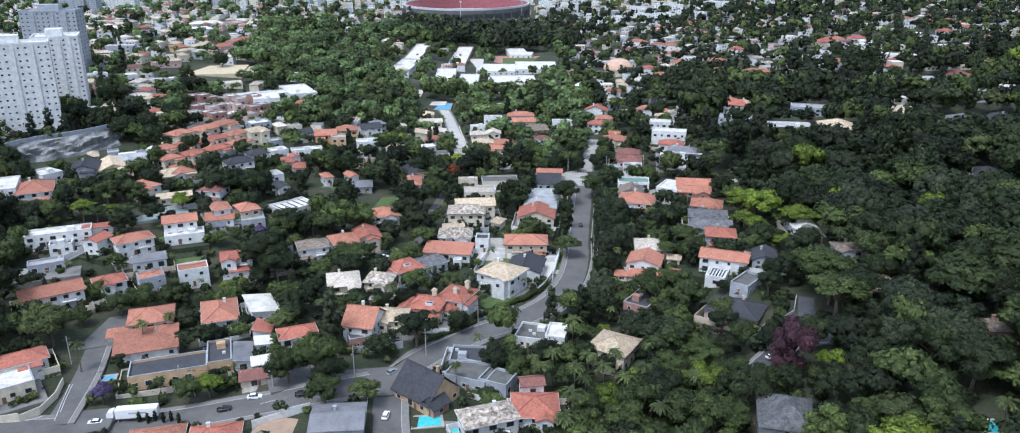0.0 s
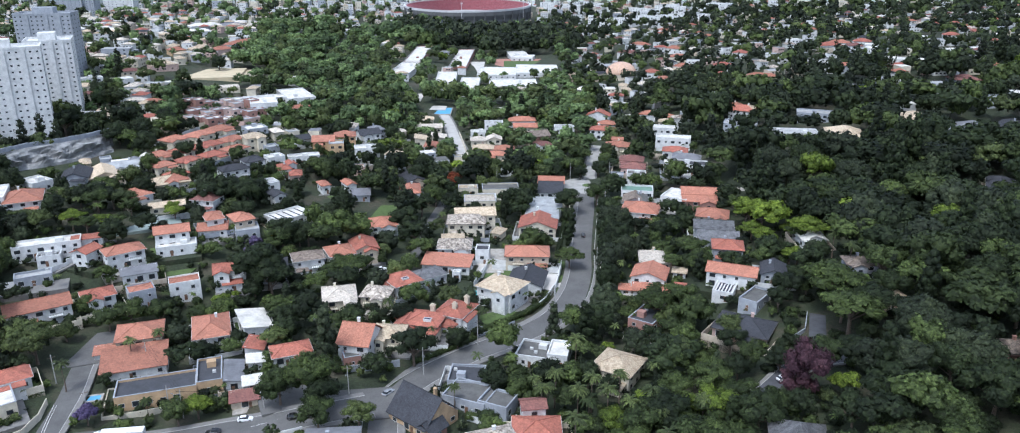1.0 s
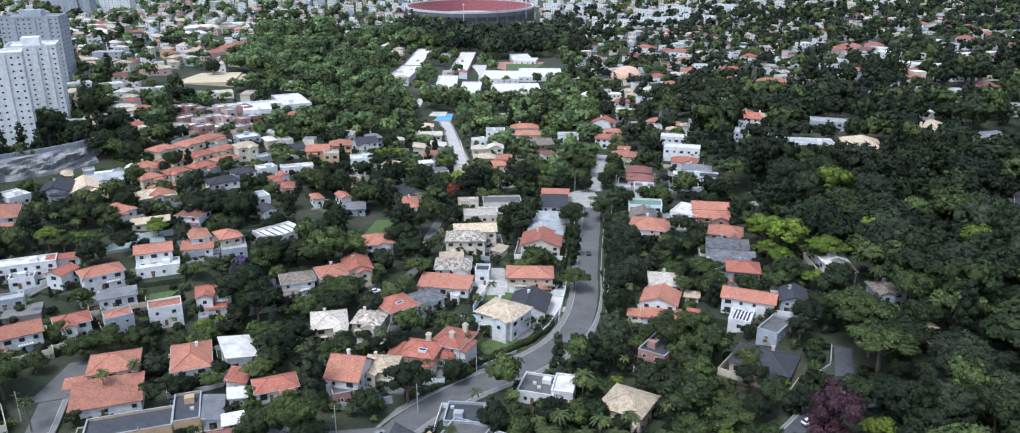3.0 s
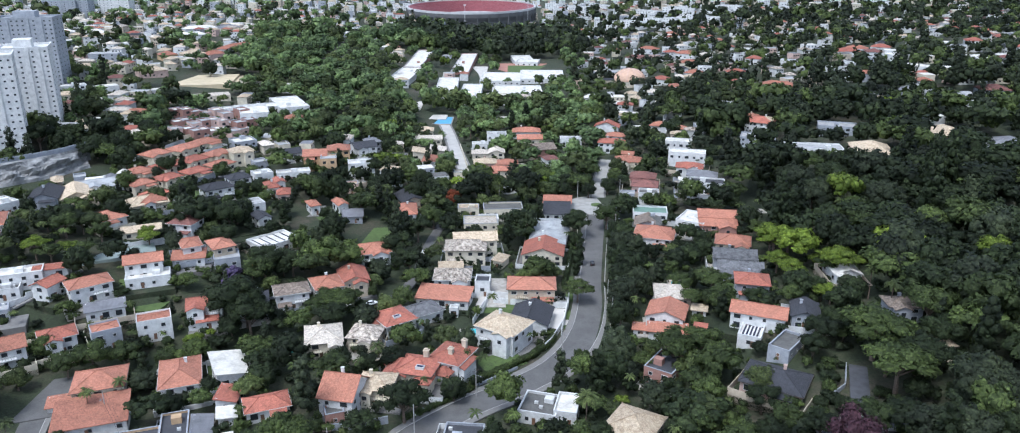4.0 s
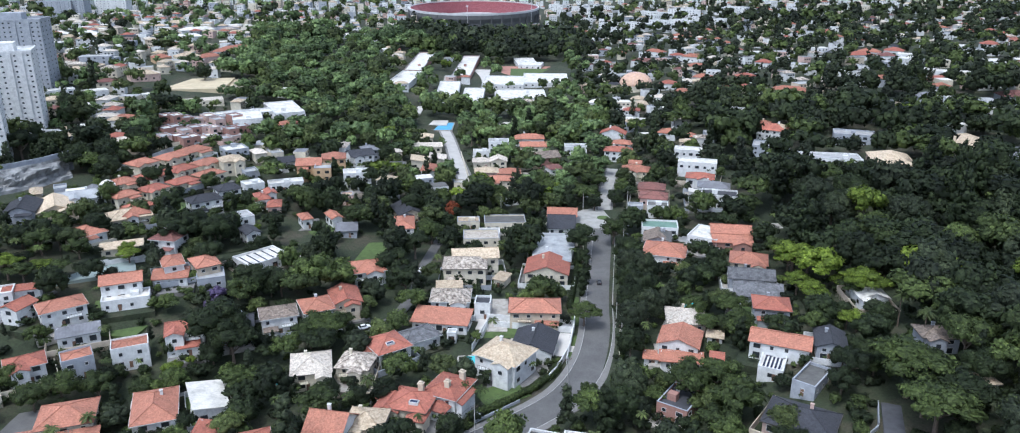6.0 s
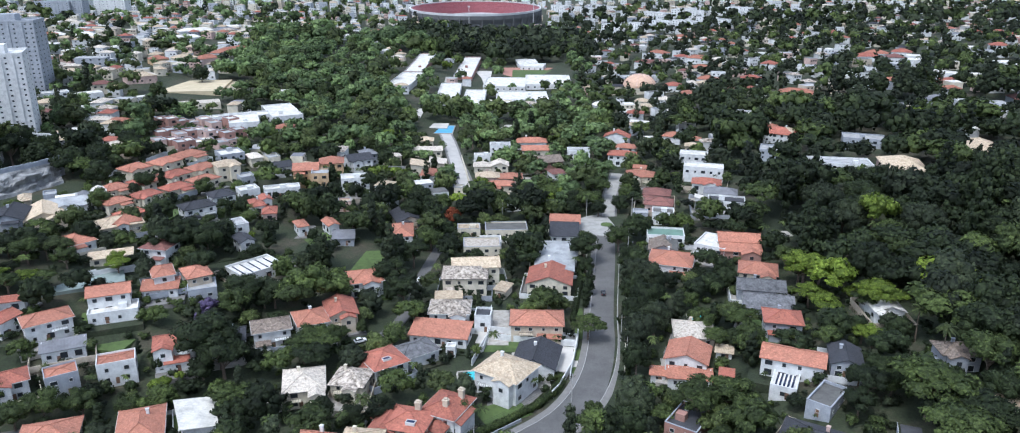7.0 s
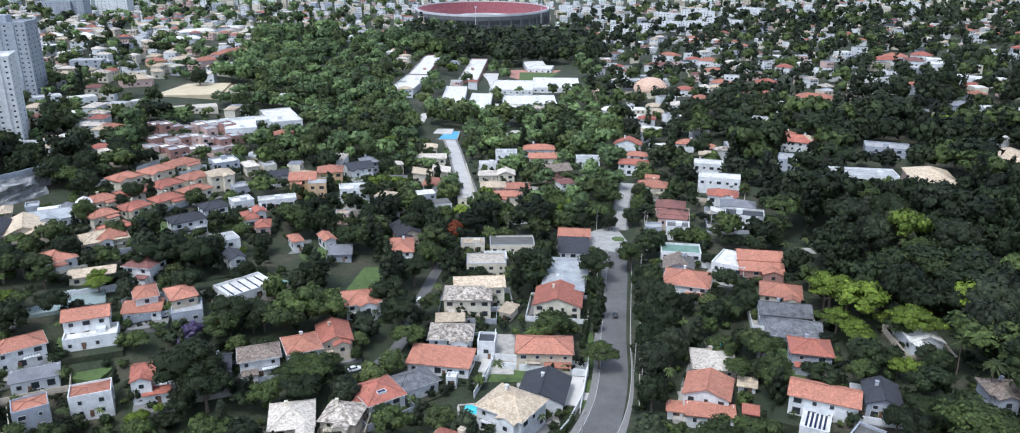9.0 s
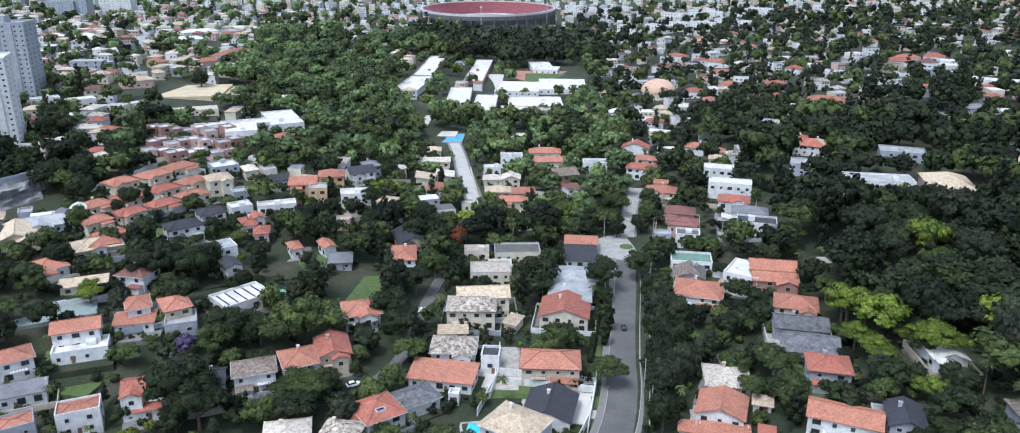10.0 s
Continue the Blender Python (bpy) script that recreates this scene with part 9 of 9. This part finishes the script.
# shrubs and small trees close round the house walls
hedge_plan = Plan()
for hx, hy, hr, w, d, yaw, h in HOMES:
    if hy > 760 or h > 12:
        continue
    c, s = math.cos(radians(yaw)), math.sin(radians(yaw))
    for k in range(int(w / 2.2) + 3):
        if k < int(w / 2.2):
            u, v = rng.uniform(-w / 2, w / 2), -d / 2 - rng.uniform(1.0, 3.2)
        else:
            u, v = rng.choice((-1, 1)) * (w / 2 + rng.uniform(1.0, 2.4)), rng.uniform(-d / 2, d / 2)
        px, py = hx + u * c - v * s, hy + u * s + v * c
        if rng.random() < (0.15 if hy < 430 else 0.6) or hedge_plan.room(px, py, 0.8) <= 0:
            continue
        kind = rng.choice(("round_deep", "round_mid", "spread_deep", "round_olive", "round_grey", "palm_deep"))
        top = min(h * rng.uniform(0.3, 0.85), 5.0)
        wood_tree(kind, px, py, top / KINDS[kind][3] * 0.95, 44 if hy < 420 else 26, 0.9 if hy < 420 else 1.1)
# low growth in the gaps between houses
gap_plan = Plan()
y = 150.0
while y < 560:
    x = -(0.66 * y + 30)
    while x < min(0.66 * y + 30, 150 if y < 330 else 75):
        px, py = x + rng.uniform(-1.8, 1.8), y + rng.uniform(-1.8, 1.8)
        x += 5.0 + 0.005 * y
        room = gap_plan.room(px, py, 1.6)
        if room < 2 or rng.random() < 0.2:
            continue
        kind = rng.choice(("bush_mid", "bush_deep", "round_deep", "round_mid", "round_olive", "round_grey", "spread_deep"))
        top = min(room, rng.uniform(2.0, 5.0))
        wood_tree(kind, px, py, min(top / KINDS[kind][3], 1.4), 44 if y < 400 else 26, 0.9 if y < 400 else 1.1)
    y += 5.0 + 0.005 * y
y = 620.0
while y < 1550:
    wild = 0.72
    step = 10.5 + (y - 620) * 0.02
    x = -(0.68 * y + 45)
    while x < 0.68 * y + 45:
        px, py = x + rng.uniform(-4, 4), y + rng.uniform(-4, 4)
        x += step
        deep = wooded(px, py)
        if rng.random() > (0.98 if deep else 0.9 - 0.18 * smooth(-100, -220, px)):
            continue
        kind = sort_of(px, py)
        # the hill's sunlight is put into paler leaf colours
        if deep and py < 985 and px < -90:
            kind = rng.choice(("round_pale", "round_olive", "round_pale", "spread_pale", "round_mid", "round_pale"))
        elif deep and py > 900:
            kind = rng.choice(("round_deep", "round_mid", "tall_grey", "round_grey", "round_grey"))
        form, leaf, r, h = KINDS[kind]
        s = rng.uniform(0.8, 1.4) * ((1.9 if py > 905 else 1.3) if deep else 1.1 if py < 1000 else 1.45)
        room = plan.room(px, py, r * s)
        if room <= 0 or math.hypot((px + 74) / 120, (py - 1405) / 160) < 1:
            continue
        wood_tree(kind, px, py, min(s, max(0.5, room / h)), 84 if deep and py < 985 else 36 if y < 1000 else 18, 0.9 if deep and py < 985 else 1.2 if y < 1000 else 1.7)
    y += step
grow_woods()
